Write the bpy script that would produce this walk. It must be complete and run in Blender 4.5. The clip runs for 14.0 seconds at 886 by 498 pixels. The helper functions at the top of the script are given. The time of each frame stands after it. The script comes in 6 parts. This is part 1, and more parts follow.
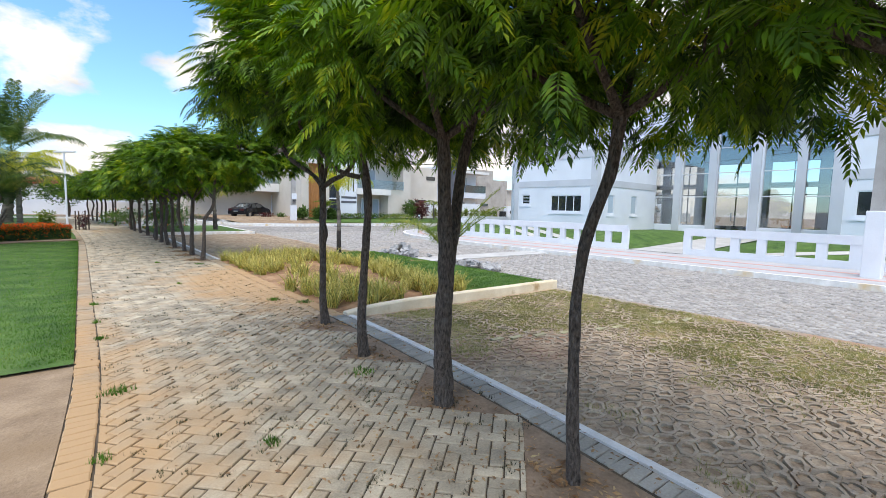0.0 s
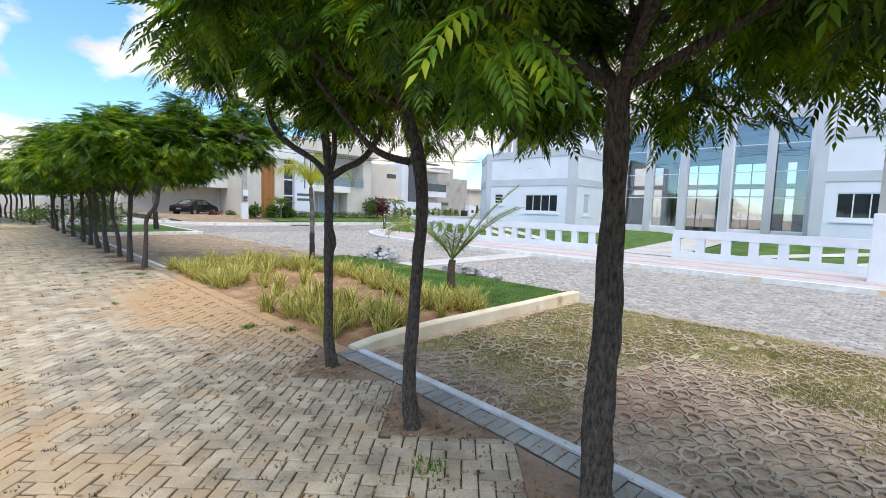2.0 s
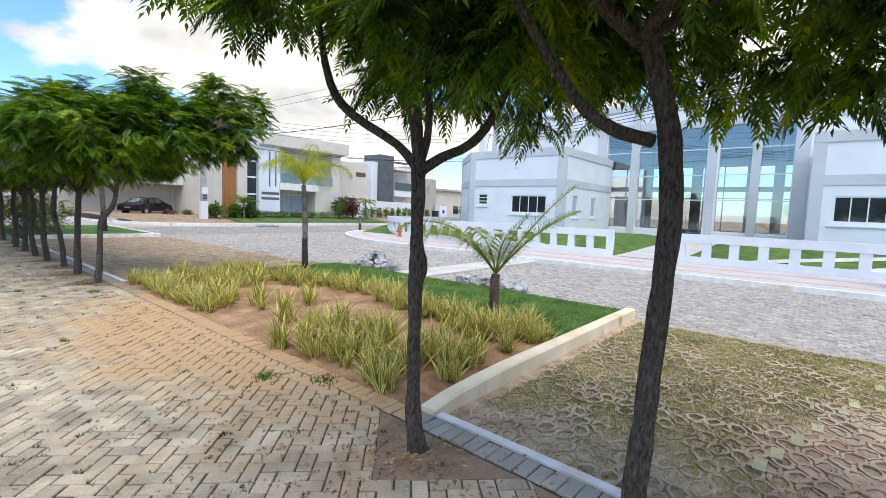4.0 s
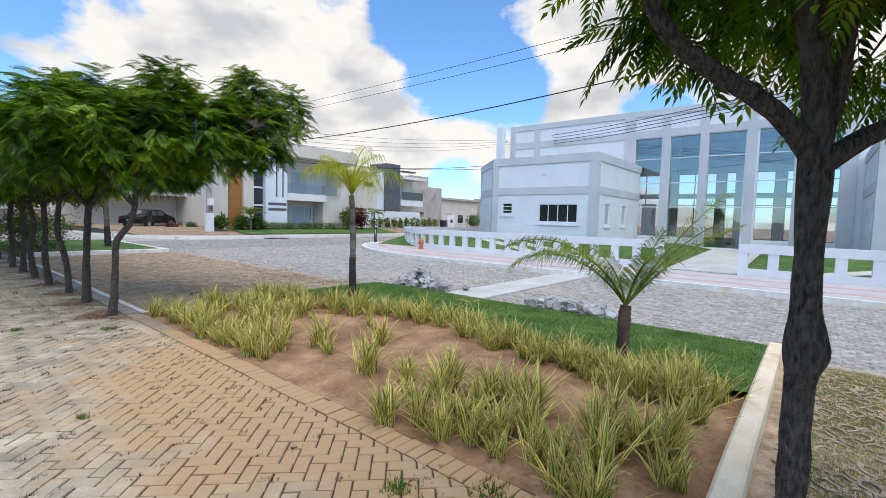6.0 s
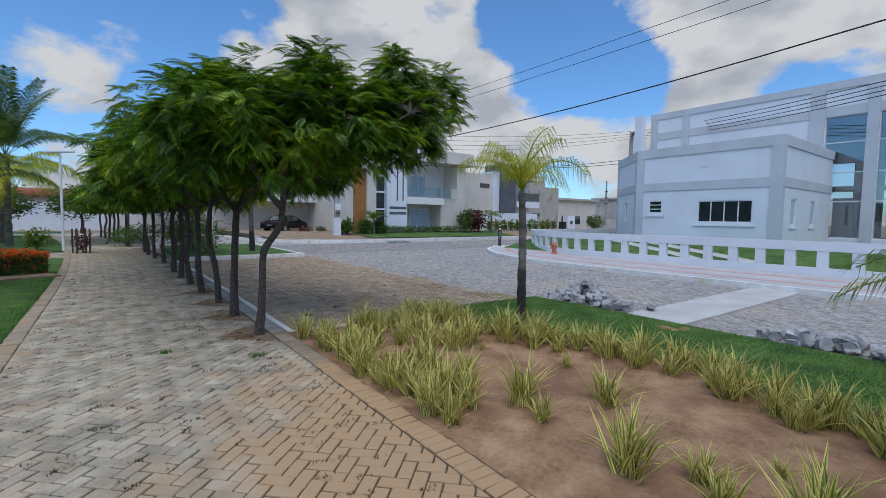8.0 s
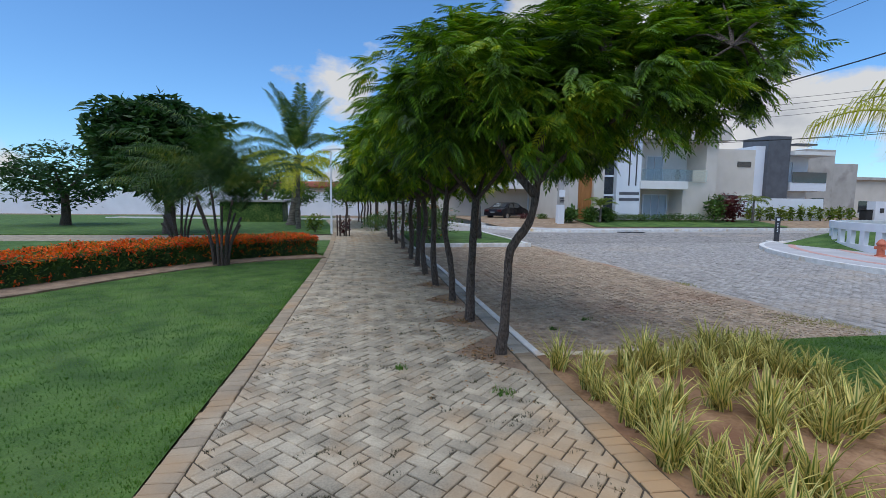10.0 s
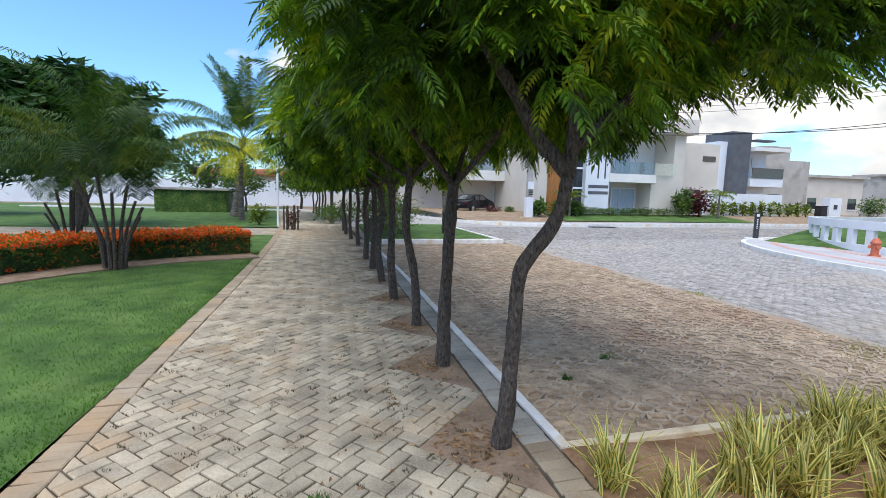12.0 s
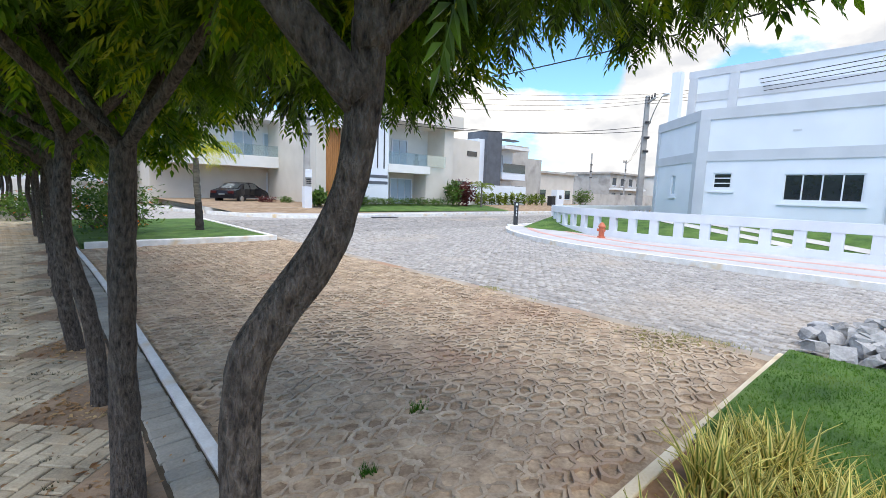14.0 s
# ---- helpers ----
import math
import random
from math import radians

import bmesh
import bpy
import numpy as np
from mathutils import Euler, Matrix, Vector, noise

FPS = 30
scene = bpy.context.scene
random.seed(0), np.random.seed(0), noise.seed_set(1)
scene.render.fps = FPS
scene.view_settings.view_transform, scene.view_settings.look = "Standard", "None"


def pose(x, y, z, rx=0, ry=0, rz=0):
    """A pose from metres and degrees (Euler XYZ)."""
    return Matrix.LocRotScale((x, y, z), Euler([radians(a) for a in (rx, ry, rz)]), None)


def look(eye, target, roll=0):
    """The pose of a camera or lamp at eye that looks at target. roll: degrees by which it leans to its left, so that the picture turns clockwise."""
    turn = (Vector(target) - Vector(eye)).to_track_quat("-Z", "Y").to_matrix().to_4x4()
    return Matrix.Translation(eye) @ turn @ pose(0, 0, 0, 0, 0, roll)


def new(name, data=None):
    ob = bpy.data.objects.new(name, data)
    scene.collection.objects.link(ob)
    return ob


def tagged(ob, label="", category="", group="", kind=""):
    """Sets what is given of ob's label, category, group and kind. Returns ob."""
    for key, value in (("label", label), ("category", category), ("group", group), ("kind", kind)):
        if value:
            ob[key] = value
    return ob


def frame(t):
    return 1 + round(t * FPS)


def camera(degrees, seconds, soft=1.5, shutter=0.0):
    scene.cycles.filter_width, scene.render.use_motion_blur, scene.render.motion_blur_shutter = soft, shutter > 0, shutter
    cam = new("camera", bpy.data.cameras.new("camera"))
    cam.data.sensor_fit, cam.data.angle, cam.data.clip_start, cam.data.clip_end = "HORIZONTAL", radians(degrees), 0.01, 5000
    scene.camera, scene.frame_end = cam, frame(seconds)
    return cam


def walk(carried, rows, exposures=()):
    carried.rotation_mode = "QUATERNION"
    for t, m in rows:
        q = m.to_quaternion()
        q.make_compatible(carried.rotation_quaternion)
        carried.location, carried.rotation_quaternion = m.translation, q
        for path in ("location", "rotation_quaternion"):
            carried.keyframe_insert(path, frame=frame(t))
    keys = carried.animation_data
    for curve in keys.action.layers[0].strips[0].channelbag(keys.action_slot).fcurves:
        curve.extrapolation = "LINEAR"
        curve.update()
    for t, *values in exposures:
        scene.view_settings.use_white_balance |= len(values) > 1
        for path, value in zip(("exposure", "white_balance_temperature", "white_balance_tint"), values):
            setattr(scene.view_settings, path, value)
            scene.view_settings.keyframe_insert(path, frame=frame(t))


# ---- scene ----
cam = camera(89.5, 14.0, soft=0.85)
PATH = [
    (0, (0.962, 0.0, 1.571), (2.217, 1.548, 1.394), 1.4),
    (0.5, (1.056, 0.417, 1.562), (2.367, 1.918, 1.386), 1.5),
    (1, (1.086, 0.877, 1.56), (2.439, 2.339, 1.383), 1.6),
    (1.5, (1.102, 1.35, 1.561), (2.488, 2.782, 1.386), 1.8),
    (2, (1.199, 1.819, 1.566), (2.609, 3.226, 1.389), 1.8),
    (2.2, (1.177, 2.029, 1.571), (2.613, 3.41, 1.392), 2.0),
    (4.5, (1.418, 4.125, 1.599), (2.953, 5.396, 1.431), 2.0),
    (5, (1.424, 4.628, 1.625), (2.967, 5.89, 1.464), 1.9),
    (5.5, (1.402, 5.152, 1.627), (2.944, 6.417, 1.478), 1.9),
    (6, (1.573, 5.621, 1.62), (3.108, 6.896, 1.487), 1.6),
    (6.5, (1.67, 6.105, 1.609), (3.185, 7.405, 1.486), 1.6),
    (7, (1.796, 6.592, 1.585), (3.263, 7.947, 1.468), 1.4),
    (7.5, (1.961, 7.076, 1.586), (3.324, 8.535, 1.467), 1.1),
    (8, (1.99, 7.61, 1.595), (3.181, 9.211, 1.462), 0.8),
    (8.5, (2.038, 7.989, 1.617), (2.987, 9.743, 1.467), 0.3),
    (9, (2.05, 8.358, 1.638), (2.674, 10.251, 1.473), -0.2),
    (11.5, (2.416, 10.97, 1.586), (2.668, 12.941, 1.354), 0.9),
    (12, (2.515, 11.412, 1.572), (3.012, 13.335, 1.335), 1.4),
    (12.5, (2.689, 11.817, 1.555), (3.489, 13.634, 1.313), 1.8),
    (13, (2.895, 12.31, 1.53), (3.915, 14.013, 1.285), 1.9),
    (13.5, (3.075, 12.655, 1.537), (4.261, 14.246, 1.286), 2.0),
    (14, (3.325, 12.90, 1.525), (4.652, 14.375, 1.273), 1.9),
]
walk(cam, [(t, look(eye, target, roll)) for t, eye, target, roll in PATH],
     [(0, 0.80, 7050, 10), (2.2, 0.80, 7050, 10), (5.0, 0.78, 6950, 10), (6.0, 0.50, 6700, 10), (7.0, 0.08, 6350, 10), (8.0, -0.12, 6150, 10), (9.2, -0.08, 6100, 10), (11.3, 0.36, 6500, 10), (12.5, 0.82, 6700, 10), (14, 0.90, 6800, 10)])

# ---- world, sun ----
SUN_EL, SUN_AZ = radians(66), radians(215)
world = bpy.data.worlds.new("sky")
scene.world = world
world.use_nodes = True
wt = world.node_tree
wt.nodes.clear()
w_out = wt.nodes.new("ShaderNodeOutputWorld")
w_bg = wt.nodes.new("ShaderNodeBackground")
w_sky = wt.nodes.new("ShaderNodeTexSky")
w_sky.sky_type = "NISHITA"
w_sky.sun_disc = False
w_sky.sun_elevation, w_sky.sun_rotation = SUN_EL, SUN_AZ
w_sky.ozone_density, w_sky.dust_density, w_sky.air_density = 3.0, 0.4, 1.0
w_tc = wt.nodes.new("ShaderNodeTexCoord")
w_map = wt.nodes.new("ShaderNodeMapping")
w_map.inputs["Scale"].default_value = (1.0, 1.0, 1.9)
w_map.inputs["Location"].default_value = (3.1, 0.4, 0.2)
w_n = wt.nodes.new("ShaderNodeTexNoise")
w_n.inputs["Scale"].default_value, w_n.inputs["Detail"].default_value = 2.6, 12.0
w_n.inputs["Roughness"].default_value, w_n.inputs["Distortion"].default_value = 0.56, 0.1
w_ramp = wt.nodes.new("ShaderNodeValToRGB")
w_ramp.color_ramp.elements[0].position, w_ramp.color_ramp.elements[1].position = 0.492, 0.555
w_n2 = wt.nodes.new("ShaderNodeTexNoise")
w_n2.inputs["Scale"].default_value, w_n2.inputs["Detail"].default_value = 6.5, 8.0
w_cl = wt.nodes.new("ShaderNodeValToRGB")
w_cl.color_ramp.elements[0].position, w_cl.color_ramp.elements[1].position = 0.34, 0.54
w_cl.color_ramp.elements[0].color, w_cl.color_ramp.elements[1].color = (3.3, 3.45, 3.75, 1), (5.2, 5.18, 5.12, 1)
w_tint = wt.nodes.new("ShaderNodeMix")
w_tint.data_type, w_tint.blend_type = "RGBA", "MULTIPLY"
w_tint.inputs["Factor"].default_value = 1.0
w_tint.inputs[7].default_value = (0.78, 1.10, 1.34, 1)
w_mix = wt.nodes.new("ShaderNodeMix")
w_mix.data_type = "RGBA"
wt.links.new(w_tc.outputs["Generated"], w_map.inputs["Vector"])
wt.links.new(w_map.outputs["Vector"], w_n.inputs["Vector"])
wt.links.new(w_map.outputs["Vector"], w_n2.inputs["Vector"])
w_dot = wt.nodes.new("ShaderNodeVectorMath")
w_dot.operation = "DOT_PRODUCT"
w_dot.inputs[1].default_value = (0.075, -0.01, -0.17)
w_add = wt.nodes.new("ShaderNodeMath")
w_add.operation = "ADD"
wt.links.new(w_tc.outputs["Generated"], w_dot.inputs[0])
wt.links.new(w_dot.outputs["Value"], w_add.inputs[0])
wt.links.new(w_n.outputs["Fac"], w_add.inputs[1])
# heaps of cloud and open blue: direction, width in degrees, more or less cloud
CLOUDS = ((-0.09, 0.96, 0.26, 6, 0.32), (0.04, 0.93, 0.36, 4, 0.34), (0.24, 0.89, 0.39, 7, 0.26),
          (0.46, 0.8, 0.38, 10, 0.26), (0.66, 0.72, 0.23, 7, 0.24), (-0.28, 0.91, 0.3, 14, -0.16),
          (0.11, 0.91, 0.39, 3, -0.1), (0.69, 0.65, 0.31, 6, -0.1), (-0.22, 0.97, 0.14, 8, 0.08),
          (0.13, 0.95, 0.29, 8, -0.10), (0.49, 0.8, 0.34, 12, 0.16), (0.28, 0.89, 0.35, 3, -0.1),
          (0.72, 0.6, 0.34, 7, -0.2), (0.81, 0.52, 0.27, 4, -0.12), (0.89, 0.37, 0.26, 4, 0.22),
          (0.67, 0.7, 0.24, 4, 0.14), (0.92, 0.18, 0.34, 14, 0.16), (0.6, 0.78, 0.16, 10, 0.12),
          (0.05, 0.98, 0.17, 6, 0.12), (-0.02, 0.93, 0.37, 9, -0.14), (-0.3, 0.93, 0.23, 10, -0.12),
          (-0.31, 0.94, 0.14, 6, 0.12), (0.83, 0.49, 0.26, 5, -0.12))
w_sum = w_add.outputs[0]
for cx, cy, cz, width, gain in CLOUDS:
    w_d = wt.nodes.new("ShaderNodeVectorMath")
    w_d.operation = "DOT_PRODUCT"
    w_d.inputs[1].default_value = Vector((cx, cy, cz)).normalized()
    wt.links.new(w_tc.outputs["Generated"], w_d.inputs[0])
    w_r = wt.nodes.new("ShaderNodeMapRange")
    w_r.interpolation_type = "SMOOTHSTEP"
    w_r.inputs["From Min"].default_value, w_r.inputs["From Max"].default_value = math.cos(radians(width * 1.6)), 1.0
    w_r.inputs["To Max"].default_value = gain * (0.5 if gain > 0 else 0.9)
    wt.links.new(w_d.outputs["Value"], w_r.inputs["Value"])
    w_a = wt.nodes.new("ShaderNodeMath")
    w_a.operation = "ADD"
    wt.links.new(w_sum, w_a.inputs[0])
    wt.links.new(w_r.outputs["Result"], w_a.inputs[1])
    w_sum = w_a.outputs[0]
wt.links.new(w_sum, w_ramp.inputs["Fac"])
wt.links.new(w_n2.outputs["Fac"], w_cl.inputs["Fac"])
wt.links.new(w_sky.outputs["Color"], w_tint.inputs[6])
wt.links.new(w_ramp.outputs["Color"], w_mix.inputs["Factor"])
wt.links.new(w_tint.outputs[2], w_mix.inputs[6])
wt.links.new(w_cl.outputs["Color"], w_mix.inputs[7])
wt.links.new(w_mix.outputs[2], w_bg.inputs["Color"])
w_bg.inputs["Strength"].default_value = 0.13
wt.links.new(w_bg.outputs["Background"], w_out.inputs["Surface"])

sun = new("sun", bpy.data.lights.new("sun", "SUN"))
sun.data.energy, sun.data.angle, sun.data.color = 2.6, radians(75), (1.0, 0.95, 0.87)
s_dir = Vector((-0.66 * math.cos(SUN_EL), -0.75 * math.cos(SUN_EL), math.sin(SUN_EL)))
sun.matrix_world = look(s_dir * 60, (0, 0, 0))
w_sky.sun_rotation = math.atan2(s_dir.x, s_dir.y)


# ---- materials ----
def mat(name, c1, c2, scale=6.0, rough=0.8, bump=0.3, fine=60.0, stretch=(1, 1, 1), vary=0.12, stain=None,
        stain_scale=0.7, stain_lo=0.5, stain_hi=0.65, metal=0.0, spec=0.4, local=False, depth=0.01, wash=(), lo=0.45, hi=1.0):
    """A surface with colour at two scales, a stain, a bump and a change from piece to piece."""
    m = bpy.data.materials.new(name)
    m.use_nodes = True
    t = m.node_tree
    b = t.nodes["Principled BSDF"]
    if local:
        src = t.nodes.new("ShaderNodeTexCoord").outputs["Object"]
    else:
        src = t.nodes.new("ShaderNodeNewGeometry").outputs["Position"]
    mp = t.nodes.new("ShaderNodeMapping")
    mp.inputs["Scale"].default_value = stretch
    t.links.new(src, mp.inputs["Vector"])
    n1 = t.nodes.new("ShaderNodeTexNoise")
    n1.inputs["Scale"].default_value, n1.inputs["Detail"].default_value = scale, 5.0
    n2 = t.nodes.new("ShaderNodeTexNoise")
    n2.inputs["Scale"].default_value, n2.inputs["Detail"].default_value = fine, 4.0
    t.links.new(mp.outputs["Vector"], n1.inputs["Vector"])
    t.links.new(mp.outputs["Vector"], n2.inputs["Vector"])
    add = t.nodes.new("ShaderNodeMath")
    add.operation = "MULTIPLY_ADD"
    add.inputs[1].default_value = 0.45
    t.links.new(n2.outputs["Fac"], add.inputs[0])
    t.links.new(n1.outputs["Fac"], add.inputs[2])
    rng = t.nodes.new("ShaderNodeMapRange")
    rng.inputs["From Min"].default_value, rng.inputs["From Max"].default_value = lo, hi
    t.links.new(add.outputs[0], rng.inputs["Value"])
    mix = t.nodes.new("ShaderNodeMix")
    mix.data_type = "RGBA"
    mix.inputs[6].default_value, mix.inputs[7].default_value = (*c1, 1), (*c2, 1)
    t.links.new(rng.outputs["Result"], mix.inputs["Factor"])
    col = mix.outputs[2]
    if vary:
        oi = t.nodes.new("ShaderNodeObjectInfo")
        gi = t.nodes.new("ShaderNodeNewGeometry")
        sm = t.nodes.new("ShaderNodeMath")
        sm.operation = "ADD"
        t.links.new(oi.outputs["Random"], sm.inputs[0])
        t.links.new(gi.outputs["Random Per Island"], sm.inputs[1])
        vr = t.nodes.new("ShaderNodeMapRange")
        vr.inputs["From Max"].default_value = 2.0
        vr.inputs["To Min"].default_value, vr.inputs["To Max"].default_value = 1 - 1.5 * vary, 1 + 1.5 * vary
        t.links.new(sm.outputs[0], vr.inputs["Value"])
        hv = t.nodes.new("ShaderNodeHueSaturation")
        t.links.new(vr.outputs["Result"], hv.inputs["Value"])
        t.links.new(col, hv.inputs["Color"])
        col = hv.outputs["Color"]
    if stain:
        n3 = t.nodes.new("ShaderNodeTexNoise")
        n3.inputs["Scale"].default_value, n3.inputs["Detail"].default_value = stain_scale, 6.0
        t.links.new(src, n3.inputs["Vector"])
        total = n3.outputs["Fac"]
        if wash:
            # sand washed out over the paving: patches (x, y, radius x, radius y, strength)
            sx = t.nodes.new("ShaderNodeSeparateXYZ")
            t.links.new(src, sx.inputs[0])
            for px, py, rx, ry, k in wash:
                parts = []
                for axis, c, r in (("X", px, rx), ("Y", py, ry)):
                    m1 = t.nodes.new("ShaderNodeMath")
                    m1.operation = "SUBTRACT"
                    m1.inputs[1].default_value = c
                    t.links.new(sx.outputs[axis], m1.inputs[0])
                    m2 = t.nodes.new("ShaderNodeMath")
                    m2.operation = "DIVIDE"
                    m2.inputs[1].default_value = r
                    t.links.new(m1.outputs[0], m2.inputs[0])
                    m3 = t.nodes.new("ShaderNodeMath")
                    m3.operation = "MULTIPLY"
                    t.links.new(m2.outputs[0], m3.inputs[0])
                    t.links.new(m2.outputs[0], m3.inputs[1])
                    parts.append(m3.outputs[0])
                ad = t.nodes.new("ShaderNodeMath")
                ad.operation = "ADD"
                t.links.new(parts[0], ad.inputs[0])
                t.links.new(parts[1], ad.inputs[1])
                mr = t.nodes.new("ShaderNodeMapRange")
                mr.inputs["To Min"].default_value, mr.inputs["To Max"].default_value = k, 0.0
                t.links.new(ad.outputs[0], mr.inputs["Value"])
                s2 = t.nodes.new("ShaderNodeMath")
                s2.operation = "ADD"
                t.links.new(mr.outputs["Result"], s2.inputs[0])
                t.links.new(total, s2.inputs[1])
                total = s2.outputs[0]
        r3 = t.nodes.new("ShaderNodeMapRange")
        r3.inputs["From Min"].default_value, r3.inputs["From Max"].default_value = stain_lo, stain_hi
        t.links.new(total, r3.inputs["Value"])
        mx = t.nodes.new("ShaderNodeMix")
        mx.data_type = "RGBA"
        mx.inputs[7].default_value = (*stain, 1)
        t.links.new(r3.outputs["Result"], mx.inputs["Factor"])
        t.links.new(col, mx.inputs[6])
        col = mx.outputs[2]
    t.links.new(col, b.inputs["Base Color"])
    b.inputs["Roughness"].default_value, b.inputs["Metallic"].default_value = rough, metal
    b.inputs["Specular IOR Level"].default_value = spec
    if bump:
        bp = t.nodes.new("ShaderNodeBump")
        bp.inputs["Strength"].default_value, bp.inputs["Distance"].default_value = bump, depth
        t.links.new(add.outputs[0], bp.inputs["Height"])
        t.links.new(bp.outputs["Normal"], b.inputs["Normal"])
    return m


def leaf_mat(name, dark, light, tip, trans=0.35, clump=1.6, rough=0.5):
    m = bpy.data.materials.new(name)
    m.use_nodes = True
    t = m.node_tree
    b, out = t.nodes["Principled BSDF"], t.nodes["Material Output"]
    g = t.nodes.new("ShaderNodeNewGeometry")
    n = t.nodes.new("ShaderNodeTexNoise")
    n.inputs["Scale"].default_value, n.inputs["Detail"].default_value = clump, 3.0
    t.links.new(g.outputs["Position"], n.inputs["Vector"])
    a = t.nodes.new("ShaderNodeMath")
    a.operation = "MULTIPLY_ADD"
    a.inputs[1].default_value = 0.16
    n2 = t.nodes.new("ShaderNodeTexNoise")
    n2.inputs["Scale"].default_value, n2.inputs["Detail"].default_value = 7.0, 2.0
    t.links.new(g.outputs["Position"], n2.inputs["Vector"])
    a2 = t.nodes.new("ShaderNodeMath")
    a2.operation = "MULTIPLY_ADD"
    a2.inputs[1].default_value = 0.75
    t.links.new(n2.outputs["Fac"], a2.inputs[0])
    t.links.new(n.outputs["Fac"], a2.inputs[2])
    a3 = t.nodes.new("ShaderNodeMath")
    a3.operation = "SUBTRACT"
    a3.inputs[1].default_value = 0.28
    t.links.new(a2.outputs[0], a3.inputs[0])
    t.links.new(g.outputs["Random Per Island"], a.inputs[0])
    t.links.new(a3.outputs[0], a.inputs[2])
    r = t.nodes.new("ShaderNodeValToRGB")
    r.color_ramp.elements[0].position, r.color_ramp.elements[1].position = 0.48, 0.76
    r.color_ramp.elements[0].color, r.color_ramp.elements[1].color = (*dark, 1), (*light, 1)
    e = r.color_ramp.elements.new(0.95)
    e.color = (*tip, 1)
    t.links.new(a.outputs[0], r.inputs["Fac"])
    t.links.new(r.outputs["Color"], b.inputs["Base Color"])
    b.inputs["Roughness"].default_value = rough
    b.inputs["Specular IOR Level"].default_value = 0.3
    tr = t.nodes.new("ShaderNodeBsdfTranslucent")
    br = t.nodes.new("ShaderNodeHueSaturation")
    br.inputs["Value"].default_value, br.inputs["Saturation"].default_value = 1.6, 1.1
    t.links.new(r.outputs["Color"], br.inputs["Color"])
    t.links.new(br.outputs["Color"], tr.inputs["Color"])
    ms = t.nodes.new("ShaderNodeMixShader")
    ms.inputs["Fac"].default_value = trans
    t.links.new(b.outputs[0], ms.inputs[1])
    t.links.new(tr.outputs[0], ms.inputs[2])
    t.links.new(ms.outputs[0], out.inputs["Surface"])
    return m


def striped_mat(name, edge, middle):
    m = bpy.data.materials.new(name)
    m.use_nodes = True
    t = m.node_tree
    b, out = t.nodes["Principled BSDF"], t.nodes["Material Output"]
    uv = t.nodes.new("ShaderNodeTexCoord")
    sp = t.nodes.new("ShaderNodeSeparateXYZ")
    t.links.new(uv.outputs["UV"], sp.inputs[0])
    r = t.nodes.new("ShaderNodeValToRGB")
    r.color_ramp.interpolation = "EASE"
    r.color_ramp.elements[0].position, r.color_ramp.elements[1].position = 0.24, 0.38
    r.color_ramp.elements[0].color, r.color_ramp.elements[1].color = (*edge, 1), (*middle, 1)
    for p, c in ((0.62, middle), (0.76, edge)):
        r.color_ramp.elements.new(p).color = (*c, 1)
    t.links.new(sp.outputs["X"], r.inputs["Fac"])
    g = t.nodes.new("ShaderNodeNewGeometry")
    vr = t.nodes.new("ShaderNodeMapRange")
    vr.inputs["To Min"].default_value, vr.inputs["To Max"].default_value = 0.65, 1.25
    t.links.new(g.outputs["Random Per Island"], vr.inputs["Value"])
    hv = t.nodes.new("ShaderNodeHueSaturation")
    t.links.new(vr.outputs["Result"], hv.inputs["Value"])
    t.links.new(r.outputs["Color"], hv.inputs["Color"])
    t.links.new(hv.outputs["Color"], b.inputs["Base Color"])
    b.inputs["Roughness"].default_value = 0.5
    tr = t.nodes.new("ShaderNodeBsdfTranslucent")
    t.links.new(hv.outputs["Color"], tr.inputs["Color"])
    ms = t.nodes.new("ShaderNodeMixShader")
    ms.inputs["Fac"].default_value = 0.3
    t.links.new(b.outputs[0], ms.inputs[1])
    t.links.new(tr.outputs[0], ms.inputs[2])
    t.links.new(ms.outputs[0], out.inputs["Surface"])
    return m


def glass_mat(name, tint=(0.75, 0.85, 0.9), through_part=0.6):
    m = bpy.data.materials.new(name)
    m.use_nodes = True
    t = m.node_tree
    t.nodes.remove(t.nodes["Principled BSDF"])
    out = t.nodes["Material Output"]
    gl = t.nodes.new("ShaderNodeBsdfGlossy")
    gl.inputs["Roughness"].default_value = 0.02
    gl.inputs["Color"].default_value = (0.80, 0.82, 0.84, 1)
    tp = t.nodes.new("ShaderNodeBsdfTransparent")
    tp.inputs["Color"].default_value = (*tint, 1)
    ms = t.nodes.new("ShaderNodeMixShader")
    ms.inputs["Fac"].default_value = through_part
    t.links.new(gl.outputs[0], ms.inputs[1])
    t.links.new(tp.outputs[0], ms.inputs[2])
    t.links.new(ms.outputs[0], out.inputs["Surface"])
    return m


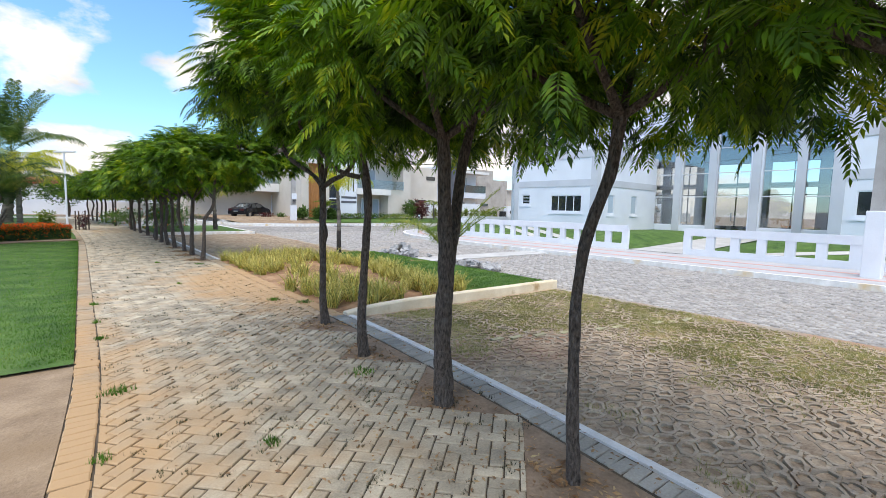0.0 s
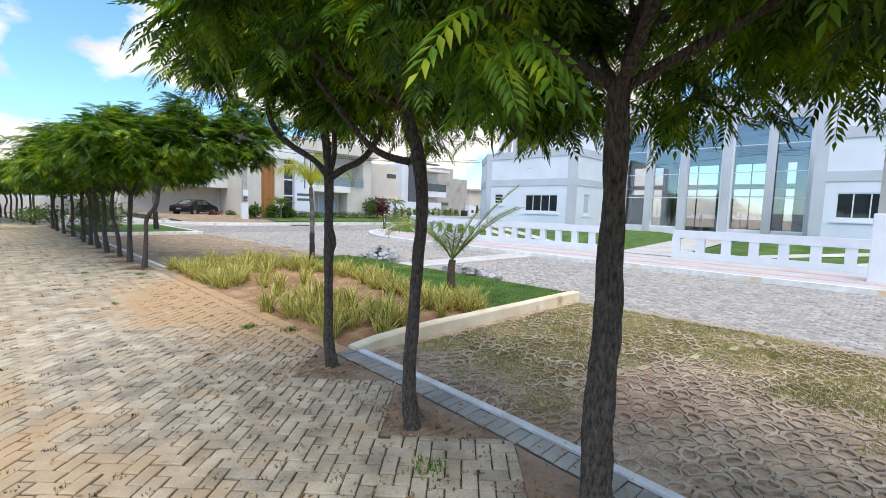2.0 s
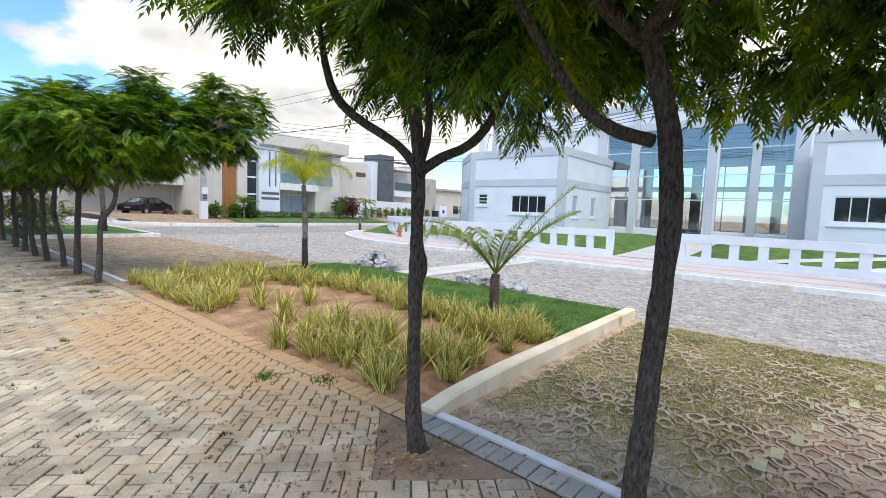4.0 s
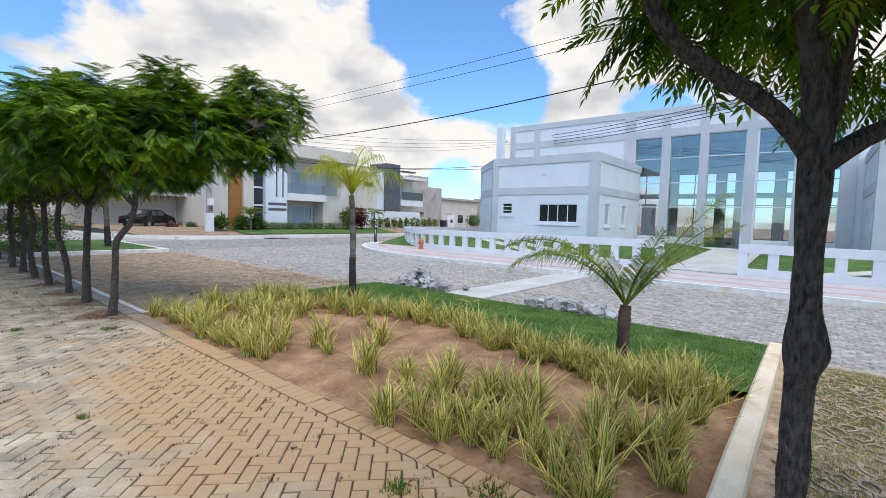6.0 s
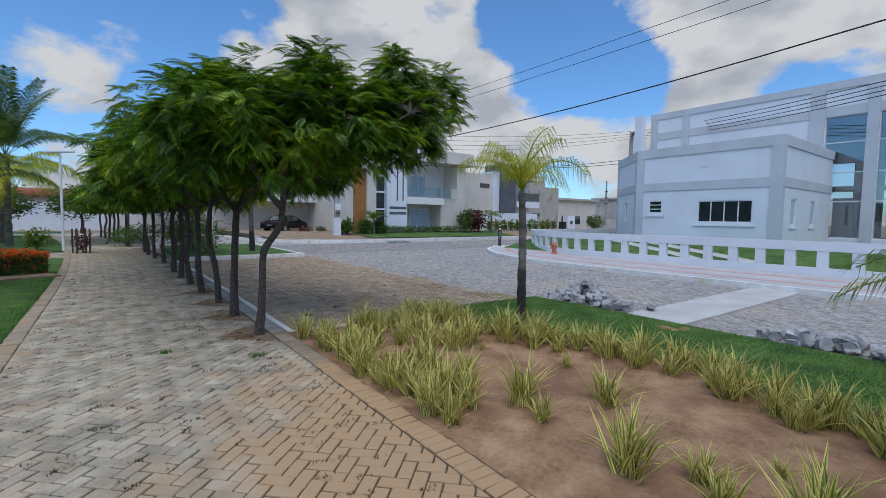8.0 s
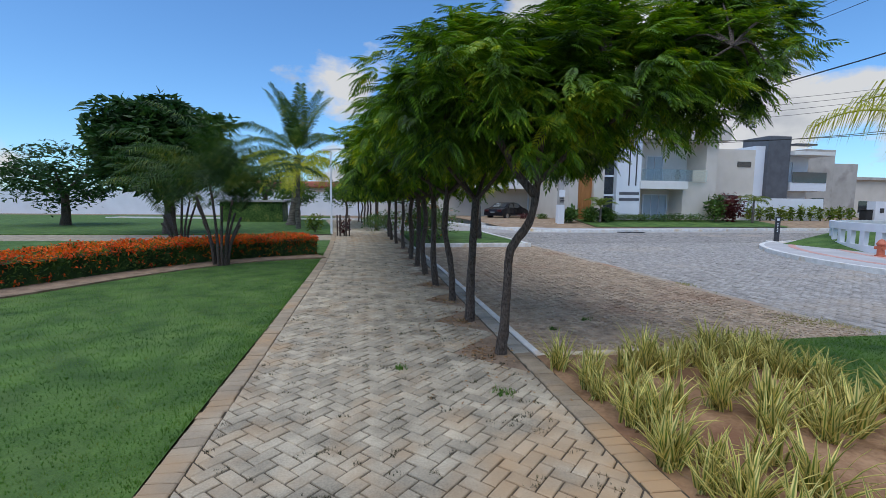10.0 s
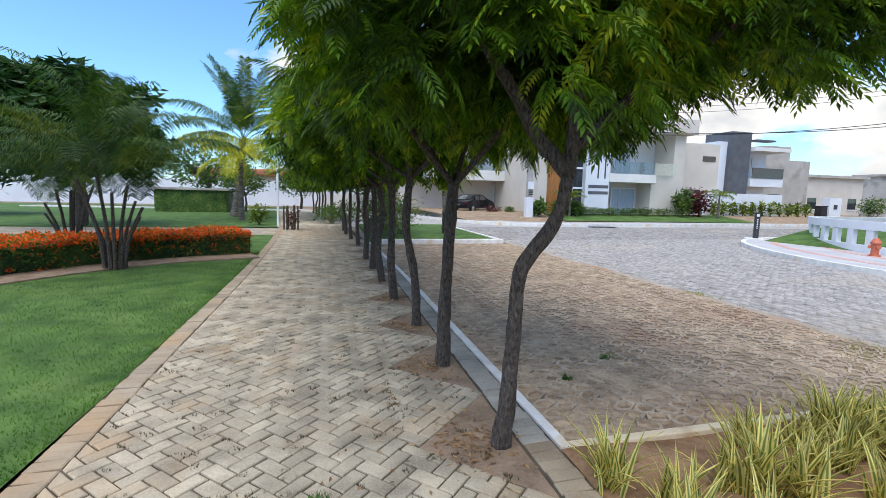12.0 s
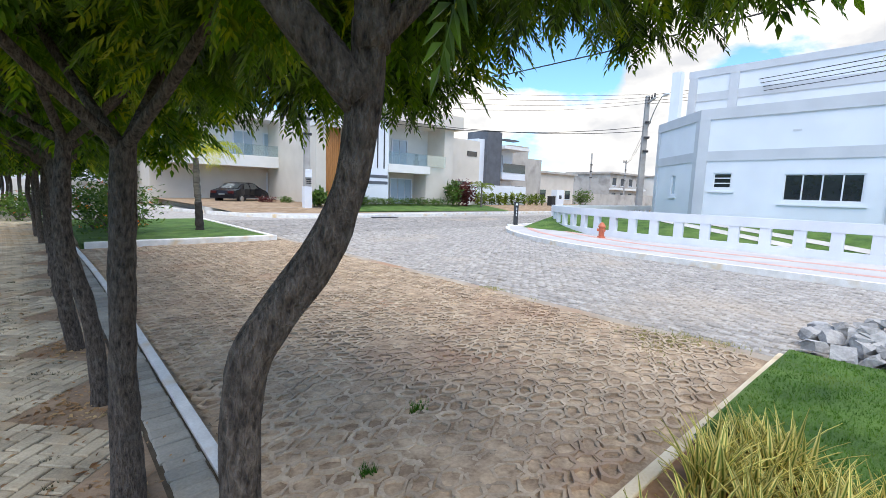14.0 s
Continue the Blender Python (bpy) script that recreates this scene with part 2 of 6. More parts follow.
WASH = ((4.0, 8.9, 1.9, 3.8, 0.56), (0.7, 3.3, 1.7, 4.2, 0.32), (0.9, 9.0, 0.7, 9.0, 0.14), (2.2, 30, 2.2, 4.0, 0.2), (3.1, 10.2, 1.6, 2.6, 0.20))
PAVER = mat("paver", (0.225, 0.190, 0.136), (0.53, 0.45, 0.325), 3.2, 0.85, 0.8, 70, vary=0.20, lo=0.50, hi=0.95, stain=(0.42, 0.272, 0.142),
            stain_scale=2.2, stain_lo=0.52, stain_hi=0.96, depth=0.006, wash=WASH)
EDGE_PAVER = mat("edge_paver", (0.235, 0.18, 0.12), (0.40, 0.32, 0.22), 2.5, 0.85, 0.5, 60, vary=0.13, stain=(0.42, 0.268, 0.138),
                 stain_scale=1.3, stain_lo=0.52, stain_hi=0.80, depth=0.006, wash=WASH)
GREY_PAVER = mat("grey_edge_paver", (0.21, 0.195, 0.165), (0.43, 0.40, 0.34), 2.0, 0.85, 0.5, 60, vary=0.14, depth=0.006)
JOINT = mat("joint_sand", (0.040, 0.032, 0.022), (0.13, 0.10, 0.068), 5, 0.95, 0.5, 90, vary=0)
SOIL = mat("red_sandy_soil", (0.19, 0.100, 0.047), (0.43, 0.262, 0.145), 3.0, 0.95, 1.0, 26, vary=0, lo=0.52, hi=0.95, stain=(0.2, 0.10, 0.055), stain_scale=1.2, stain_lo=0.52, stain_hi=0.7, depth=0.03)
PIT_SOIL = mat("pit_soil", (0.14, 0.095, 0.06), (0.34, 0.24, 0.16), 4, 0.95, 0.9, 40, vary=0, depth=0.02)
SAND = mat("pale_sand", (0.20, 0.135, 0.082), (0.37, 0.268, 0.172), 2.5, 0.95, 0.8, 50, vary=0, lo=0.52, hi=0.95, stain=(0.25, 0.17, 0.10), stain_scale=1.5, depth=0.02)
BLOCK = mat("grid_block", (0.245, 0.178, 0.12), (0.54, 0.425, 0.30), 5.0, 0.9, 0.6, 60, vary=0.16, stain=(0.33, 0.2, 0.13), stain_scale=0.45, stain_lo=0.55, stain_hi=0.72, depth=0.006)
YELLOW_LINE = mat("worn_yellow_paint", (0.30, 0.26, 0.16), (0.52, 0.47, 0.27), 6, 0.9, 0.3, 60, vary=0.1)
BAY_SAND = mat("bay_sand", (0.235, 0.162, 0.103), (0.52, 0.385, 0.255), 6, 0.95, 0.7, 45, vary=0, lo=0.55, hi=0.92, stain=(0.36, 0.17, 0.09), stain_scale=0.4, stain_lo=0.6, stain_hi=0.75, depth=0.015)
COBBLE = mat("cobble_granite", (0.22, 0.202, 0.182), (0.40, 0.372, 0.338), 9.0, 0.8, 0.7, 45, vary=0.22, lo=0.50, hi=0.95, stain=(0.40, 0.335, 0.265), stain_scale=0.30, stain_lo=0.56, stain_hi=0.75, depth=0.008)
COBBLE_JOINT = mat("cobble_joint", (0.19, 0.165, 0.135), (0.36, 0.32, 0.27), 3, 0.95, 0.4, 50, vary=0)
SANDY_STRIP = mat("sandy_concrete", (0.27, 0.22, 0.165), (0.42, 0.36, 0.285), 2.5, 0.9, 0.5, 50, vary=0.05, stain=(0.33, 0.2, 0.12), stain_scale=0.6)
CONCRETE = mat("pale_concrete", (0.38, 0.36, 0.33), (0.55, 0.53, 0.50), 1.5, 0.85, 0.3, 50, vary=0.05)
WALKWAY_FAR = mat("pale_sidewalk", (0.36, 0.345, 0.335), (0.50, 0.48, 0.47), 1.2, 0.85, 0.2, 40, vary=0.04)
PINK = mat("pink_tactile_tile", (0.50, 0.27, 0.225), (0.62, 0.39, 0.33), 2, 0.85, 0.3, 40, vary=0.1)
WHITE = mat("white_paint", (0.64, 0.66, 0.69), (0.74, 0.76, 0.79), 0.8, 0.6, 0.1, 40, vary=0.0)
FENCE_WHITE = mat("fence_white", (0.62, 0.63, 0.655), (0.74, 0.745, 0.76), 1.5, 0.6, 0.15, 50, vary=0.03)
KERB_WHITE = mat("limewashed_kerb", (0.55, 0.53, 0.49), (0.80, 0.785, 0.76), 5, 0.85, 0.5, 60, vary=0.0, stain=(0.62, 0.47, 0.28), stain_scale=2.0, stain_lo=0.55, stain_hi=0.72)
KERB_CREAM = mat("cream_kerb", (0.60, 0.48, 0.31), (0.80, 0.70, 0.53), 3, 0.85, 0.5, 60, vary=0.0, stain=(0.42, 0.28, 0.14), stain_scale=2.5, stain_lo=0.58, stain_hi=0.72)
GREY_BAND = mat("grey_band_paint", (0.47, 0.48, 0.50), (0.56, 0.57, 0.59), 1.0, 0.7, 0.1, 40, vary=0.0)
HOUSE_BEIGE = mat("beige_render", (0.56, 0.50, 0.42), (0.66, 0.60, 0.52), 0.8, 0.8, 0.15, 40, vary=0.0)
HOUSE_LIGHT = mat("pale_render", (0.64, 0.62, 0.58), (0.75, 0.73, 0.69), 0.8, 0.8, 0.15, 40, vary=0.0)
GREY_RENDER = mat("raw_cement_render", (0.36, 0.33, 0.29), (0.52, 0.48, 0.43), 0.7, 0.9, 0.2, 20, vary=0.0, stain=(0.3, 0.27, 0.24), stain_scale=0.6)
DARK_CLAD = mat("dark_grey_cladding", (0.07, 0.075, 0.085), (0.12, 0.125, 0.14), 1.5, 0.6, 0.1, 30, vary=0.0)
WOOD = mat("orange_wood", (0.30, 0.12, 0.03), (0.50, 0.22, 0.07), 3, 0.5, 0.2, 40, stretch=(6, 6, 0.6), vary=0.05)
BARK = mat("grey_brown_bark", (0.028, 0.020, 0.016), (0.190, 0.150, 0.122), 70, 0.95, 1.0, 210, stretch=(1, 1, 0.34), vary=0.0, depth=0.045, lo=0.50, hi=0.98, stain=(0.17, 0.155, 0.14), stain_scale=9.0, stain_lo=0.60, stain_hi=0.78)
YOUNG_BARK = mat("brown_fibrous_bark", (0.035, 0.022, 0.015), (0.15, 0.095, 0.065), 10, 0.95, 0.9, 60, stretch=(1, 1, 0.5), vary=0.0, depth=0.02)
PALM_BARK = mat("grey_palm_bark", (0.05, 0.042, 0.034), (0.215, 0.19, 0.16), 6, 0.95, 0.8, 40, stretch=(0.4, 0.4, 2.2), vary=0.0, depth=0.02)
CHARRED = mat("blackened_bark", (0.012, 0.011, 0.010), (0.06, 0.05, 0.045), 8, 0.95, 0.8, 40, vary=0.0)
STONE = mat("granite_rubble", (0.20, 0.195, 0.19), (0.46, 0.45, 0.44), 5, 0.85, 0.8, 35, vary=0.16, depth=0.02)
METAL_DARK = mat("dark_metal", (0.02, 0.02, 0.022), (0.05, 0.05, 0.055), 6, 0.5, 0.1, 40, vary=0.0)
POLE_GREY = mat("concrete_pole", (0.27, 0.25, 0.23), (0.43, 0.41, 0.38), 2, 0.9, 0.3, 40, vary=0.0)
CABLE = mat("black_cable", (0.012, 0.012, 0.012), (0.03, 0.03, 0.03), 6, 0.7, 0.0, 40, vary=0.0)
CAR_PAINT = mat("black_car_paint", (0.008, 0.008, 0.010), (0.014, 0.014, 0.018), 2, 0.25, 0.0, 40, vary=0.0, spec=0.15)
RUBBER = mat("black_rubber", (0.015, 0.015, 0.015), (0.03, 0.03, 0.03), 8, 0.85, 0.2, 60, vary=0.0)
CHROME = mat("grey_alloy", (0.35, 0.35, 0.36), (0.5, 0.5, 0.51), 5, 0.3, 0.0, 40, vary=0.0, metal=0.9)
LIGHT_RED = mat("red_lamp", (0.04, 0.003, 0.003), (0.07, 0.005, 0.005), 5, 0.3, 0.0, 40, vary=0.0)
HYDRANT_RED = mat("faded_red_paint", (0.42, 0.10, 0.05), (0.56, 0.17, 0.09), 8, 0.55, 0.2, 40, vary=0.0)
DARK_GLASS = mat("dark_window_glass", (0.015, 0.02, 0.022), (0.03, 0.035, 0.04), 1.0, 0.06, 0.0, 10, vary=0.0, spec=0.9)
BLUE_GLASS = mat("pale_blue_glass", (0.36, 0.44, 0.50), (0.46, 0.54, 0.60), 0.7, 0.08, 0.0, 10, vary=0.0, spec=0.8)
GLASS = glass_mat("clear_glass", (0.86, 0.88, 0.89), 0.80)
RAIL_GLASS = glass_mat("rail_glass", (0.8, 0.9, 0.9), 0.75)
LAWN = mat("lawn_green", (0.030, 0.072, 0.011), (0.095, 0.175, 0.030), 2.2, 0.95, 0.9, 55, vary=0.0, lo=0.52, hi=0.95, stain=(0.12, 0.19, 0.045), stain_scale=1.4, stain_lo=0.5, stain_hi=0.8, depth=0.03)
TUFT = leaf_mat("grass_blades", (0.038, 0.10, 0.011), (0.098, 0.205, 0.027), (0.20, 0.25, 0.055), 0.3, 1.3, 0.6)
DRY_TUFT = leaf_mat("dry_grass_blades", (0.19, 0.185, 0.065), (0.34, 0.325, 0.125), (0.52, 0.43, 0.23), 0.3, 1.2, 0.6)
NEEM = leaf_mat("pinnate_leaf_green", (0.015, 0.042, 0.004), (0.115, 0.225, 0.010), (0.38, 0.42, 0.024), 0.25, 1.8)
PALM_GREEN = leaf_mat("palm_green", (0.06, 0.09, 0.010), (0.16, 0.22, 0.028), (0.33, 0.33, 0.07), 0.3, 1.5)
PALM_YELLOW = leaf_mat("palm_yellow", (0.20, 0.24, 0.02), (0.42, 0.42, 0.04), (0.60, 0.52, 0.06), 0.4, 1.5)
COCO_GREEN = leaf_mat("coconut_green", (0.025, 0.055, 0.012), (0.08, 0.14, 0.03), (0.24, 0.24, 0.06), 0.3, 1.0)
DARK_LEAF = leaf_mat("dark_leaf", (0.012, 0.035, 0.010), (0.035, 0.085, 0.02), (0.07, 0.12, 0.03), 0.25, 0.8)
SHRUB_LEAF = leaf_mat("shrub_leaf", (0.03, 0.07, 0.012), (0.09, 0.16, 0.03), (0.18, 0.22, 0.05), 0.3, 1.5)
RED_LEAF = leaf_mat("red_leaf", (0.05, 0.012, 0.015), (0.13, 0.03, 0.03), (0.16, 0.08, 0.04), 0.3, 1.5)
FLOWER = leaf_mat("orange_blossom", (0.60, 0.06, 0.012), (0.80, 0.15, 0.015), (0.85, 0.34, 0.03), 0.3, 2.0)
STRIPED = striped_mat("striped_blade", (0.76, 0.63, 0.19), (0.17, 0.235, 0.03))
DRY_LEAF = leaf_mat("dry_leaf", (0.16, 0.08, 0.035), (0.32, 0.19, 0.09), (0.45, 0.33, 0.16), 0.1, 3.0)


# ---- mesh helpers ----
def tri_mesh(name, verts, faces, uvs=None):
    me = bpy.data.meshes.new(name)
    me.from_pydata([tuple(v) for v in np.asarray(verts, float).tolist()], [], [tuple(f) for f in (faces.tolist() if isinstance(faces, np.ndarray) else faces)])
    if uvs is not None:
        layer = me.uv_layers.new(name="UVMap")
        idx = np.empty(len(me.loops), np.int32)
        me.loops.foreach_get("vertex_index", idx)
        layer.data.foreach_set("uv", np.asarray(uvs, np.float32)[idx].ravel())
    me.update()
    return me


def as_mesh(name, src, smooth=False):
    if isinstance(src, bpy.types.Mesh):
        return src
    if isinstance(src, tuple):
        me = tri_mesh(name, *src)
    else:
        me = bpy.data.meshes.new(name)
        bmesh.ops.recalc_face_normals(src, faces=src.faces)
        src.to_mesh(me)
        src.free()
    if smooth:
        me.polygons.foreach_set("use_smooth", [True] * len(me.polygons))
    return me


def part(name, src, material, parent, label="", smooth=False):
    """One mesh under a thing or a part, in the thing's own coordinates."""
    me = as_mesh(name, src, smooth)
    if not me.materials:
        me.materials.append(material)
    ob = new(name, me)
    ob.parent = parent
    return tagged(ob, label) if label else ob


def thing(name, at, label, category, group="", turn=0):
    e = new(name)
    e.empty_display_size = 0.2
    e.matrix_world = pose(*at, 0, 0, turn)
    return tagged(e, label, category, group)


def structure(name, src, material, label="", category="", kind="structure", smooth=False):
    me = as_mesh(name, src, smooth)
    me.materials.append(material)
    return tagged(new(name, me), label, category, "", kind)


def box(bm, x0, y0, z0, x1, y1, z1, bevel=0.0, m=None):
    vs = [bm.verts.new(p) for p in ((x0, y0, z0), (x1, y0, z0), (x1, y1, z0), (x0, y1, z0), (x0, y0, z1), (x1, y0, z1), (x1, y1, z1), (x0, y1, z1))]
    fs = [bm.faces.new([vs[i] for i in q]) for q in ((3, 2, 1, 0), (4, 5, 6, 7), (0, 1, 5, 4), (1, 2, 6, 5), (2, 3, 7, 6), (3, 0, 4, 7))]
    if bevel:
        es = list({e for f in fs for e in f.edges})
        r = bmesh.ops.bevel(bm, geom=es, offset=bevel, segments=2, affect="EDGES", profile=0.5)
        vs = list({v for f in r["faces"] for v in f.verts} | {v for v in vs if v.is_valid})
    if m is not None:
        bmesh.ops.transform(bm, matrix=m, verts=[v for v in vs if v.is_valid])
    return bm


def boxes(*rows, bevel=0.0, m=None):
    bm = bmesh.new()
    for r in rows:
        box(bm, *r, bevel=bevel, m=m)
    return bm


def wall_cells(bm, length, z0, z1, thick, openings, m):
    """A wall along its own x, thick along y, with openings (x0, x1, z0, z1) through it, in one piece."""
    us = sorted({0.0, length, *[v for o in openings for v in o[:2]]})
    zs = sorted({z0, z1, *[v for o in openings for v in o[2:]]})
    solid = {(i, j) for i in range(len(us) - 1) for j in range(len(zs) - 1)
             if not any(o[0] <= (us[i] + us[i + 1]) / 2 <= o[1] and o[2] <= (zs[j] + zs[j + 1]) / 2 <= o[3] for o in openings)}
    made = {}

    def v(i, j, y):
        if (i, j, y) not in made:
            made[i, j, y] = bm.verts.new(m @ Vector((us[i], y, zs[j])))
        return made[i, j, y]

    for i, j in solid:
        bm.faces.new([v(i, j, 0), v(i + 1, j, 0), v(i + 1, j + 1, 0), v(i, j + 1, 0)])
        bm.faces.new([v(i, j + 1, thick), v(i + 1, j + 1, thick), v(i + 1, j, thick), v(i, j, thick)])
        for (a, b), (c, d), (e, f) in (((i - 1, j), (i, j), (i, j + 1)), ((i + 1, j), (i + 1, j), (i + 1, j + 1)), ((i, j - 1), (i, j), (i + 1, j)), ((i, j + 1), (i, j + 1), (i + 1, j + 1))):
            if (a, b) not in solid:
                bm.faces.new([v(c, d, 0), v(e, f, 0), v(e, f, thick), v(c, d, thick)])
    return bm


def tube(pts, radii, seg=8, wobble=0.0, seed=0):
    """Rings along a line of points; returns verts and faces."""
    P = [Vector(p) for p in pts]
    verts, faces = [], []
    prev = None
    for i, p in enumerate(P):
        d = (P[min(i + 1, len(P) - 1)] - P[max(i - 1, 0)]).normalized()
        ref = prev if prev is not None else (Vector((1, 0, 0)) if abs(d.x) < 0.9 else Vector((0, 1, 0)))
        a = (ref - d * ref.dot(d)).normalized()
        b = d.cross(a)
        prev = a
        for k in range(seg):
            th = 2 * math.pi * k / seg
            q = a * math.cos(th) + b * math.sin(th)
            r = radii[i]
            if wobble:
                r *= 1 + wobble * noise.noise((p + q * 0.25) * 7 + Vector((seed, 0, 0))) * 2
            verts.append(p + q * r)
    n = len(P)
    for i in range(n - 1):
        for k in range(seg):
            k2 = (k + 1) % seg
            faces.append((i * seg + k, i * seg + k2, (i + 1) * seg + k2, (i + 1) * seg + k))
    faces.append(tuple(range(seg - 1, -1, -1)))
    faces.append(tuple((n - 1) * seg + k for k in range(seg)))
    return verts, faces


def join(*meshes):
    V, F = [], []
    for v, f in meshes:
        o = len(V)
        V.extend(v)
        F.extend(tuple(i + o for i in q) for q in f)
    return V, F


def spline(pts, n):
    """Points along a smooth line through pts (each a tuple of any length)."""
    P = np.array(pts, float)
    out = []
    k = len(P) - 1
    for j in range(n + 1):
        u = j / n * k
        i = min(int(u), k - 1)
        f = u - i
        p0, p1, p2, p3 = P[max(i - 1, 0)], P[i], P[i + 1], P[min(i + 2, k)]
        out.append(0.5 * (2 * p1 + (p2 - p0) * f + (2 * p0 - 5 * p1 + 4 * p2 - p3) * f * f + (3 * p1 - p0 - 3 * p2 + p3) * f ** 3))
    return np.array(out)


def stamp(template, faces, places, mats, scales):
    """Copies of a small template joined into one mesh: verts, faces."""
    T = np.asarray(template, float)
    n, k = len(places), len(T)
    V = np.einsum("nij,kj->nki", mats, T) * np.asarray(scales)[:, None, None] + np.asarray(places)[:, None, :]
    V = V.reshape(-1, 3)
    F = np.asarray(faces)
    FF = (F[None, :, :] + (np.arange(n) * k)[:, None, None]).reshape(-1, F.shape[1])
    return V, FF


def frames(dirs, rng, roll=0.5):
    """Turning matrices whose first column is the direction, third roughly up."""
    d = dirs / np.linalg.norm(dirs, axis=1, keepdims=True)
    up = np.tile([0, 0, 1.0], (len(d), 1)) + rng.normal(0, roll, (len(d), 3))
    y = np.cross(up, d)
    y /= np.linalg.norm(y, axis=1, keepdims=True)
    z = np.cross(d, y)
    return np.stack([d, y, z], axis=2)


def grid_sheet(x0, y0, x1, y1, step, height):
    nx, ny = max(1, round((x1 - x0) / step)), max(1, round((y1 - y0) / step))
    V = [(x0 + (x1 - x0) * i / nx, y0 + (y1 - y0) * j / ny, 0) for j in range(ny + 1) for i in range(nx + 1)]
    V = [(x, y, height(x, y)) for x, y, _ in V]
    F = [(j * (nx + 1) + i, j * (nx + 1) + i + 1, (j + 1) * (nx + 1) + i + 1, (j + 1) * (nx + 1) + i) for j in range(ny) for i in range(nx)]
    return V, F


# ---- ground ----
WALK_L, WALK_R, KERB_X, STREET_X0, STREET_X1 = 0.86, 3.72, 3.94, 8.75, 15.1
BED_Y0, BED_Y1, BAY_END = 5.92, 13.82, 26.05


def bend(y):
    """The walkway's gentle curve: how far its line stands off to the side."""
    return -0.012 * max(0, 6 - max(y, -1)) ** 2 + (0.168 * (y + 1) if y < -1 else 0) - 0.0024 * max(0, y - 18) ** 2


def bent(src):
    """Moves a mesh of the straight walkway onto its curve."""
    V, F = src
    return [(x + bend(y), y, z) for x, y, z in V], F


structure("ground", ([(-900, -900, -0.16), (900, -900, -0.16), (900, 900, -0.16), (-900, 900, -0.16)], [(0, 1, 2, 3)]), SAND, "pale sandy ground of the neighbourhood", "ground")


def strip_sheet(edge0, edge1, y0, y1, step, height, nx):
    V, F = [], []
    ny = round((y1 - y0) / step)
    for j in range(ny + 1):
        y = y0 + (y1 - y0) * j / ny
        a, b = edge0(y), edge1(y)
        for i in range(nx + 1):
            x = a + (b - a) * i / nx
            V.append((x, y, height(x, y)))
    for j in range(ny):
        for i in range(nx):
            o = j * (nx + 1) + i
            F.append((o, o + 1, o + nx + 2, o + nx + 1))
    return V, F


def prism(poly, z0, z1):
    n = len(poly)
    V = [(x, y, z0) for x, y in poly] + [(x, y, z1) for x, y in poly]
    return V, [tuple(range(n, 2 * n))] + [(i, (i + 1) % n, n + (i + 1) % n, n + i) for i in range(n)]


def offset_line(line, d):
    out = []
    for i, p in enumerate(line):
        a, b = line[max(i - 1, 0)], line[min(i + 1, len(line) - 1)]
        t = Vector((b[0] - a[0], b[1] - a[1])).normalized()
        out.append((p[0] + t.y * d, p[1] - t.x * d))
    return out


def ribbon(line, d0, d1, z0, z1):
    a, b = offset_line(line, d0), offset_line(line, d1)
    n = len(a)
    V = [(x, y, z0) for x, y in a] + [(x, y, z1) for x, y in a] + [(x, y, z1) for x, y in b] + [(x, y, z0) for x, y in b]
    F = []
    for i in range(n - 1):
        for k in range(3):
            F.append((k * n + i, k * n + i + 1, (k + 1) * n + i + 1, (k + 1) * n + i))
    F += [(0, n, 2 * n, 3 * n), (n - 1, 4 * n - 1, 3 * n - 1, 2 * n - 1)]
    return V, F


def slab(name, x0, y0, x1, y1, z, material, label, category, depth=0.2):
    return structure(name, boxes((x0, y0, z - depth, x1, y1, z)), material, label, category)



V, F = strip_sheet(lambda y: WALK_L + bend(y), lambda y: KERB_X - 0.004 + bend(y), -8, 56, 0.25, lambda x, y: -0.014, 2)
structure("walkway", (V, F), JOINT, "long block-paved garden walkway", "walkway")
structure("walkway", strip_sheet(lambda y: WALK_L + bend(y), lambda y: KERB_X + bend(y), 33.9, 57, 0.5, lambda x, y: -0.004, 2), PAVER, "far end of the block-paved walkway", "walkway")
structure("soil_base", boxes((-30, -8, -0.15, 0.5, 28.8, -0.05)), PIT_SOIL, "dark soil under the lawn", "soil")
structure("lawn", strip_sheet(lambda y: -12, lambda y: WALK_L + bend(y) - 0.01, 32.2, 57, 0.5, lambda x, y: 0.026, 4), LAWN, "far garden lawn beside the walkway", "lawn")
slab("road", STREET_X0 + 0.14, -14, STREET_X1, 27.5, -0.075, COBBLE_JOINT, "cobbled granite street beside the parking bays", "road", 0.08)
slab("cross_road", -40, 27.5, 90, 34.6, -0.075, COBBLE_JOINT, "cobbled granite cross street in front of the houses", "road", 0.08)
slab("parking_bay", 2.9, -8, STREET_X0 - 0.06, BED_Y0 - 0.05, -0.085, BAY_SAND, "parking bay of grid blocks with patchy grass", "parking bay")
slab("parking_bay", KERB_X + 0.07, BED_Y1 + 0.09, STREET_X0 - 0.06, BAY_END, -0.085, BAY_SAND, "sandy parking bay of worn grid blocks", "parking bay")
slab("street_edging", STREET_X0 - 0.06, -14, STREET_X0 + 0.14, BAY_END + 1, -0.056, SANDY_STRIP, "flush concrete strip between bays and street", "edging")

for k in range(11):
    u = k / 10 + 0.02 * math.sin(k * 5)
    if k not in (4, 7):
        x0, y0 = 4.9 + 3.2 * u, 3.85 - 0.95 * u
        structure("parking_line", boxes((x0, y0 - 0.045, -0.08, x0 + 0.20 - 0.06 * math.sin(k * 3), y0 + 0.03, -0.036), m=None), YELLOW_LINE, "worn stretch of a yellow parking line", "road marking")

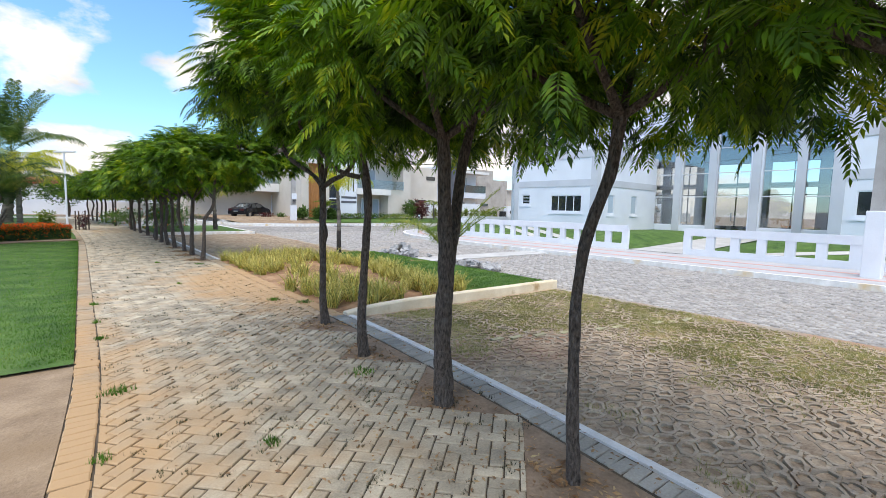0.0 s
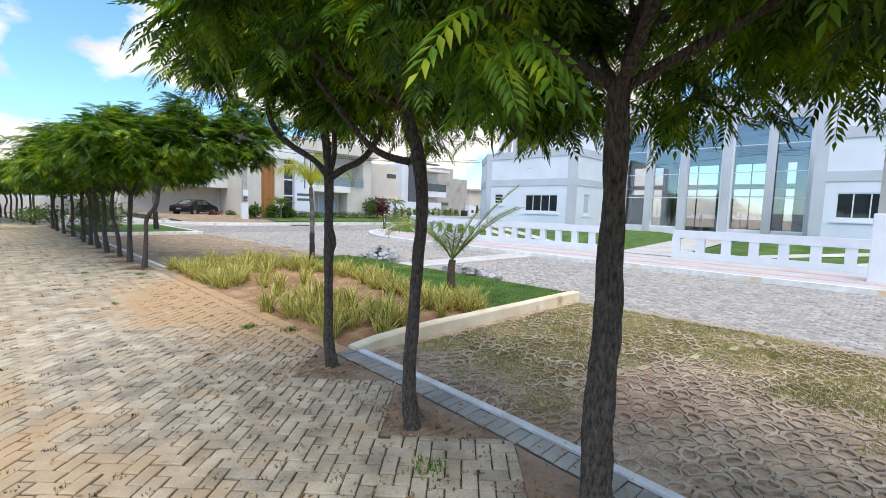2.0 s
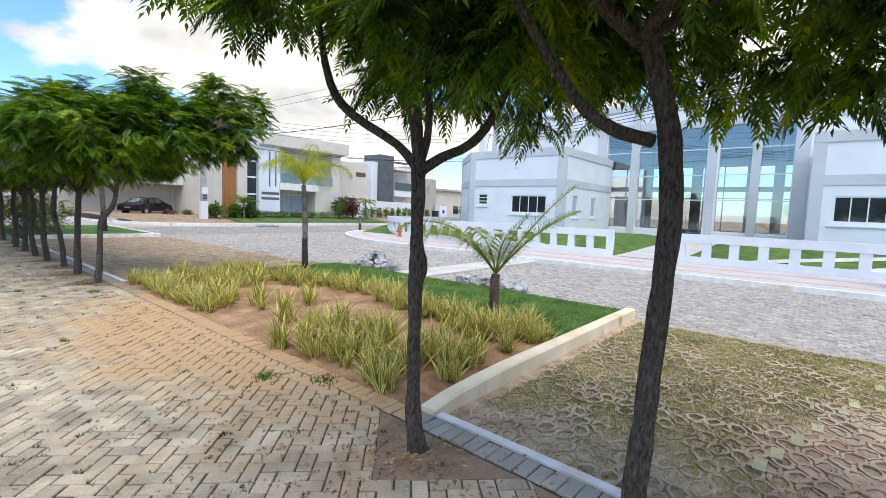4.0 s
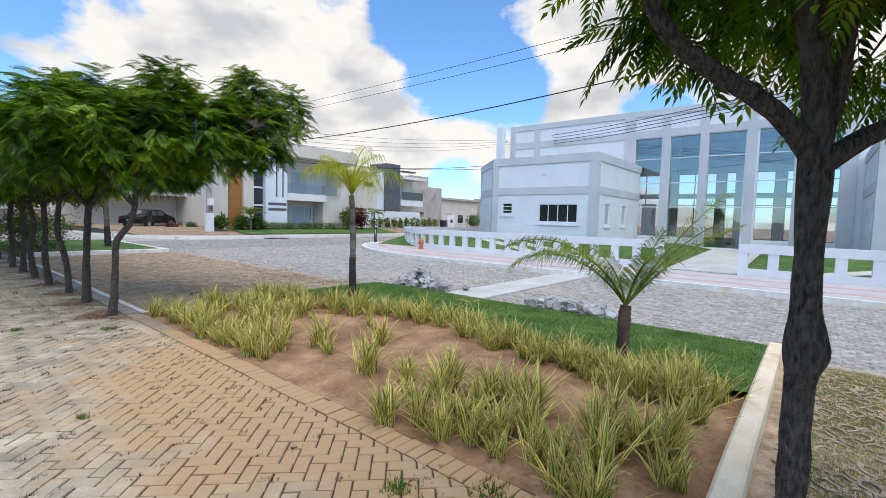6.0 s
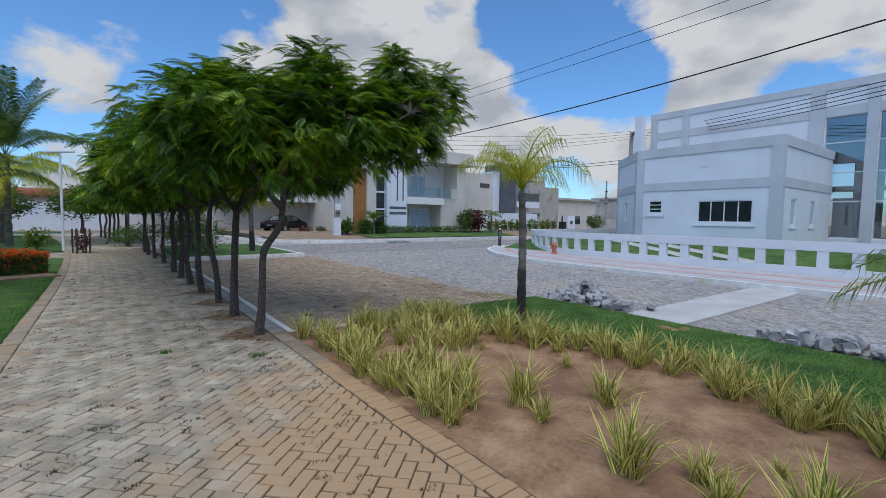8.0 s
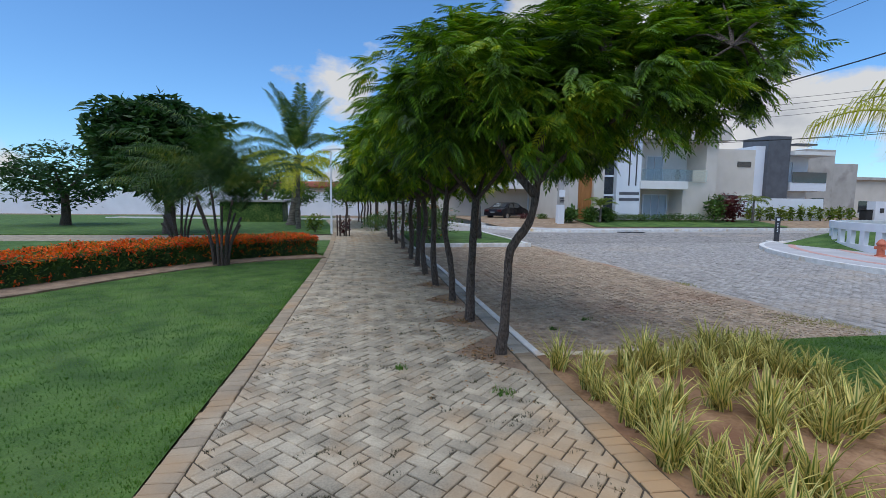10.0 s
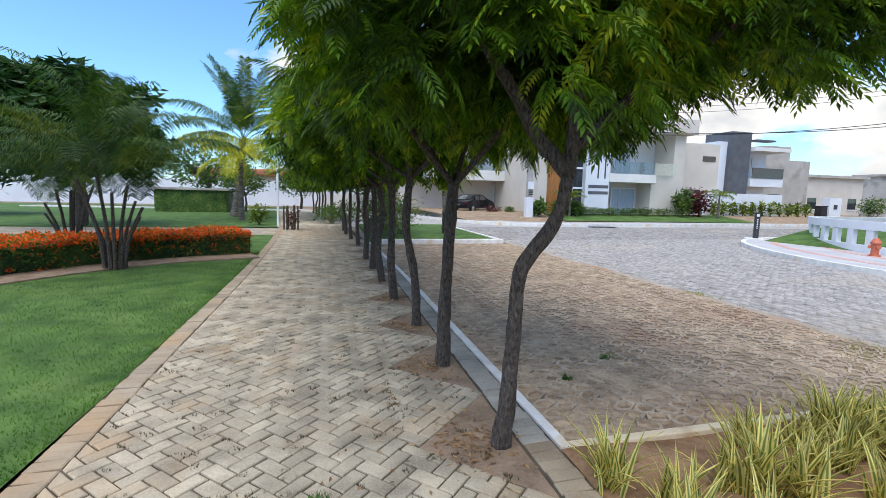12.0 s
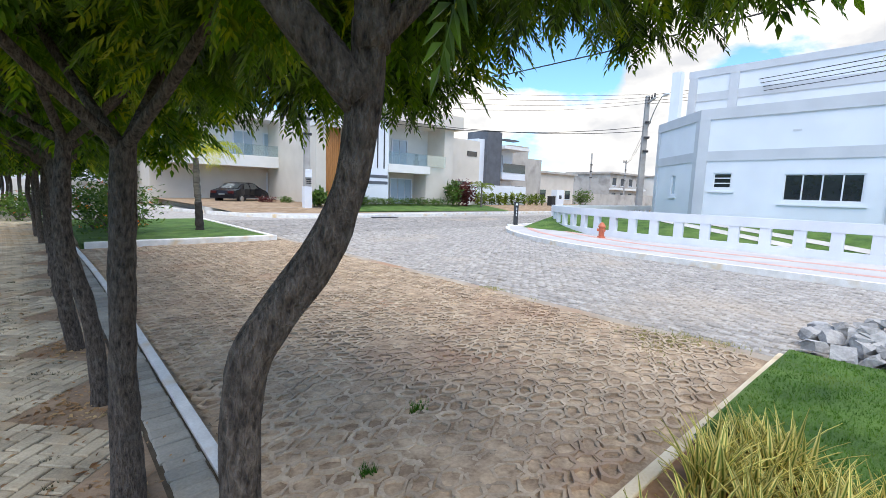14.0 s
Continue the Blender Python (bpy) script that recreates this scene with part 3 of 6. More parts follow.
def sand_level(x, y):
    return -0.058 + 0.015 * noise.noise(Vector((x * 1.9, y * 1.9, 7))) + 0.012 * noise.noise(Vector((x * 6, y * 6, 2)))


structure("bay_sand", strip_sheet(lambda y: KERB_X + 0.05 + bend(y), lambda y: STREET_X0 - 0.06, -8, BED_Y0 - 0.06, 0.1, sand_level, 50), BAY_SAND, "uneven sand filling the grid blocks of the bay", "sand", smooth=True)
structure("bay_sand", strip_sheet(lambda y: KERB_X + 0.05 + bend(y), lambda y: STREET_X0 - 0.06, BED_Y1 + 0.03, BAY_END, 0.1, sand_level, 50), BAY_SAND, "uneven sand filling the grid blocks of the bay", "sand", smooth=True)

# painted kerbs
structure("kerb", bent(ribbon([(KERB_X, -8 + 0.2 * k) for k in range(70)] + [(KERB_X, BED_Y0 - 0.1)], 0, 0.075, -0.2, 0.004)), KERB_WHITE, "thin whitewashed kerb along the walkway", "kerb")
structure("kerb", bent(ribbon([(KERB_X, BED_Y1 - 0.02 + 0.25 * k) for k in range(50)], 0, 0.075, -0.2, 0.004)), KERB_WHITE, "thin whitewashed kerb along the walkway", "kerb")
def rising_kerb():
    """A kerb that climbs from the walkway's level at its near end and stays level from there on."""
    bm = bmesh.new()
    xs = [KERB_X, KERB_X + 0.3, KERB_X + 0.7, KERB_X + 1.2] + [KERB_X + 1.2 + 0.35 * k for k in range(1, 11)] + [8.9]
    rings = []
    for i, x in enumerate(xs):
        top = (0.03, 0.07, 0.095, 0.11)[min(i, 3)] + 0.006 * noise.noise(Vector((x * 2.3, 0, 4)))
        w = 0.006 * noise.noise(Vector((x * 1.7, 3, 0)))
        ring_pts = ((BED_Y0 - 0.075 + w, -0.2), (BED_Y0 - 0.07 + w, top - 0.02), (BED_Y0 - 0.052 + w, top), (BED_Y0 + 0.066 + w, top), (BED_Y0 + 0.088, top - 0.02), (BED_Y0 + 0.09, -0.2))
        rings.append([bm.verts.new((x, yy, zz)) for yy, zz in ring_pts])
    for a, b in zip(rings, rings[1:]):
        for k in range(5):
            bm.faces.new((a[k], a[k + 1], b[k + 1], b[k]))
    bm.faces.new(rings[0])
    bm.faces.new(rings[-1])
    return bm


structure("kerb", rising_kerb(), KERB_CREAM, "thick cream-painted kerb at the edge of the planting bed", "kerb")
structure("kerb", boxes((KERB_X + 0.075, BED_Y1 - 0.02, -0.2, 8.9, BED_Y1 + 0.055, 0.0), bevel=0.01), KERB_CREAM, "low cream-painted kerb at the end of the planting bed", "kerb")
structure("kerb", boxes((4.0, BAY_END, -0.2, 8.5, BAY_END + 0.16, 0.10), bevel=0.02), KERB_WHITE, "whitewashed kerb in front of a grass island", "kerb")
structure("kerb", boxes((8.36, BAY_END + 0.17, -0.2, 8.5, 34.5, 0.09), bevel=0.02), KERB_WHITE, "whitewashed kerb beside a grass island", "kerb")


def bed_edge(y):
    """Where the soil of the bed gives way to grass."""
    ys = (5.8, 6.6, 7.3, 8.0, 9.0, 10.0, 10.8, 11.5, 12.3, 13.0, 13.9)
    xs = (6.6, 6.35, 6.15, 6.28, 6.65, 6.85, 6.75, 6.45, 6.05, 6.0, 6.2)
    return float(np.interp(y, ys, xs))


def soil_height(x, y):
    e = min(x - KERB_X, y - BED_Y0 - 0.08, BED_Y1 - y)
    return -0.03 + 0.05 * min(1, max(0, e) / 0.5) + 0.035 * noise.noise(Vector((x * 1.1, y * 1.1, 3))) + 0.012 * noise.noise(Vector((x * 5, y * 5, 1)))


structure("planting_bed", grid_sheet(KERB_X, BED_Y0 + 0.08, 9.0, BED_Y1 - 0.02, 0.1, soil_height), SOIL, "bare reddish soil of the planting bed", "soil", smooth=True)


structure("lawn", strip_sheet(lambda y: bed_edge(y) + 0.15, lambda y: 8.98, BED_Y0 + 0.09, BED_Y1 - 0.02, 0.15,
          lambda x, y: 0.045 + 0.02 * noise.noise(Vector((x, y, 0))), 20), LAWN, "trimmed green grass strip of the planting bed", "lawn", smooth=True)
structure("lawn", boxes((3.96, BAY_END + 0.165, -0.15, 8.355, 34.4, 0.06)), LAWN, "grass island with shrubs at the corner", "lawn")
structure("lawn", strip_sheet(lambda y: -30, lambda y: WALK_L - 0.004 + bend(y), 5.45, 28.8, 0.3, lambda x, y: -0.004 + 0.02 * noise.noise(Vector((x * 0.6, y * 0.6, 5))), 60), LAWN, "wide green lawn beside the walkway", "lawn", smooth=True)
structure("sand_patch", strip_sheet(lambda y: -30, lambda y: WALK_L - 0.004 + bend(y), -8, 5.75, 0.3, lambda x, y: -0.022 + 0.025 * noise.noise(Vector((x * 0.9, y * 0.9, 5))), 60), SAND, "bare sandy patch beside the walkway", "soil", smooth=True)
slab("garden_path", -40, 28.8, WALK_L + 0.1, 32.2, -0.016, PAVER, "paved side path across the garden", "path")
slab("lawn", -60, 32.2, -1.4, 60, 0.02, LAWN, "far garden lawn", "lawn")

# far sidewalk with its rounded corner
CORNER = [(STREET_X1, 17.5), (15.25, 19.6), (15.9, 21.8), (17.0, 23.9), (18.4, 25.6), (20.1, 26.7), (22.5, 27.3), (26, 27.45)]
EDGE = [(STREET_X1, -14)] + [tuple(p) for p in spline(CORNER, 28)] + [(60, 27.45)]


CORNER_S = spline(CORNER, 28)


def corner_x(y):
    """The street side of the rounded sidewalk corner."""
    return float(np.interp(y, CORNER_S[:, 1], CORNER_S[:, 0]))


structure("road_corner", boxes((STREET_X1, 17.0, -0.155, 27, 27.49, -0.077)), COBBLE_JOINT, "cobbled street corner", "road")
structure("kerb", ribbon(EDGE, 0, 0.16, -0.2, 0.075), KERB_WHITE, "whitewashed kerb of the far sidewalk", "kerb")
structure("sidewalk", ribbon(EDGE, 0.16, 3.9, -0.15, 0.07), WALKWAY_FAR, "pale sidewalk in front of the white building", "sidewalk")
structure("tactile_strip", ribbon(EDGE, 0.95, 1.2, 0.0, 0.076), PINK, "faded pink tactile strip along the sidewalk", "paving")
structure("tactile_strip", ribbon(EDGE, 2.35, 2.6, 0.0, 0.076), PINK, "faded pink tactile strip along the sidewalk", "paving")
structure("crossing_strip", boxes((9.0, 11.0, -0.07, STREET_X1, 12.0, -0.04)), CONCRETE, "pale concrete strip laid across the street", "paving")

# ---- white building ----
BASE = 0.1
def lawn_height(x, y):
    path = 0.055 + max(0, min(1, (x - 20) / 9)) * 0.35
    off = max(0, min(1, (abs(y - 8.65) - 1.2) / 1.6))
    return path + off * max(0, 0.04 + 0.58 * max(0, min(1, (x - 19.4) / 2.8)) - path)


structure("forecourt", grid_sheet(19.0, -30, 40, 25.6, 0.5, lawn_height), LAWN, "lawn in front of the white building", "lawn", smooth=True)
structure("entrance_path", strip_sheet(lambda y: 18.9, lambda y: 29.3, 7.55, 9.75, 0.55, lambda x, y: 0.085 + max(0, min(1, (x - 20) / 9)) * 0.37, 10), CONCRETE, "pale concrete path to the entrance", "path")
for k, (ya, yb) in enumerate(((12.5, 18.8), (14.6, 20.6), (6.2, 0.5), (3.6, -2.5))):
    line = [tuple(p) for p in spline([(19.3, ya), (20.4, ya + (yb - ya) * 0.25), (22.4, yb)], 8)]
    V, F = ribbon(line, -0.2, 0.2, 0, 0)
    V = [(x, y, lawn_height(x, y) + 0.015) for x, y, z in V]
    structure("garden_path", (V, F), CONCRETE, "narrow pale path through the lawn", "path")


def window_unit(parent, m, x0, x1, z0, z1, panes, glass, name="window", sill=True, bars=0):
    """A framed window in its wall's own coordinates (x along, y inward)."""
    w = new(name)
    w.parent = parent
    f = bmesh.new()
    t = 0.045
    for r in ((x0, 0.03, z0, x1, 0.10, z0 + t), (x0, 0.03, z1 - t, x1, 0.10, z1), (x0, 0.03, z0 + t, x0 + t, 0.10, z1 - t), (x1 - t, 0.03, z0 + t, x1, 0.10, z1 - t)):
        box(f, *r, m=m)
    for i in range(1, panes):
        xm = x0 + (x1 - x0) * i / panes
        box(f, xm - 0.02, 0.035, z0 + t, xm + 0.02, 0.095, z1 - t, m=m)
    for i in range(1, bars + 1):
        zm = z0 + (z1 - z0) * i / (bars + 1)
        box(f, x0 + t, 0.035, zm - 0.02, x1 - t, 0.095, zm + 0.02, m=m)
    part("window_frame", f, FENCE_WHITE, w)
    for i in range(panes):
        a, b = x0 + t + (x1 - x0 - 2 * t) * i / panes, x0 + t + (x1 - x0 - 2 * t) * (i + 1) / panes
        part("pane", boxes((a, 0.06, z0 + t, b, 0.07, z1 - t), m=m), glass, w)
    if sill:
        part("window_sill", boxes((x0 - 0.12, -0.05, z0 - 0.16, x1 + 0.12, 0.05, z0 - 0.10), m=m), WHITE, w)
    return w


def wing(name, label, x, ya, yb, mirror):
    """A one-storey octagonal wing: front from ya to yb at x, with a chamfer beyond yb, on one side of the hall."""
    th = thing(name, (0, 0, 0), label, "building")
    s = -1 if mirror else 1
    L = abs(yb - ya)
    ch = 3.9
    # front runs from yb (chamfer) to ya; own x axis along the wall, own y into the building
    ax = Vector((0, -s, 0))
    rows = []
    front = Matrix(((0, 1, 0, x), (-s, 0, 0, yb), (0, 0, 1, 0), (0, 0, 0, 1)))
    c = math.sqrt(0.5)
    start = Vector((x + ch * c, yb + s * ch * c, 0))
    chamfer = Matrix(((-c, c, 0, start.x), (-s * c, -s * c, 0, start.y), (0, 0, 1, 0), (0, 0, 0, 1)))
    side = Matrix(((1, 0, 0, x), (0, s, 0, ya), (0, 0, 1, 0), (0, 0, 0, 1)))
    back = Matrix(((-1, 0, 0, 29.35), (0, -s, 0, start.y), (0, 0, 1, 0), (0, 0, 0, 1)))
    D = 29.35 - x
    wins_f = [(0.62, 1.25, 2.02, 2.60), (2.85, 4.95, 1.62, 2.55)] if not mirror else [(L - 2.6, L - 0.7, 1.68, 2.63)]
    wins_s = [(1.2, 1.85, 1.55, 2.62), (3.7, 4.35, 1.55, 2.62)]
    wins_c = [(1.75, 2.15, 1.75, 2.60)]
    H = 4.92
    bm = bmesh.new()
    wall_cells(bm, L, 0, H, 0.22, wins_f, front)
    wall_cells(bm, ch, 0, H, 0.22, wins_c, chamfer)
    wall_cells(bm, D, 0, H, 0.22, wins_s, side)
    wall_cells(bm, 29.35 - start.x, 0, H, 0.22, [], back)
    part("wall", bm, WHITE, th)
    # grey bands and corner pilasters stand proud of the wall
    for m, ln in ((front, L), (chamfer, ch), (side, D)):
        part("band", boxes((-0.02, -0.05, 4.62, ln + 0.02, 0.0, 5.02), m=m), GREY_BAND, th, "grey painted band")
        part("band", boxes((0.0, -0.035, 3.05, ln, 0.0, 3.42), m=m), GREY_BAND, th, "grey painted band")
    for m, a, b in ((front, -0.02, 0.34), (front, L - 0.36, L + 0.03), (chamfer, ch - 0.3, ch), (side, -0.03, 0.30), (chamfer, 0, 0.25)):
        part("pilaster", boxes((a, -0.042, 0, b, 0.0, 4.63), m=m), GREY_BAND, th, "grey corner pilaster")
    for i, w in enumerate(wins_f):
        window_unit(th, front, *w, 4 if w[1] - w[0] > 1.5 else 1, DARK_GLASS, bars=0 if w[1] - w[0] > 1.5 else 2)
    for w in wins_s:
        window_unit(th, side, *w, 1, BLUE_GLASS)
    for w in wins_c:
        window_unit(th, chamfer, *w, 1, BLUE_GLASS)
    poly = [(x + 0.2, ya + s * 0.2), (x + 0.2, yb), (start.x, start.y - s * 0.2), (29.3, start.y - s * 0.2), (29.3, ya + s * 0.2)]
    part("roof", prism(poly if s > 0 else poly[::-1], 4.55, 4.65), GREY_RENDER, th)
    part("vent", boxes((L * 0.5, -0.02, 4.0, L * 0.5 + 0.25, 0.0, 4.06), m=front), GREY_BAND, th)
    return th


wing("annex", "white single-storey wing with grey bands and dark windows", 22.7, 13.75, 19.62, False)
wing("annex", "white single-storey wing beside the glass hall", 23.3, 4.05, -2.0, True)

# tall glass hall
hall = thing("glass_hall", (0, 0, 0), "tall white hall with a glazed entrance front and grey pilasters", "building")
HX, HY0, HY1, HTOP = 29.4, -6.0, 22.7, 8.25
BAYS = [(14.12, 12.68), (12.22, 10.75), (10.32, 8.66), (8.08, 6.58), (6.26, 4.92)]
hall_m = Matrix(((0, 1, 0, HX), (-1, 0, 0, HY1), (0, 0, 1, 0), (0, 0, 0, 1)))
ops = [(HY1 - a, HY1 - b, 0.45 if i == 2 else 0.95, 6.62) for i, (a, b) in enumerate(BAYS)]
part("wall", wall_cells(bmesh.new(), HY1 - HY0, 0, HTOP - 0.35, 0.3, ops, hall_m), WHITE, hall)
part("top_band", boxes((-0.05, -0.06, HTOP - 0.35, HY1 - HY0, 0.3, HTOP), m=hall_m), GREY_BAND, hall, "grey parapet band")
part("band", boxes((0, -0.04, 6.66, HY1 - HY0, 0.0, 7.08), m=hall_m), GREY_BAND, hall, "grey painted band")
for y in (22.5, 20.6, 14.45, 12.45, 10.53, 8.37, 6.42, 4.6):
    w = 0.2 if y not in (14.45, 4.6) else 0.28
    part("pilaster", boxes((HY1 - y - w, -0.09, 0.3, HY1 - y + w, 0.0, HTOP - 0.36), m=hall_m), GREY_BAND, hall, "grey pilaster")
for i, (a, b) in enumerate(BAYS):
    w = new("window")
    w.parent = hall
    u0, u1, z0 = HY1 - a, HY1 - b, ops[i][2]
    levels = [z0, 2.65, 4.01, 5.41, 6.62]
    for z in levels[:-1]:
        part("transom", boxes((u0, 0.12, z, u1, 0.18, z + 0.05), m=hall_m), FENCE_WHITE, w)
    for za, zb in zip(levels, levels[1:]):
        pane = part("pane", boxes((u0, 0.145, za + 0.05, u1, 0.155, zb), m=hall_m), GLASS, w)
        pane.visible_shadow = False
part("door_handle", boxes((HY1 - 9.5, 0.08, 1.3, HY1 - 9.45, 0.12, 1.75), m=hall_m), CHROME, hall)
part("inner_door", boxes((30.9, 13.2, 0.9, 31.0, 14.0, 2.9)), DARK_CLAD, hall, "dark inner door")
part("floor", boxes((HX + 0.3, HY0, 0.2, 41, HY1, 0.42)), CONCRETE, hall)
BW = [(u, u + 3.0, 0.75, 5.7) for u in (0.9, 4.5, 8.1, 11.7, 15.3, 18.9)]
back_m = Matrix(((0, 1, 0, 41), (-1, 0, 0, HY1), (0, 0, 1, 0), (0, 0, 0, 1)))
part("back_wall", wall_cells(bmesh.new(), HY1 - HY0, 0, HTOP, 0.3, BW, back_m), GREY_BAND, hall)
for u0, u1, z0, z1 in BW:
    w = new("back_window")
    w.parent = hall
    for z in (z0, (z0 + z1) / 2, z1 - 0.06):
        part("transom", boxes((u0, 0.1, z, u1, 0.2, z + 0.06), m=back_m), METAL_DARK, w)
    for u in (u0, (u0 + u1) / 2, u1 - 0.06):
        part("mullion", boxes((u, 0.09, z0, u + 0.06, 0.21, z1), m=back_m), METAL_DARK, w)
part("side_wall", boxes((HX + 0.3, HY1 - 0.3, 0, 41, HY1, HTOP)), WHITE, hall)
part("side_wall", boxes((HX + 0.3, HY0, 0, 41, HY0 + 0.3, HTOP)), WHITE, hall)
part("roof", boxes((HX + 0.2, HY0, 7.4, 41, HY1, 7.6)), GREY_RENDER, hall)
for y in (13.0, 9.3, 5.7):
    part("column", boxes((34.0, y - 0.25, 0.4, 34.5, y + 0.25, 7.4)), GREY_BAND, hall)
part("gallery", boxes((38.0, HY0 + 0.3, 3.75, 40.9, HY1 - 0.3, 3.95)), GREY_BAND, hall)
part("corner_post", boxes((28.3, 22.75, 0, 28.75, 23.2, 8.1)), WHITE, hall)


# ---- white fence ----
def fence_run(label, line, pitch=0.8):
    """A low white concrete fence along a line: plinth, rail and posts."""
    f = thing("fence", (0, 0, 0), label, "fence")
    part("plinth", ribbon(line, -0.08, 0.08, 0.0, 0.30), FENCE_WHITE, f)
    part("rail", ribbon(line, -0.09, 0.09, 0.80, 1.08), FENCE_WHITE, f)
    total = 0.0
    nxt = 0.12
    post = as_mesh("post", boxes((-0.14, -0.075, 0.28, 0.14, 0.075, 0.82), bevel=0.01))
    for (xa, ya), (xb, yb) in zip(line, line[1:]):
        ln = math.hypot(xb - xa, yb - ya)
        while nxt <= total + ln:
            k = (nxt - total) / ln
            p = part("post", post, FENCE_WHITE, f)
            p.matrix_local = pose(xa + (xb - xa) * k, ya + (yb - ya) * k, 0, 0, 0, math.degrees(math.atan2(yb - ya, xb - xa)))
            nxt += pitch
        total += ln
    return f


fence_run("low white concrete fence along the sidewalk", [(19.0, 9.78), (19.0, 17), (19.0, 19.5)] + [tuple(p) for p in spline([(19.0, 19.5), (19.25, 21.3), (19.9, 23.0), (20.9, 24.6), (22.1, 25.75)], 16)][1:])
fence_run("low white concrete fence on the cross-street side", [(22.3, 25.9), (28, 26.1), (40, 26.3)])
fence_run("low white concrete fence beside the entrance gap", [(19.0, 7.5), (19.0, -14)])


# ---- trees of the row ----
def neem_leaf(n, ln0, wide):
    """One pinnate leaf, a unit long, arching down: curved leaflets in pairs along a thin stalk."""
    V, F = [], []

    def stalk(t):
        return np.array([t * (1 - 0.16 * t), 0, 0.06 * t - 0.52 * t * t])

    for i in range(n + 1):
        t = 0.18 + 0.80 * i / n
        base = stalk(t)
        ln = ln0 * (1.08 - 0.75 * abs(t - 0.45))
        for s in ((-1, 1) if i < n else (0,)):
            ang = radians(70 - 26 * t) * s
            d = np.array([math.cos(ang), math.sin(ang), -0.30])
            w = np.array([-math.sin(ang), math.cos(ang), 0.25 * s]) * wide
            fall = np.array([0.10 * abs(s), 0, -0.42]) * ln
            o = len(V)
            V += [base, base + d * ln * 0.42 + w + fall * 0.14, base + d * ln * 0.95 + fall, base + d * ln * 0.42 - w + fall * 0.14]
            F.append((o, o + 1, o + 2, o + 3))
    for a, b in ((0, 0.5), (0.5, 0.97)):
        o = len(V)
        p, q = stalk(a), stalk(b)
        e = np.array([0, 0.007, 0])
        V += [p - e, q - e * 0.6, q + e * 0.6, p + e]
        F.append((o, o + 1, o + 2, o + 3))
    return np.array(V), np.array(F)


NEAR_LEAF, FAR_LEAF = neem_leaf(8, 0.235, 0.034), neem_leaf(6, 0.27, 0.050)


def crown_leaves(rng, lobes, tips, per, size, leaf):
    """Rosettes of leaves at twig tips, spread through the lobes of a flattened crown: (centre, radii, lowest height)."""
    share = np.array([r[0] * r[1] + r[0] * r[2] + r[1] * r[2] for _, r, _ in lobes])
    counts = np.maximum(6, (tips * share / share.sum()).astype(int))
    PP, DD = [], []
    for (centre, radii, low), n in zip(lobes, counts):
        d = rng.normal(0, 1, (n, 3))
        d /= np.linalg.norm(d, axis=1, keepdims=True)
        d[:, 2] = np.where(d[:, 2] < -0.75, -d[:, 2], d[:, 2])
        lump = np.array([1 + 0.40 * noise.noise(Vector(v * 2.4) + Vector((centre[0] * 3, centre[1] * 3, 0))) for v in d])
        r = (0.35 + 0.65 * rng.random(n) ** 0.4) * lump
        P = d * r[:, None] * np.array(radii) + np.array(centre)
        P[:, 2] = np.maximum(P[:, 2], low + rng.random(n) * 0.25)
        PP.append(P)
        DD.append(d)
    P, d = np.concatenate(PP), np.concatenate(DD)
    places, out = np.repeat(P, per, axis=0), np.repeat(d, per, axis=0)
    n = len(places)
    az = rng.random(n) * 2 * math.pi
    fan = np.stack([np.cos(az), np.sin(az), rng.normal(0.10, 0.35, n)], axis=1)
    dirs = fan + out * 0.6
    dirs[:, 2] = np.clip(dirs[:, 2], -0.5, 0.9)
    V, F = stamp(leaf[0], leaf[1], places + rng.normal(0, 0.05, places.shape), frames(dirs, rng, 0.22), size * (0.7 + 0.55 * rng.random(n)))
    return V, F, P


def row_tree(x, y, trunk, limbs, centre, radii, tips, seed, label, per=10, size=0.285, floor_z=1.9, leaf=NEAR_LEAF, lobes=()):
    rng = np.random.default_rng(seed)
    t = thing("street_tree", (x, y, 0), label, "tree", "row of walkway trees")
    S = spline(trunk, 34)
    part("trunk", tube(S[:, :3], S[:, 3], 16, 0.13, seed), BARK, t, smooth=True)
    V, F, P = crown_leaves(rng, [(centre, radii, floor_z), *lobes], tips, per, size, leaf)
    ends = []
    for l in limbs:
        S = spline(l, 12)
        part("limb", tube(S[:, :3], S[:, 3], 8, 0.10, seed + 3), BARK, t, smooth=True)
        ends += [S[-1, :3], S[8, :3]]
    tw = []
    for q in P[:: max(1, len(P) // 45)]:
        e = min(ends, key=lambda v: np.linalg.norm(v - q))
        mid = (e + q) / 2 + [0, 0, 0.12]
        S = spline([(*e, 0.016), (*mid, 0.011), (*q, 0.005)], 5)
        tw.append(tube(S[:, :3], S[:, 3], 4))
    tagged(part("twig", join(*tw), BARK, t), kind="stuff")
    part("crown", (V, F), NEEM, t, "drooping pinnate leaves, bright green at the tips")
    return t


def plain_limbs(rng, top, spread, z1):
    out = []
    a0 = rng.random() * 6.28
    for k in range(4):
        a = a0 + k * 1.57 + rng.normal(0, 0.25)
        r = spread * (0.7 + 0.4 * rng.random())
        out.append([(*top, 0.028), (top[0] + 0.35 * r * math.cos(a), top[1] + 0.35 * r * math.sin(a), top[2] + 0.28 * (z1 - top[2]), 0.023),
                    (top[0] + 0.75 * r * math.cos(a), top[1] + 0.75 * r * math.sin(a), top[2] + 0.65 * (z1 - top[2]), 0.018),
                    (top[0] + r * math.cos(a), top[1] + r * math.sin(a), z1, 0.012)])
    return out


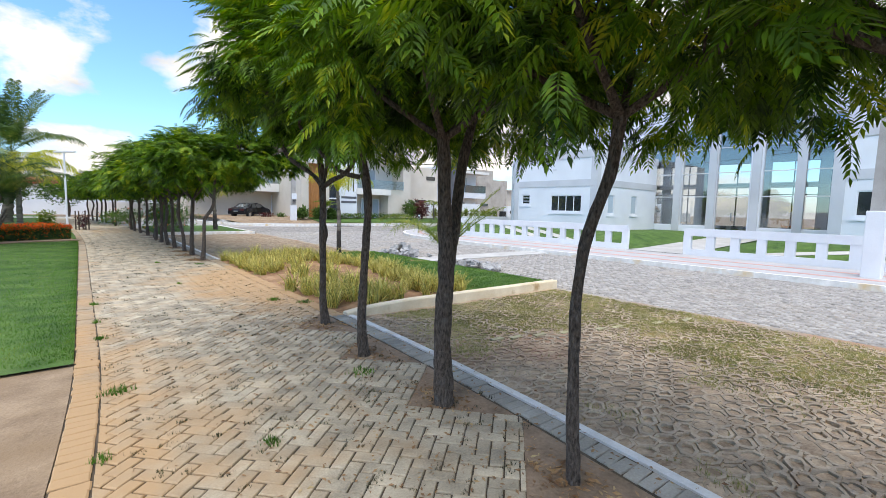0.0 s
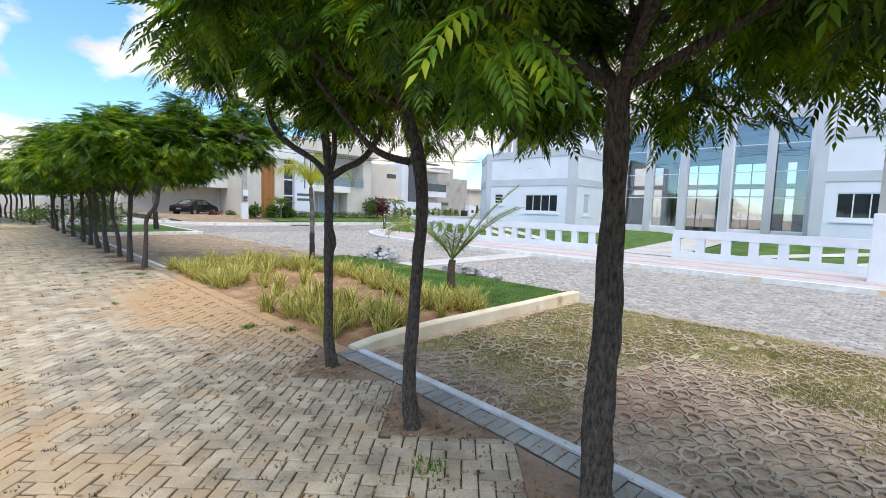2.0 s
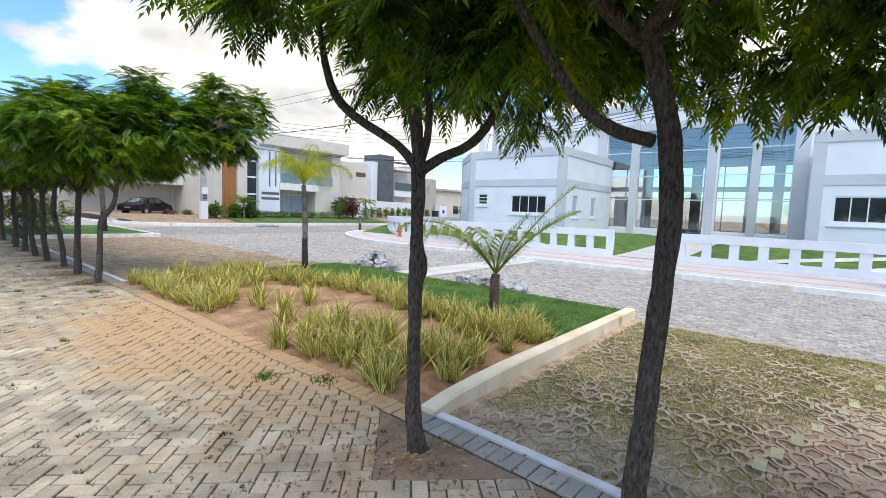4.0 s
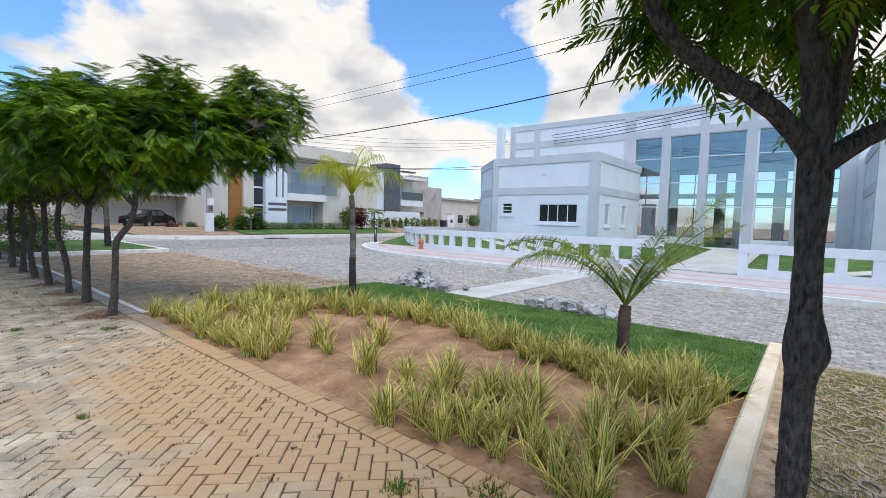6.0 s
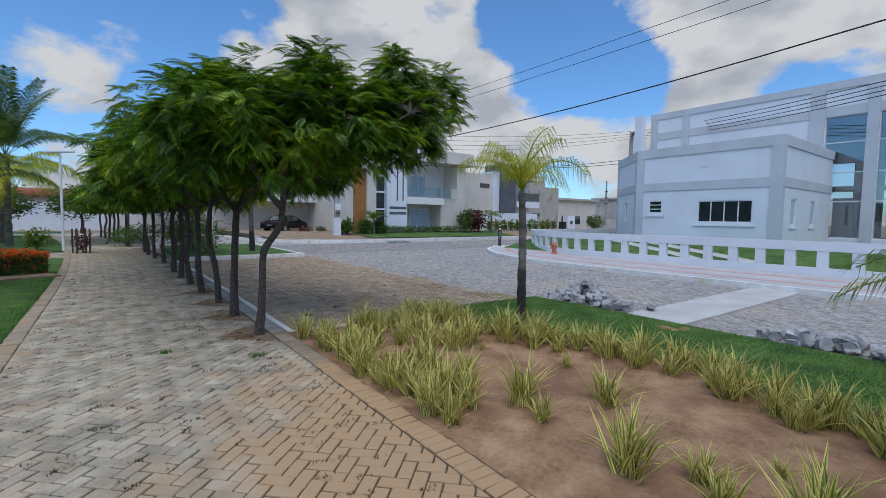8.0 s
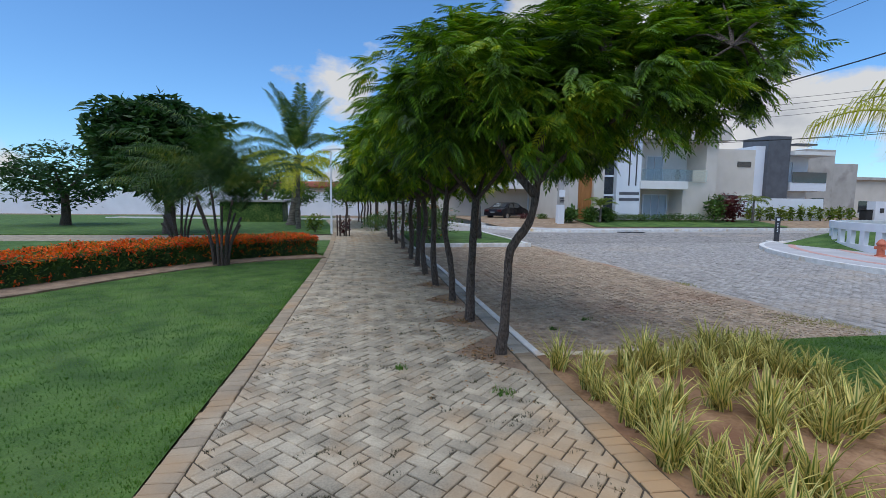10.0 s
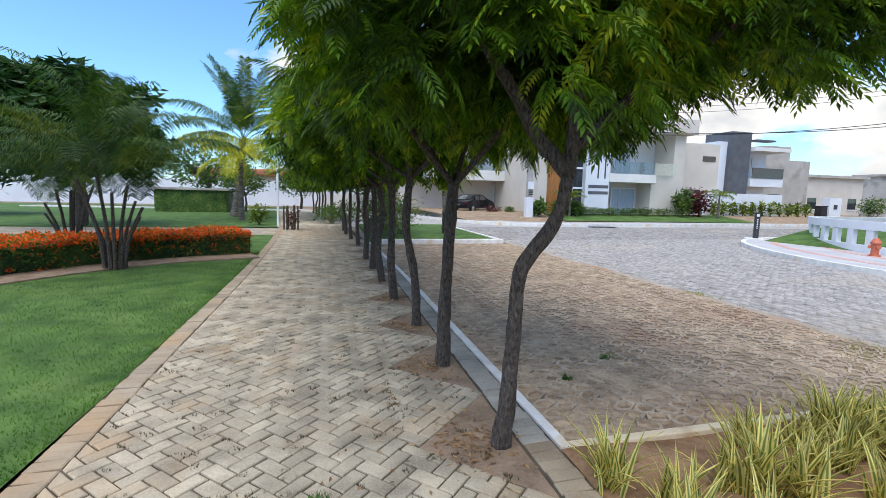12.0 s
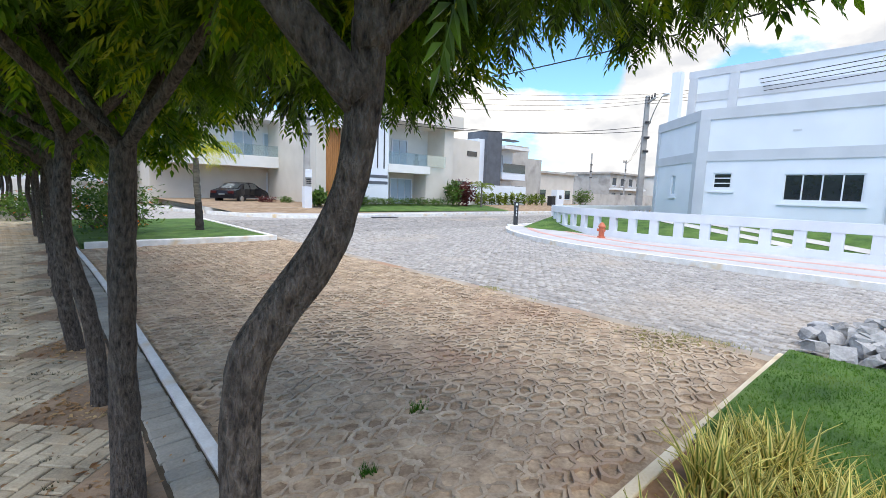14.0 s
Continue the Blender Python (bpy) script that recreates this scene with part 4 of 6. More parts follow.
LEAN = "slender street tree with a leaning trunk and drooping pinnate leaves"
UPRIGHT = "slender street tree with an upright trunk and drooping pinnate leaves"
# the near row beside the first bay
row_tree(3.16, 1.44, [(0, 0, -0.05, 0.045), (-0.02, 0.02, 0.52, 0.034), (-0.03, 0.02, 1.11, 0.031), (0.02, -0.01, 1.5, 0.033), (0.09, -0.07, 1.78, 0.033), (0.12, -0.1, 2.15, 0.036)],
         plain_limbs(np.random.default_rng(5), (0.12, -0.1, 2.1), 1.2, 2.8), (0.2, -0.1, 2.75), (1.4, 1.25, 0.85), 250, 11, LEAN)
row_tree(3.215, 2.707, [(0, 0, -0.05, 0.092), (-0.02, 0.02, 0.4, 0.07), (-0.02, 0.02, 0.8, 0.066), (-0.01, 0.015, 1.05, 0.066), (-0.05, 0.0, 1.6, 0.052), (-0.09, -0.01, 2.15, 0.048)],
         [[(-0.01, 0.015, 0.98, 0.05), (0.10, 0.06, 1.4, 0.048), (0.25, 0.13, 2.02, 0.042), (0.5, 0.2, 2.6, 0.026)]] + plain_limbs(np.random.default_rng(6), (-0.09, -0.01, 2.1), 1.2, 2.8),
         (0.15, 0, 2.78), (1.4, 1.2, 0.9), 270, 12, "street tree with a forked dark trunk and drooping pinnate leaves")
row_tree(3.324, 4.075, [(-0.05, 0.06, -0.05, 0.072), (-0.08, 0.085, 0.3, 0.050), (-0.07, 0.07, 0.8, 0.042), (-0.05, 0.05, 1.3, 0.040), (-0.04, 0.04, 1.6, 0.042), (-0.07, 0.07, 1.95, 0.042), (-0.14, 0.15, 2.3, 0.036)],
         [[(-0.10, 0.11, 1.88, 0.026), (-0.3, 0.3, 1.98, 0.022), (-0.6, 0.5, 2.4, 0.016)]] + plain_limbs(np.random.default_rng(7), (-0.15, 0.17, 2.25), 1.1, 2.9),
         (0.2, 0.05, 2.85), (1.35, 1.2, 0.85), 290, 13, UPRIGHT, floor_z=2.08, lobes=[((-0.95, 0.3, 2.95), (0.6, 0.6, 0.5), 2.35)])
row_tree(3.49, 5.59, [(0, 0, -0.05, 0.07), (-0.03, 0.03, 0.3, 0.048), (-0.03, 0.04, 0.77, 0.043), (-0.03, 0.04, 1.1, 0.046), (-0.02, 0.03, 1.22, 0.06), (-0.035, 0.04, 1.36, 0.043), (-0.03, 0.045, 1.6, 0.041), (-0.03, 0.045, 1.88, 0.05)],
         [[(-0.03, 0.045, 1.83, 0.034), (-0.13, 0.15, 1.99, 0.03), (-0.31, 0.38, 2.17, 0.028), (-0.40, 0.48, 2.35, 0.026), (-0.44, 0.54, 2.7, 0.016)],
          [(-0.03, 0.045, 1.82, 0.036), (0.06, -0.07, 1.92, 0.032), (0.16, -0.2, 2.0, 0.03), (0.26, -0.32, 2.2, 0.027), (0.40, -0.48, 2.7, 0.016)],
          [(-0.03, 0.045, 1.85, 0.044), (-0.05, 0.06, 2.1, 0.04), (-0.08, 0.09, 2.4, 0.036), (-0.06, 0.1, 2.9, 0.02)],
          [(-0.03, 0.045, 1.85, 0.026), (0.0, 0.0, 2.1, 0.024), (-0.01, 0.01, 2.5, 0.02), (0.2, 0.2, 2.9, 0.012)]],
         (0.28, -0.28, 2.8), (0.95, 0.9, 0.70), 320, 14, "street tree with a knotted trunk and spreading forked limbs", floor_z=1.98, lobes=[((-0.55, 0.4, 3.0), (0.6, 0.5, 0.5), 2.5)])
# trees behind the first place of the camera
row_tree(3.1, 0.1, [(0, 0, -0.05, 0.07), (0.03, 0, 0.7, 0.055), (0.0, 0.02, 1.4, 0.052), (0.06, 0.0, 2.1, 0.05)],
         plain_limbs(np.random.default_rng(8), (0.06, 0, 2.05), 1.2, 2.8), (0.2, 0, 2.75), (1.6, 1.3, 0.9), 210, 15, UPRIGHT)
row_tree(3.1, -1.3, [(0, 0, -0.05, 0.07), (0.03, 0, 0.7, 0.055), (0.0, 0.02, 1.4, 0.052), (0.06, 0.0, 2.1, 0.05)],
         plain_limbs(np.random.default_rng(9), (0.06, 0, 2.05), 1.2, 2.8), (0.2, 0, 2.75), (1.6, 1.3, 0.95), 90, 16, UPRIGHT)
# the row beside the second bay
row_tree(3.575, 13.93, [(0, 0, -0.05, 0.067), (0.03, -0.02, 0.35, 0.052), (0.05, -0.03, 0.8, 0.046), (0.06, -0.04, 1.1, 0.044), (0.12, -0.07, 1.24, 0.046), (0.21, -0.11, 1.38, 0.044), (0.26, -0.14, 1.53, 0.039), (0.29, -0.16, 1.72, 0.037), (0.3, -0.17, 1.88, 0.040)],
         [[(0.28, -0.16, 1.72, 0.046), (0.2, -0.12, 1.82, 0.045), (0.09, -0.06, 1.98, 0.04), (-0.05, 0.0, 2.25, 0.034), (-0.4, 0.2, 2.8, 0.015)],
          [(0.30, -0.17, 1.82, 0.042), (0.31, -0.17, 2.1, 0.036), (0.4, -0.2, 2.5, 0.028), (0.9, -0.4, 3.0, 0.014)],
          [(0.30, -0.17, 1.84, 0.03), (0.7, -0.3, 2.25, 0.026), (1.3, -0.6, 2.7, 0.018), (1.9, -0.8, 3.1, 0.01)]],
         (0.05, 0.2, 2.75), (1.35, 1.0, 0.78), 800, 21, "street tree with a strongly bent trunk and drooping pinnate leaves", floor_z=1.92,
         lobes=[((1.15, 0.0, 2.88), (1.1, 0.95, 0.80), 2.0), ((2.25, 0.1, 3.1), (0.85, 0.7, 0.6), 2.4), ((2.2, 0.1, 3.85), (0.38, 0.35, 0.42), 3.3), ((2.95, 0.1, 3.65), (0.36, 0.35, 0.5), 2.9), ((0.85, 0.2, 3.65), (0.45, 0.4, 0.35), 3.2)])
row_tree(3.554, 15.32, [(0, 0, -0.05, 0.07), (0.0, 0, 0.5, 0.058), (0.01, -0.01, 0.85, 0.052), (0.03, -0.01, 1.3, 0.052), (0.05, -0.02, 1.7, 0.05)],
         plain_limbs(np.random.default_rng(22), (0.05, -0.02, 1.66), 1.2, 2.7), (0.0, 0, 2.75), (1.4, 1.15, 0.82), 380, 22, UPRIGHT, lobes=[((0.85, -0.1, 2.42), (0.75, 0.75, 0.55), 1.86), ((1.4, 0.3, 2.5), (0.6, 0.7, 0.5), 1.98)])
row_tree(3.556, 16.64, [(0, 0, -0.05, 0.06), (-0.03, 0.01, 0.57, 0.05), (-0.09, 0.04, 0.9, 0.048), (-0.14, 0.06, 1.18, 0.05), (-0.13, 0.05, 1.5, 0.045), (-0.10, 0.05, 1.8, 0.044)],
         plain_limbs(np.random.default_rng(23), (-0.1, 0.05, 1.76), 1.2, 2.7), (0.0, 0, 2.72), (1.4, 1.15, 0.82), 250, 23, LEAN)
for i, y in enumerate((18.05, 19.5, 20.9, 22.3, 23.8, 25.3, 27.2, 29.0, 30.8, 36.5, 38.2, 40.0, 41.8, 43.6, 45.4, 47.4)):
    rng = np.random.default_rng(40 + i)
    b = rng.normal(0, 0.06, 4)
    far = y > 26
    row_tree(3.54 + bend(y) + rng.normal(0, 0.05), y, [(0, 0, -0.05, 0.07), (b[0], b[1], 0.6, 0.055), (b[2], b[3], 1.2, 0.052), (b[0], b[2], 1.75, 0.05)],
             plain_limbs(rng, (b[0], b[2], 1.7), 1.2, 2.6), (rng.normal(-0.15, 0.15), 0, 2.64 + rng.normal(0, 0.1)), (1.5 + rng.normal(0, 0.1), 1.3, 0.95), 150 if far else 200, 60 + i, UPRIGHT if i % 3 else LEAN, per=8, size=0.37 if far else 0.33, leaf=FAR_LEAF)


# ---- house across the junction ----
HK = [(-20, 52.0), (2, 50.0), (7.4, 46.0), (9.6, 40.5), (11.3, 36.8), (13.5, 35.1), (17, 34.8), (24, 35.6), (31, 36.6), (60, 38.0)]
HK_S = spline(HK, 40)


def verge_sheet():
    """Sandy ground from the back of the house kerb, rising towards the houses."""
    V, F = [], []
    nx, ny = 60, 18
    for j in range(ny + 1):
        for i in range(nx + 1):
            x = 9.3 + 51.0 * i / nx
            y0 = float(np.interp(x, HK_S[:, 0], HK_S[:, 1])) + 0.5
            y = y0 + (63 - y0) * (j / ny) ** 1.6
            V.append((x, y, 0.055 + 0.40 * max(0, min(1, (y - 37.5) / 3.5))))
    for j in range(ny):
        for i in range(nx):
            o = j * (nx + 1) + i
            F.append((o, o + 1, o + nx + 2, o + nx + 1))
    return V, F


structure("verge", verge_sheet(), SAND, "sandy verge in front of the houses", "ground", smooth=True)
structure("kerb", ribbon([tuple(p) for p in spline(HK, 40)], -0.22, 0.0, -0.2, 0.11), KERB_WHITE, "whitewashed kerb in front of the houses", "kerb")
structure("sidewalk", ribbon([tuple(p) for p in spline(HK, 40)], -2.0, -0.22, -0.2, 0.09), WALKWAY_FAR, "pale sidewalk in front of the houses", "sidewalk")
structure("cross_road_bend", prism([(-20, 34.56), (60, 34.56), (60, 38), (31, 36.6), (24, 35.6), (17, 34.8), (13.5, 35.1), (11.3, 36.8), (9.6, 40.5), (7.4, 46), (2, 50), (-20, 52)], -0.155, -0.066), COBBLE, "cobbled bend of the cross street", "road")
structure("driveway", boxes((9.9, 39.6, 0.0, 16.9, 51, 0.30)), CONCRETE, "pale concrete driveway of the house", "driveway")
structure("lawn", grid_sheet(17.5, 37.6, 33, 40.9, 0.8, lambda x, y: 0.13 + 0.40 * max(0, min(1, (y - 37.5) / 3.5))), LAWN, "front lawn of the house", "lawn", smooth=True)
structure("drain_inlet", boxes((17.4, 34.4, -0.08, 19.0, 34.83, -0.02)), METAL_DARK, "dark gutter drain in the kerb", "drain")

house = thing("house", (0, 0, 0), "modern two-storey beige house with balconies and a wood-clad entrance", "house")
part("wall", boxes((26.5, 41.0, 0, 29.4, 54, 3.5)), HOUSE_BEIGE, house)
part("wall", boxes((28.4, 41.0, 3.5, 29.4, 54, 6.7)), HOUSE_BEIGE, house)
part("wall", boxes((22.7, 42.6, 0, 26.5, 54, 2.9)), HOUSE_BEIGE, house, "recessed beige ground-floor wall")
part("wall", boxes((22.7, 43.2, 2.9, 28.4, 54, 6.7)), HOUSE_LIGHT, house, "recessed pale upper wall")
part("balcony", boxes((22.6, 40.6, 2.88, 26.6, 43.2, 3.5), bevel=0.02), HOUSE_LIGHT, house, "pale balcony slab")
part("railing", boxes((22.7, 40.7, 3.5, 28.3, 40.72, 4.4)), RAIL_GLASS, house, "clear glass railing")
part("roof", boxes((20.6, 40.4, 6.65, 29.95, 54.2, 7.75), bevel=0.03), HOUSE_BEIGE, house, "thick beige parapet")
part("wall_panel", boxes((20.7, 40.75, 0, 22.68, 43, 6.75)), WHITE, house, "white wall panel")
for x in (21.65, 22.22):
    part("slot", boxes((x, 40.73, 3.1, x + 0.1, 40.76, 6.1)), METAL_DARK, house, "dark vertical slot")
for z in (1.95, 2.4):
    part("slot", boxes((20.95, 40.73, z, 22.6, 40.76, z + 0.22)), DARK_CLAD, house, "dark horizontal bar")
part("column", boxes((18.9, 40.8, 0, 19.72, 43, 6.65)), HOUSE_BEIGE, house)
part("column", boxes((16.95, 40.8, 0, 17.65, 43, 6.4)), HOUSE_BEIGE, house)
tall = new("tall_window")
tall.parent = house
part("pane", boxes((19.72, 41.2, 0.4, 20.7, 41.25, 6.6)), DARK_GLASS, tall)
for z in (0.85, 2.3, 3.75, 5.1):
    part("transom", boxes((19.72, 41.1, z, 20.7, 41.19, z + 0.14)), WHITE, tall)
for k in range(8):
    part("plank", boxes((17.66 + k * 0.155, 41.1, 0.4, 17.8 + k * 0.155, 41.2, 5.6)), WOOD, house)
part("wall", boxes((17.65, 41.22, 0, 18.9, 54, 6.6)), HOUSE_BEIGE, house)
part("entrance_canopy", boxes((16.9, 40.5, 5.6, 20.6, 43, 6.62)), HOUSE_LIGHT, house)


def glass_door(parent, x0, x1, y, z0, z1, leaves):
    d = new("glass_door")
    d.parent = parent
    part("door_frame", boxes((x0 - 0.08, y - 0.05, z0, x0, y + 0.05, z1 + 0.08), (x1, y - 0.05, z0, x1 + 0.08, y + 0.05, z1 + 0.08), (x0, y - 0.05, z1, x1, y + 0.05, z1 + 0.08)), WHITE, d)
    for k in range(leaves):
        a, b = x0 + (x1 - x0) * k / leaves, x0 + (x1 - x0) * (k + 1) / leaves
        part("pane", boxes((a + 0.03, y - 0.01, z0, b - 0.03, y + 0.02, z1)), BLUE_GLASS, d)
        part("stile", boxes((a, y - 0.03, z0, a + 0.03, y + 0.03, z1)), WHITE, d)
    return d


glass_door(house, 24.15, 26.2, 42.55, 0.5, 2.45, 3)
glass_door(house, 24.7, 26.1, 43.15, 3.5, 5.6, 2)
# left block with the garage
part("wall", boxes((9.2, 51.2, 0, 22.0, 58, 3.2)), HOUSE_BEIGE, house, "beige garage wall")
part("wall", boxes((9.2, 51.0, 3.2, 22.0, 58, 7.2)), HOUSE_LIGHT, house, "pale upper wall")
part("balcony", boxes((9.0, 48.8, 2.98, 21.0, 51.3, 3.85), bevel=0.02), HOUSE_LIGHT, house, "long pale balcony slab")
part("roof", boxes((9.0, 48.6, 6.6, 21.0, 58, 7.5), bevel=0.03), HOUSE_LIGHT, house, "pale flat roof")
part("railing", boxes((9.1, 48.9, 3.85, 20.5, 48.92, 4.7)), RAIL_GLASS, house, "clear glass railing")
glass_door(house, 14.9, 16.4, 50.95, 3.85, 5.8, 2)
glass_door(house, 17.3, 19.5, 50.95, 3.85, 5.8, 3)
glass_door(house, 17.6, 18.8, 51.15, 0.5, 2.6, 1)
part("wall", boxes((29.4, 43.0, 0, 34.7, 56, 6.4)), HOUSE_BEIGE, house, "plain beige side wing")
part("window", boxes((33.0, 42.95, 4.95, 34.3, 43.02, 5.4)), DARK_GLASS, house)
part("window", boxes((31.4, 42.95, 2.3, 33.0, 43.02, 2.6)), DARK_GLASS, house)

structure("garden_wall", boxes((33.0, 42.6, 0, 41.5, 42.85, 2.35)), WHITE, "low white garden wall", "wall")
structure("gate_pillar", boxes((45.6, 41.5, 0, 47.0, 42.2, 2.2)), WHITE, "white gate pillar with a meter box", "wall")
structure("meter_box", boxes((46.1, 41.46, 1.2, 46.5, 41.5, 1.6)), METAL_DARK, "small dark meter box", "meter box")
bin_t = thing("waste_bin", (44.8, 41.6, 0.41), "black wheeled waste bin beside a gate pillar", "bin")
part("body", boxes((-0.35, -0.3, 0.05, 0.35, 0.3, 1.0), bevel=0.05), RUBBER, bin_t)
part("lid", boxes((-0.38, -0.33, 1.0, 0.38, 0.33, 1.08), bevel=0.03), RUBBER, bin_t)

dark = thing("house", (0, 0, 0), "white two-storey house with a dark grey tower", "house")
part("tower", boxes((39.9, 46.9, 0, 42.3, 50, 8.35)), DARK_CLAD, dark, "dark grey tower")
part("wall", boxes((42.3, 48.5, 0, 46.2, 58, 6.6)), WHITE, dark)
part("wall", boxes((38.85, 47.3, 0, 39.9, 58, 7.4)), WHITE, dark)
part("roof", boxes((42.3, 46.4, 6.6, 46.8, 58, 6.95)), HOUSE_LIGHT, dark)
part("brise", boxes((42.3, 46.3, 7.5, 44.6, 47.2, 7.65)), DARK_CLAD, dark)
part("balcony", boxes((42.5, 46.8, 3.2, 46.6, 48.5, 4.0)), WHITE, dark)
part("railing", boxes((42.6, 46.75, 4.0, 46.5, 46.79, 5.0)), DARK_GLASS, dark)
glass_door(dark, 43.1, 44.3, 48.45, 4.0, 6.1, 1)
part("window", boxes((42.8, 48.4, 1.2, 44.0, 48.49, 2.6)), DARK_GLASS, dark)
grey = thing("house", (0, 0, 0), "unfinished house of raw cement render", "house")
part("wall", boxes((47.6, 50, 0, 51.2, 60, 7.7)), GREY_RENDER, grey)
part("wall", boxes((51.2, 51, 0, 55.5, 60, 6.4)), GREY_RENDER, grey)
part("window", boxes((48.7, 49.9, 2.2, 50.2, 49.99, 2.6)), DARK_GLASS, grey)


def far_house(x, y, w, d, h, wall, label, upper=True):
    hs = thing("house", (x, y, 0), label, "house")
    part("wall", boxes((0, 0, 0, w, d, h)), wall, hs)
    part("roof", boxes((-0.4, -0.5, h, w + 0.4, d, h + 0.35)), GREY_RENDER, hs)
    n = max(2, int(w / 3.5))
    for k in range(n):
        for z in ((1.0, 4.0) if upper else (1.0,)):
            wn = new("window")
            wn.parent = hs
            a = (k + 0.3) * w / n
            part("pane", boxes((a, -0.05, z, a + 0.42 * w / n, -0.01, z + 1.5)), DARK_GLASS, wn)
            part("sill", boxes((a - 0.1, -0.12, z - 0.12, a + 0.42 * w / n + 0.1, -0.005, z)), WHITE, wn)
    if upper:
        part("slab", boxes((-0.3, -0.9, 3.1, w + 0.3, -0.06, 3.5)), HOUSE_LIGHT, hs)
    return hs


far_house(64, 58, 11, 10, 5.2, HOUSE_BEIGE, "low beige house with a flat roof", False)
far_house(88, 58, 14, 10, 6.3, GREY_RENDER, "grey two-storey house with dark openings")
far_house(104, 50, 12, 10, 6.3, HOUSE_LIGHT, "pale two-storey house far down the cross street")
structure("boundary_wall", boxes((55.5, 44.5, 0, 110, 44.8, 2.0)), GREY_RENDER, "long cement boundary wall", "wall")
structure("boundary_wall", boxes((-120, 64, 0, 8.5, 64.3, 2.7)), WHITE, "long white boundary wall behind the garden", "wall")
structure("boundary_wall", boxes((-45, 10, 0, -44.7, 64, 2.6)), WHITE, "white boundary wall beside the garden", "wall")
structure("boundary_wall", boxes((1.5, 60, 0, 9.0, 60.3, 1.5)), HOUSE_LIGHT, "low pale wall beside the driveway", "wall")
structure("boundary_wall", boxes((-60, -26.3, 0, 60, -26, 2.7)), WHITE, "white boundary wall", "wall")
far_house(-13, 72, 12, 8, 3.2, HOUSE_BEIGE, "low house behind the garden wall", False)
structure("red_roof", boxes((-13.6, 71, 3.4, -0.6, 80, 4.3), bevel=0.3), mat("clay_roof_tiles", (0.33, 0.10, 0.06), (0.46, 0.17, 0.10), 3, 0.85, 0.4, 30, vary=0.0), "red clay roof behind the wall", "roof")
shed = thing("garden_shed", (-9.0, 46, 0), "low green hedge-covered garden shed", "shed")
part("body", boxes((0, 0, 0, 4.6, 2.4, 1.55), bevel=0.05), SHRUB_LEAF, shed)
part("roof", boxes((-0.2, -0.2, 1.55, 4.8, 2.6, 1.7)), GREY_RENDER, shed)


# ---- street furniture ----
def round_part(name, rows, material, parent, label="", seg=14, centre=(0, 0)):
    """A turned shape from (radius, height) rows."""
    V, F = [], []
    for r, z in rows:
        V += [(centre[0] + r * math.cos(6.2832 * k / seg), centre[1] + r * math.sin(6.2832 * k / seg), z) for k in range(seg)]
    for i in range(len(rows) - 1):
        F += [(i * seg + k, i * seg + (k + 1) % seg, (i + 1) * seg + (k + 1) % seg, (i + 1) * seg + k) for k in range(seg)]
    F += [tuple(range(seg - 1, -1, -1)), tuple((len(rows) - 1) * seg + k for k in range(seg))]
    return part(name, (V, F), material, parent, label, smooth=False)


bollard = thing("bollard", (20.1, 26.45, 0.07), "dark street-name bollard with a round white badge", "bollard", turn=-130)
part("foot", boxes((-0.35, -0.35, -0.15, 0.35, 0.35, 0.03), bevel=0.02), KERB_WHITE, bollard)
part("post", boxes((-0.13, -0.09, 0.03, 0.13, 0.09, 1.12), bevel=0.02), METAL_DARK, bollard)
part("badge", boxes((0.131, -0.05, 0.95, 0.137, 0.05, 1.05)), FENCE_WHITE, bollard, "round white badge")
for k in range(6):
    part("letter_bar", boxes((0.131, -0.02, 0.45 + k * 0.07, 0.135, 0.02, 0.49 + k * 0.07)), FENCE_WHITE, bollard)

hyd = thing("fire_hydrant", (18.5, 21.15, 0.07), "faded orange-red fire hydrant on the sidewalk", "hydrant")
round_part("barrel", [(0.15, 0), (0.15, 0.04), (0.10, 0.05), (0.10, 0.36), (0.135, 0.38), (0.135, 0.42), (0.11, 0.46), (0.07, 0.53), (0.02, 0.56)], HYDRANT_RED, hyd)
for a in (0, 120, 240):
    c, s = math.cos(radians(a)), math.sin(radians(a))
    part("outlet", tube([(0.08 * c, 0.08 * s, 0.28), (0.17 * c, 0.17 * s, 0.28)], [0.05, 0.055], 10), HYDRANT_RED, hyd)


def power_pole(x, y, h, label, white=1.4, arm=None, size=0.17, turn=0, ground=0.0):
    p = thing("power_pole", (x, y, ground), label, "power pole", turn=turn)
    bm = bmesh.new()
    box(bm, -size, -size * 0.75, -0.1, size, size * 0.75, h)
    for v in bm.verts:
        if v.co.z > 1:
            v.co.x *= 0.62
            v.co.y *= 0.62
    part("shaft", bm, POLE_GREY, p)
    if white:
        part("painted_base", boxes((-size * 1.25, -size, -0.05, size * 1.25, size, white), bevel=0.02), FENCE_WHITE, p, "white painted base")
    if arm:
        part("crossarm", boxes((-arm, -0.06, h - 0.55, arm * 0.25, 0.06, h - 0.42)), POLE_GREY, p)
        for k in range(4):
            round_part("insulator", [(0.05, h - 0.42), (0.07, h - 0.34), (0.04, h - 0.26), (0.06, h - 0.20), (0.02, h - 0.12)], METAL_DARK, p, seg=8, centre=(-arm + 0.1 + k * arm * 0.36, 0))
    for z in (h * 0.55, h * 0.66, h * 0.78):
        part("clamp", boxes((-size - 0.05, -size, z, size + 0.05, size * 0.4, z + 0.14)), METAL_DARK, p)
    return p


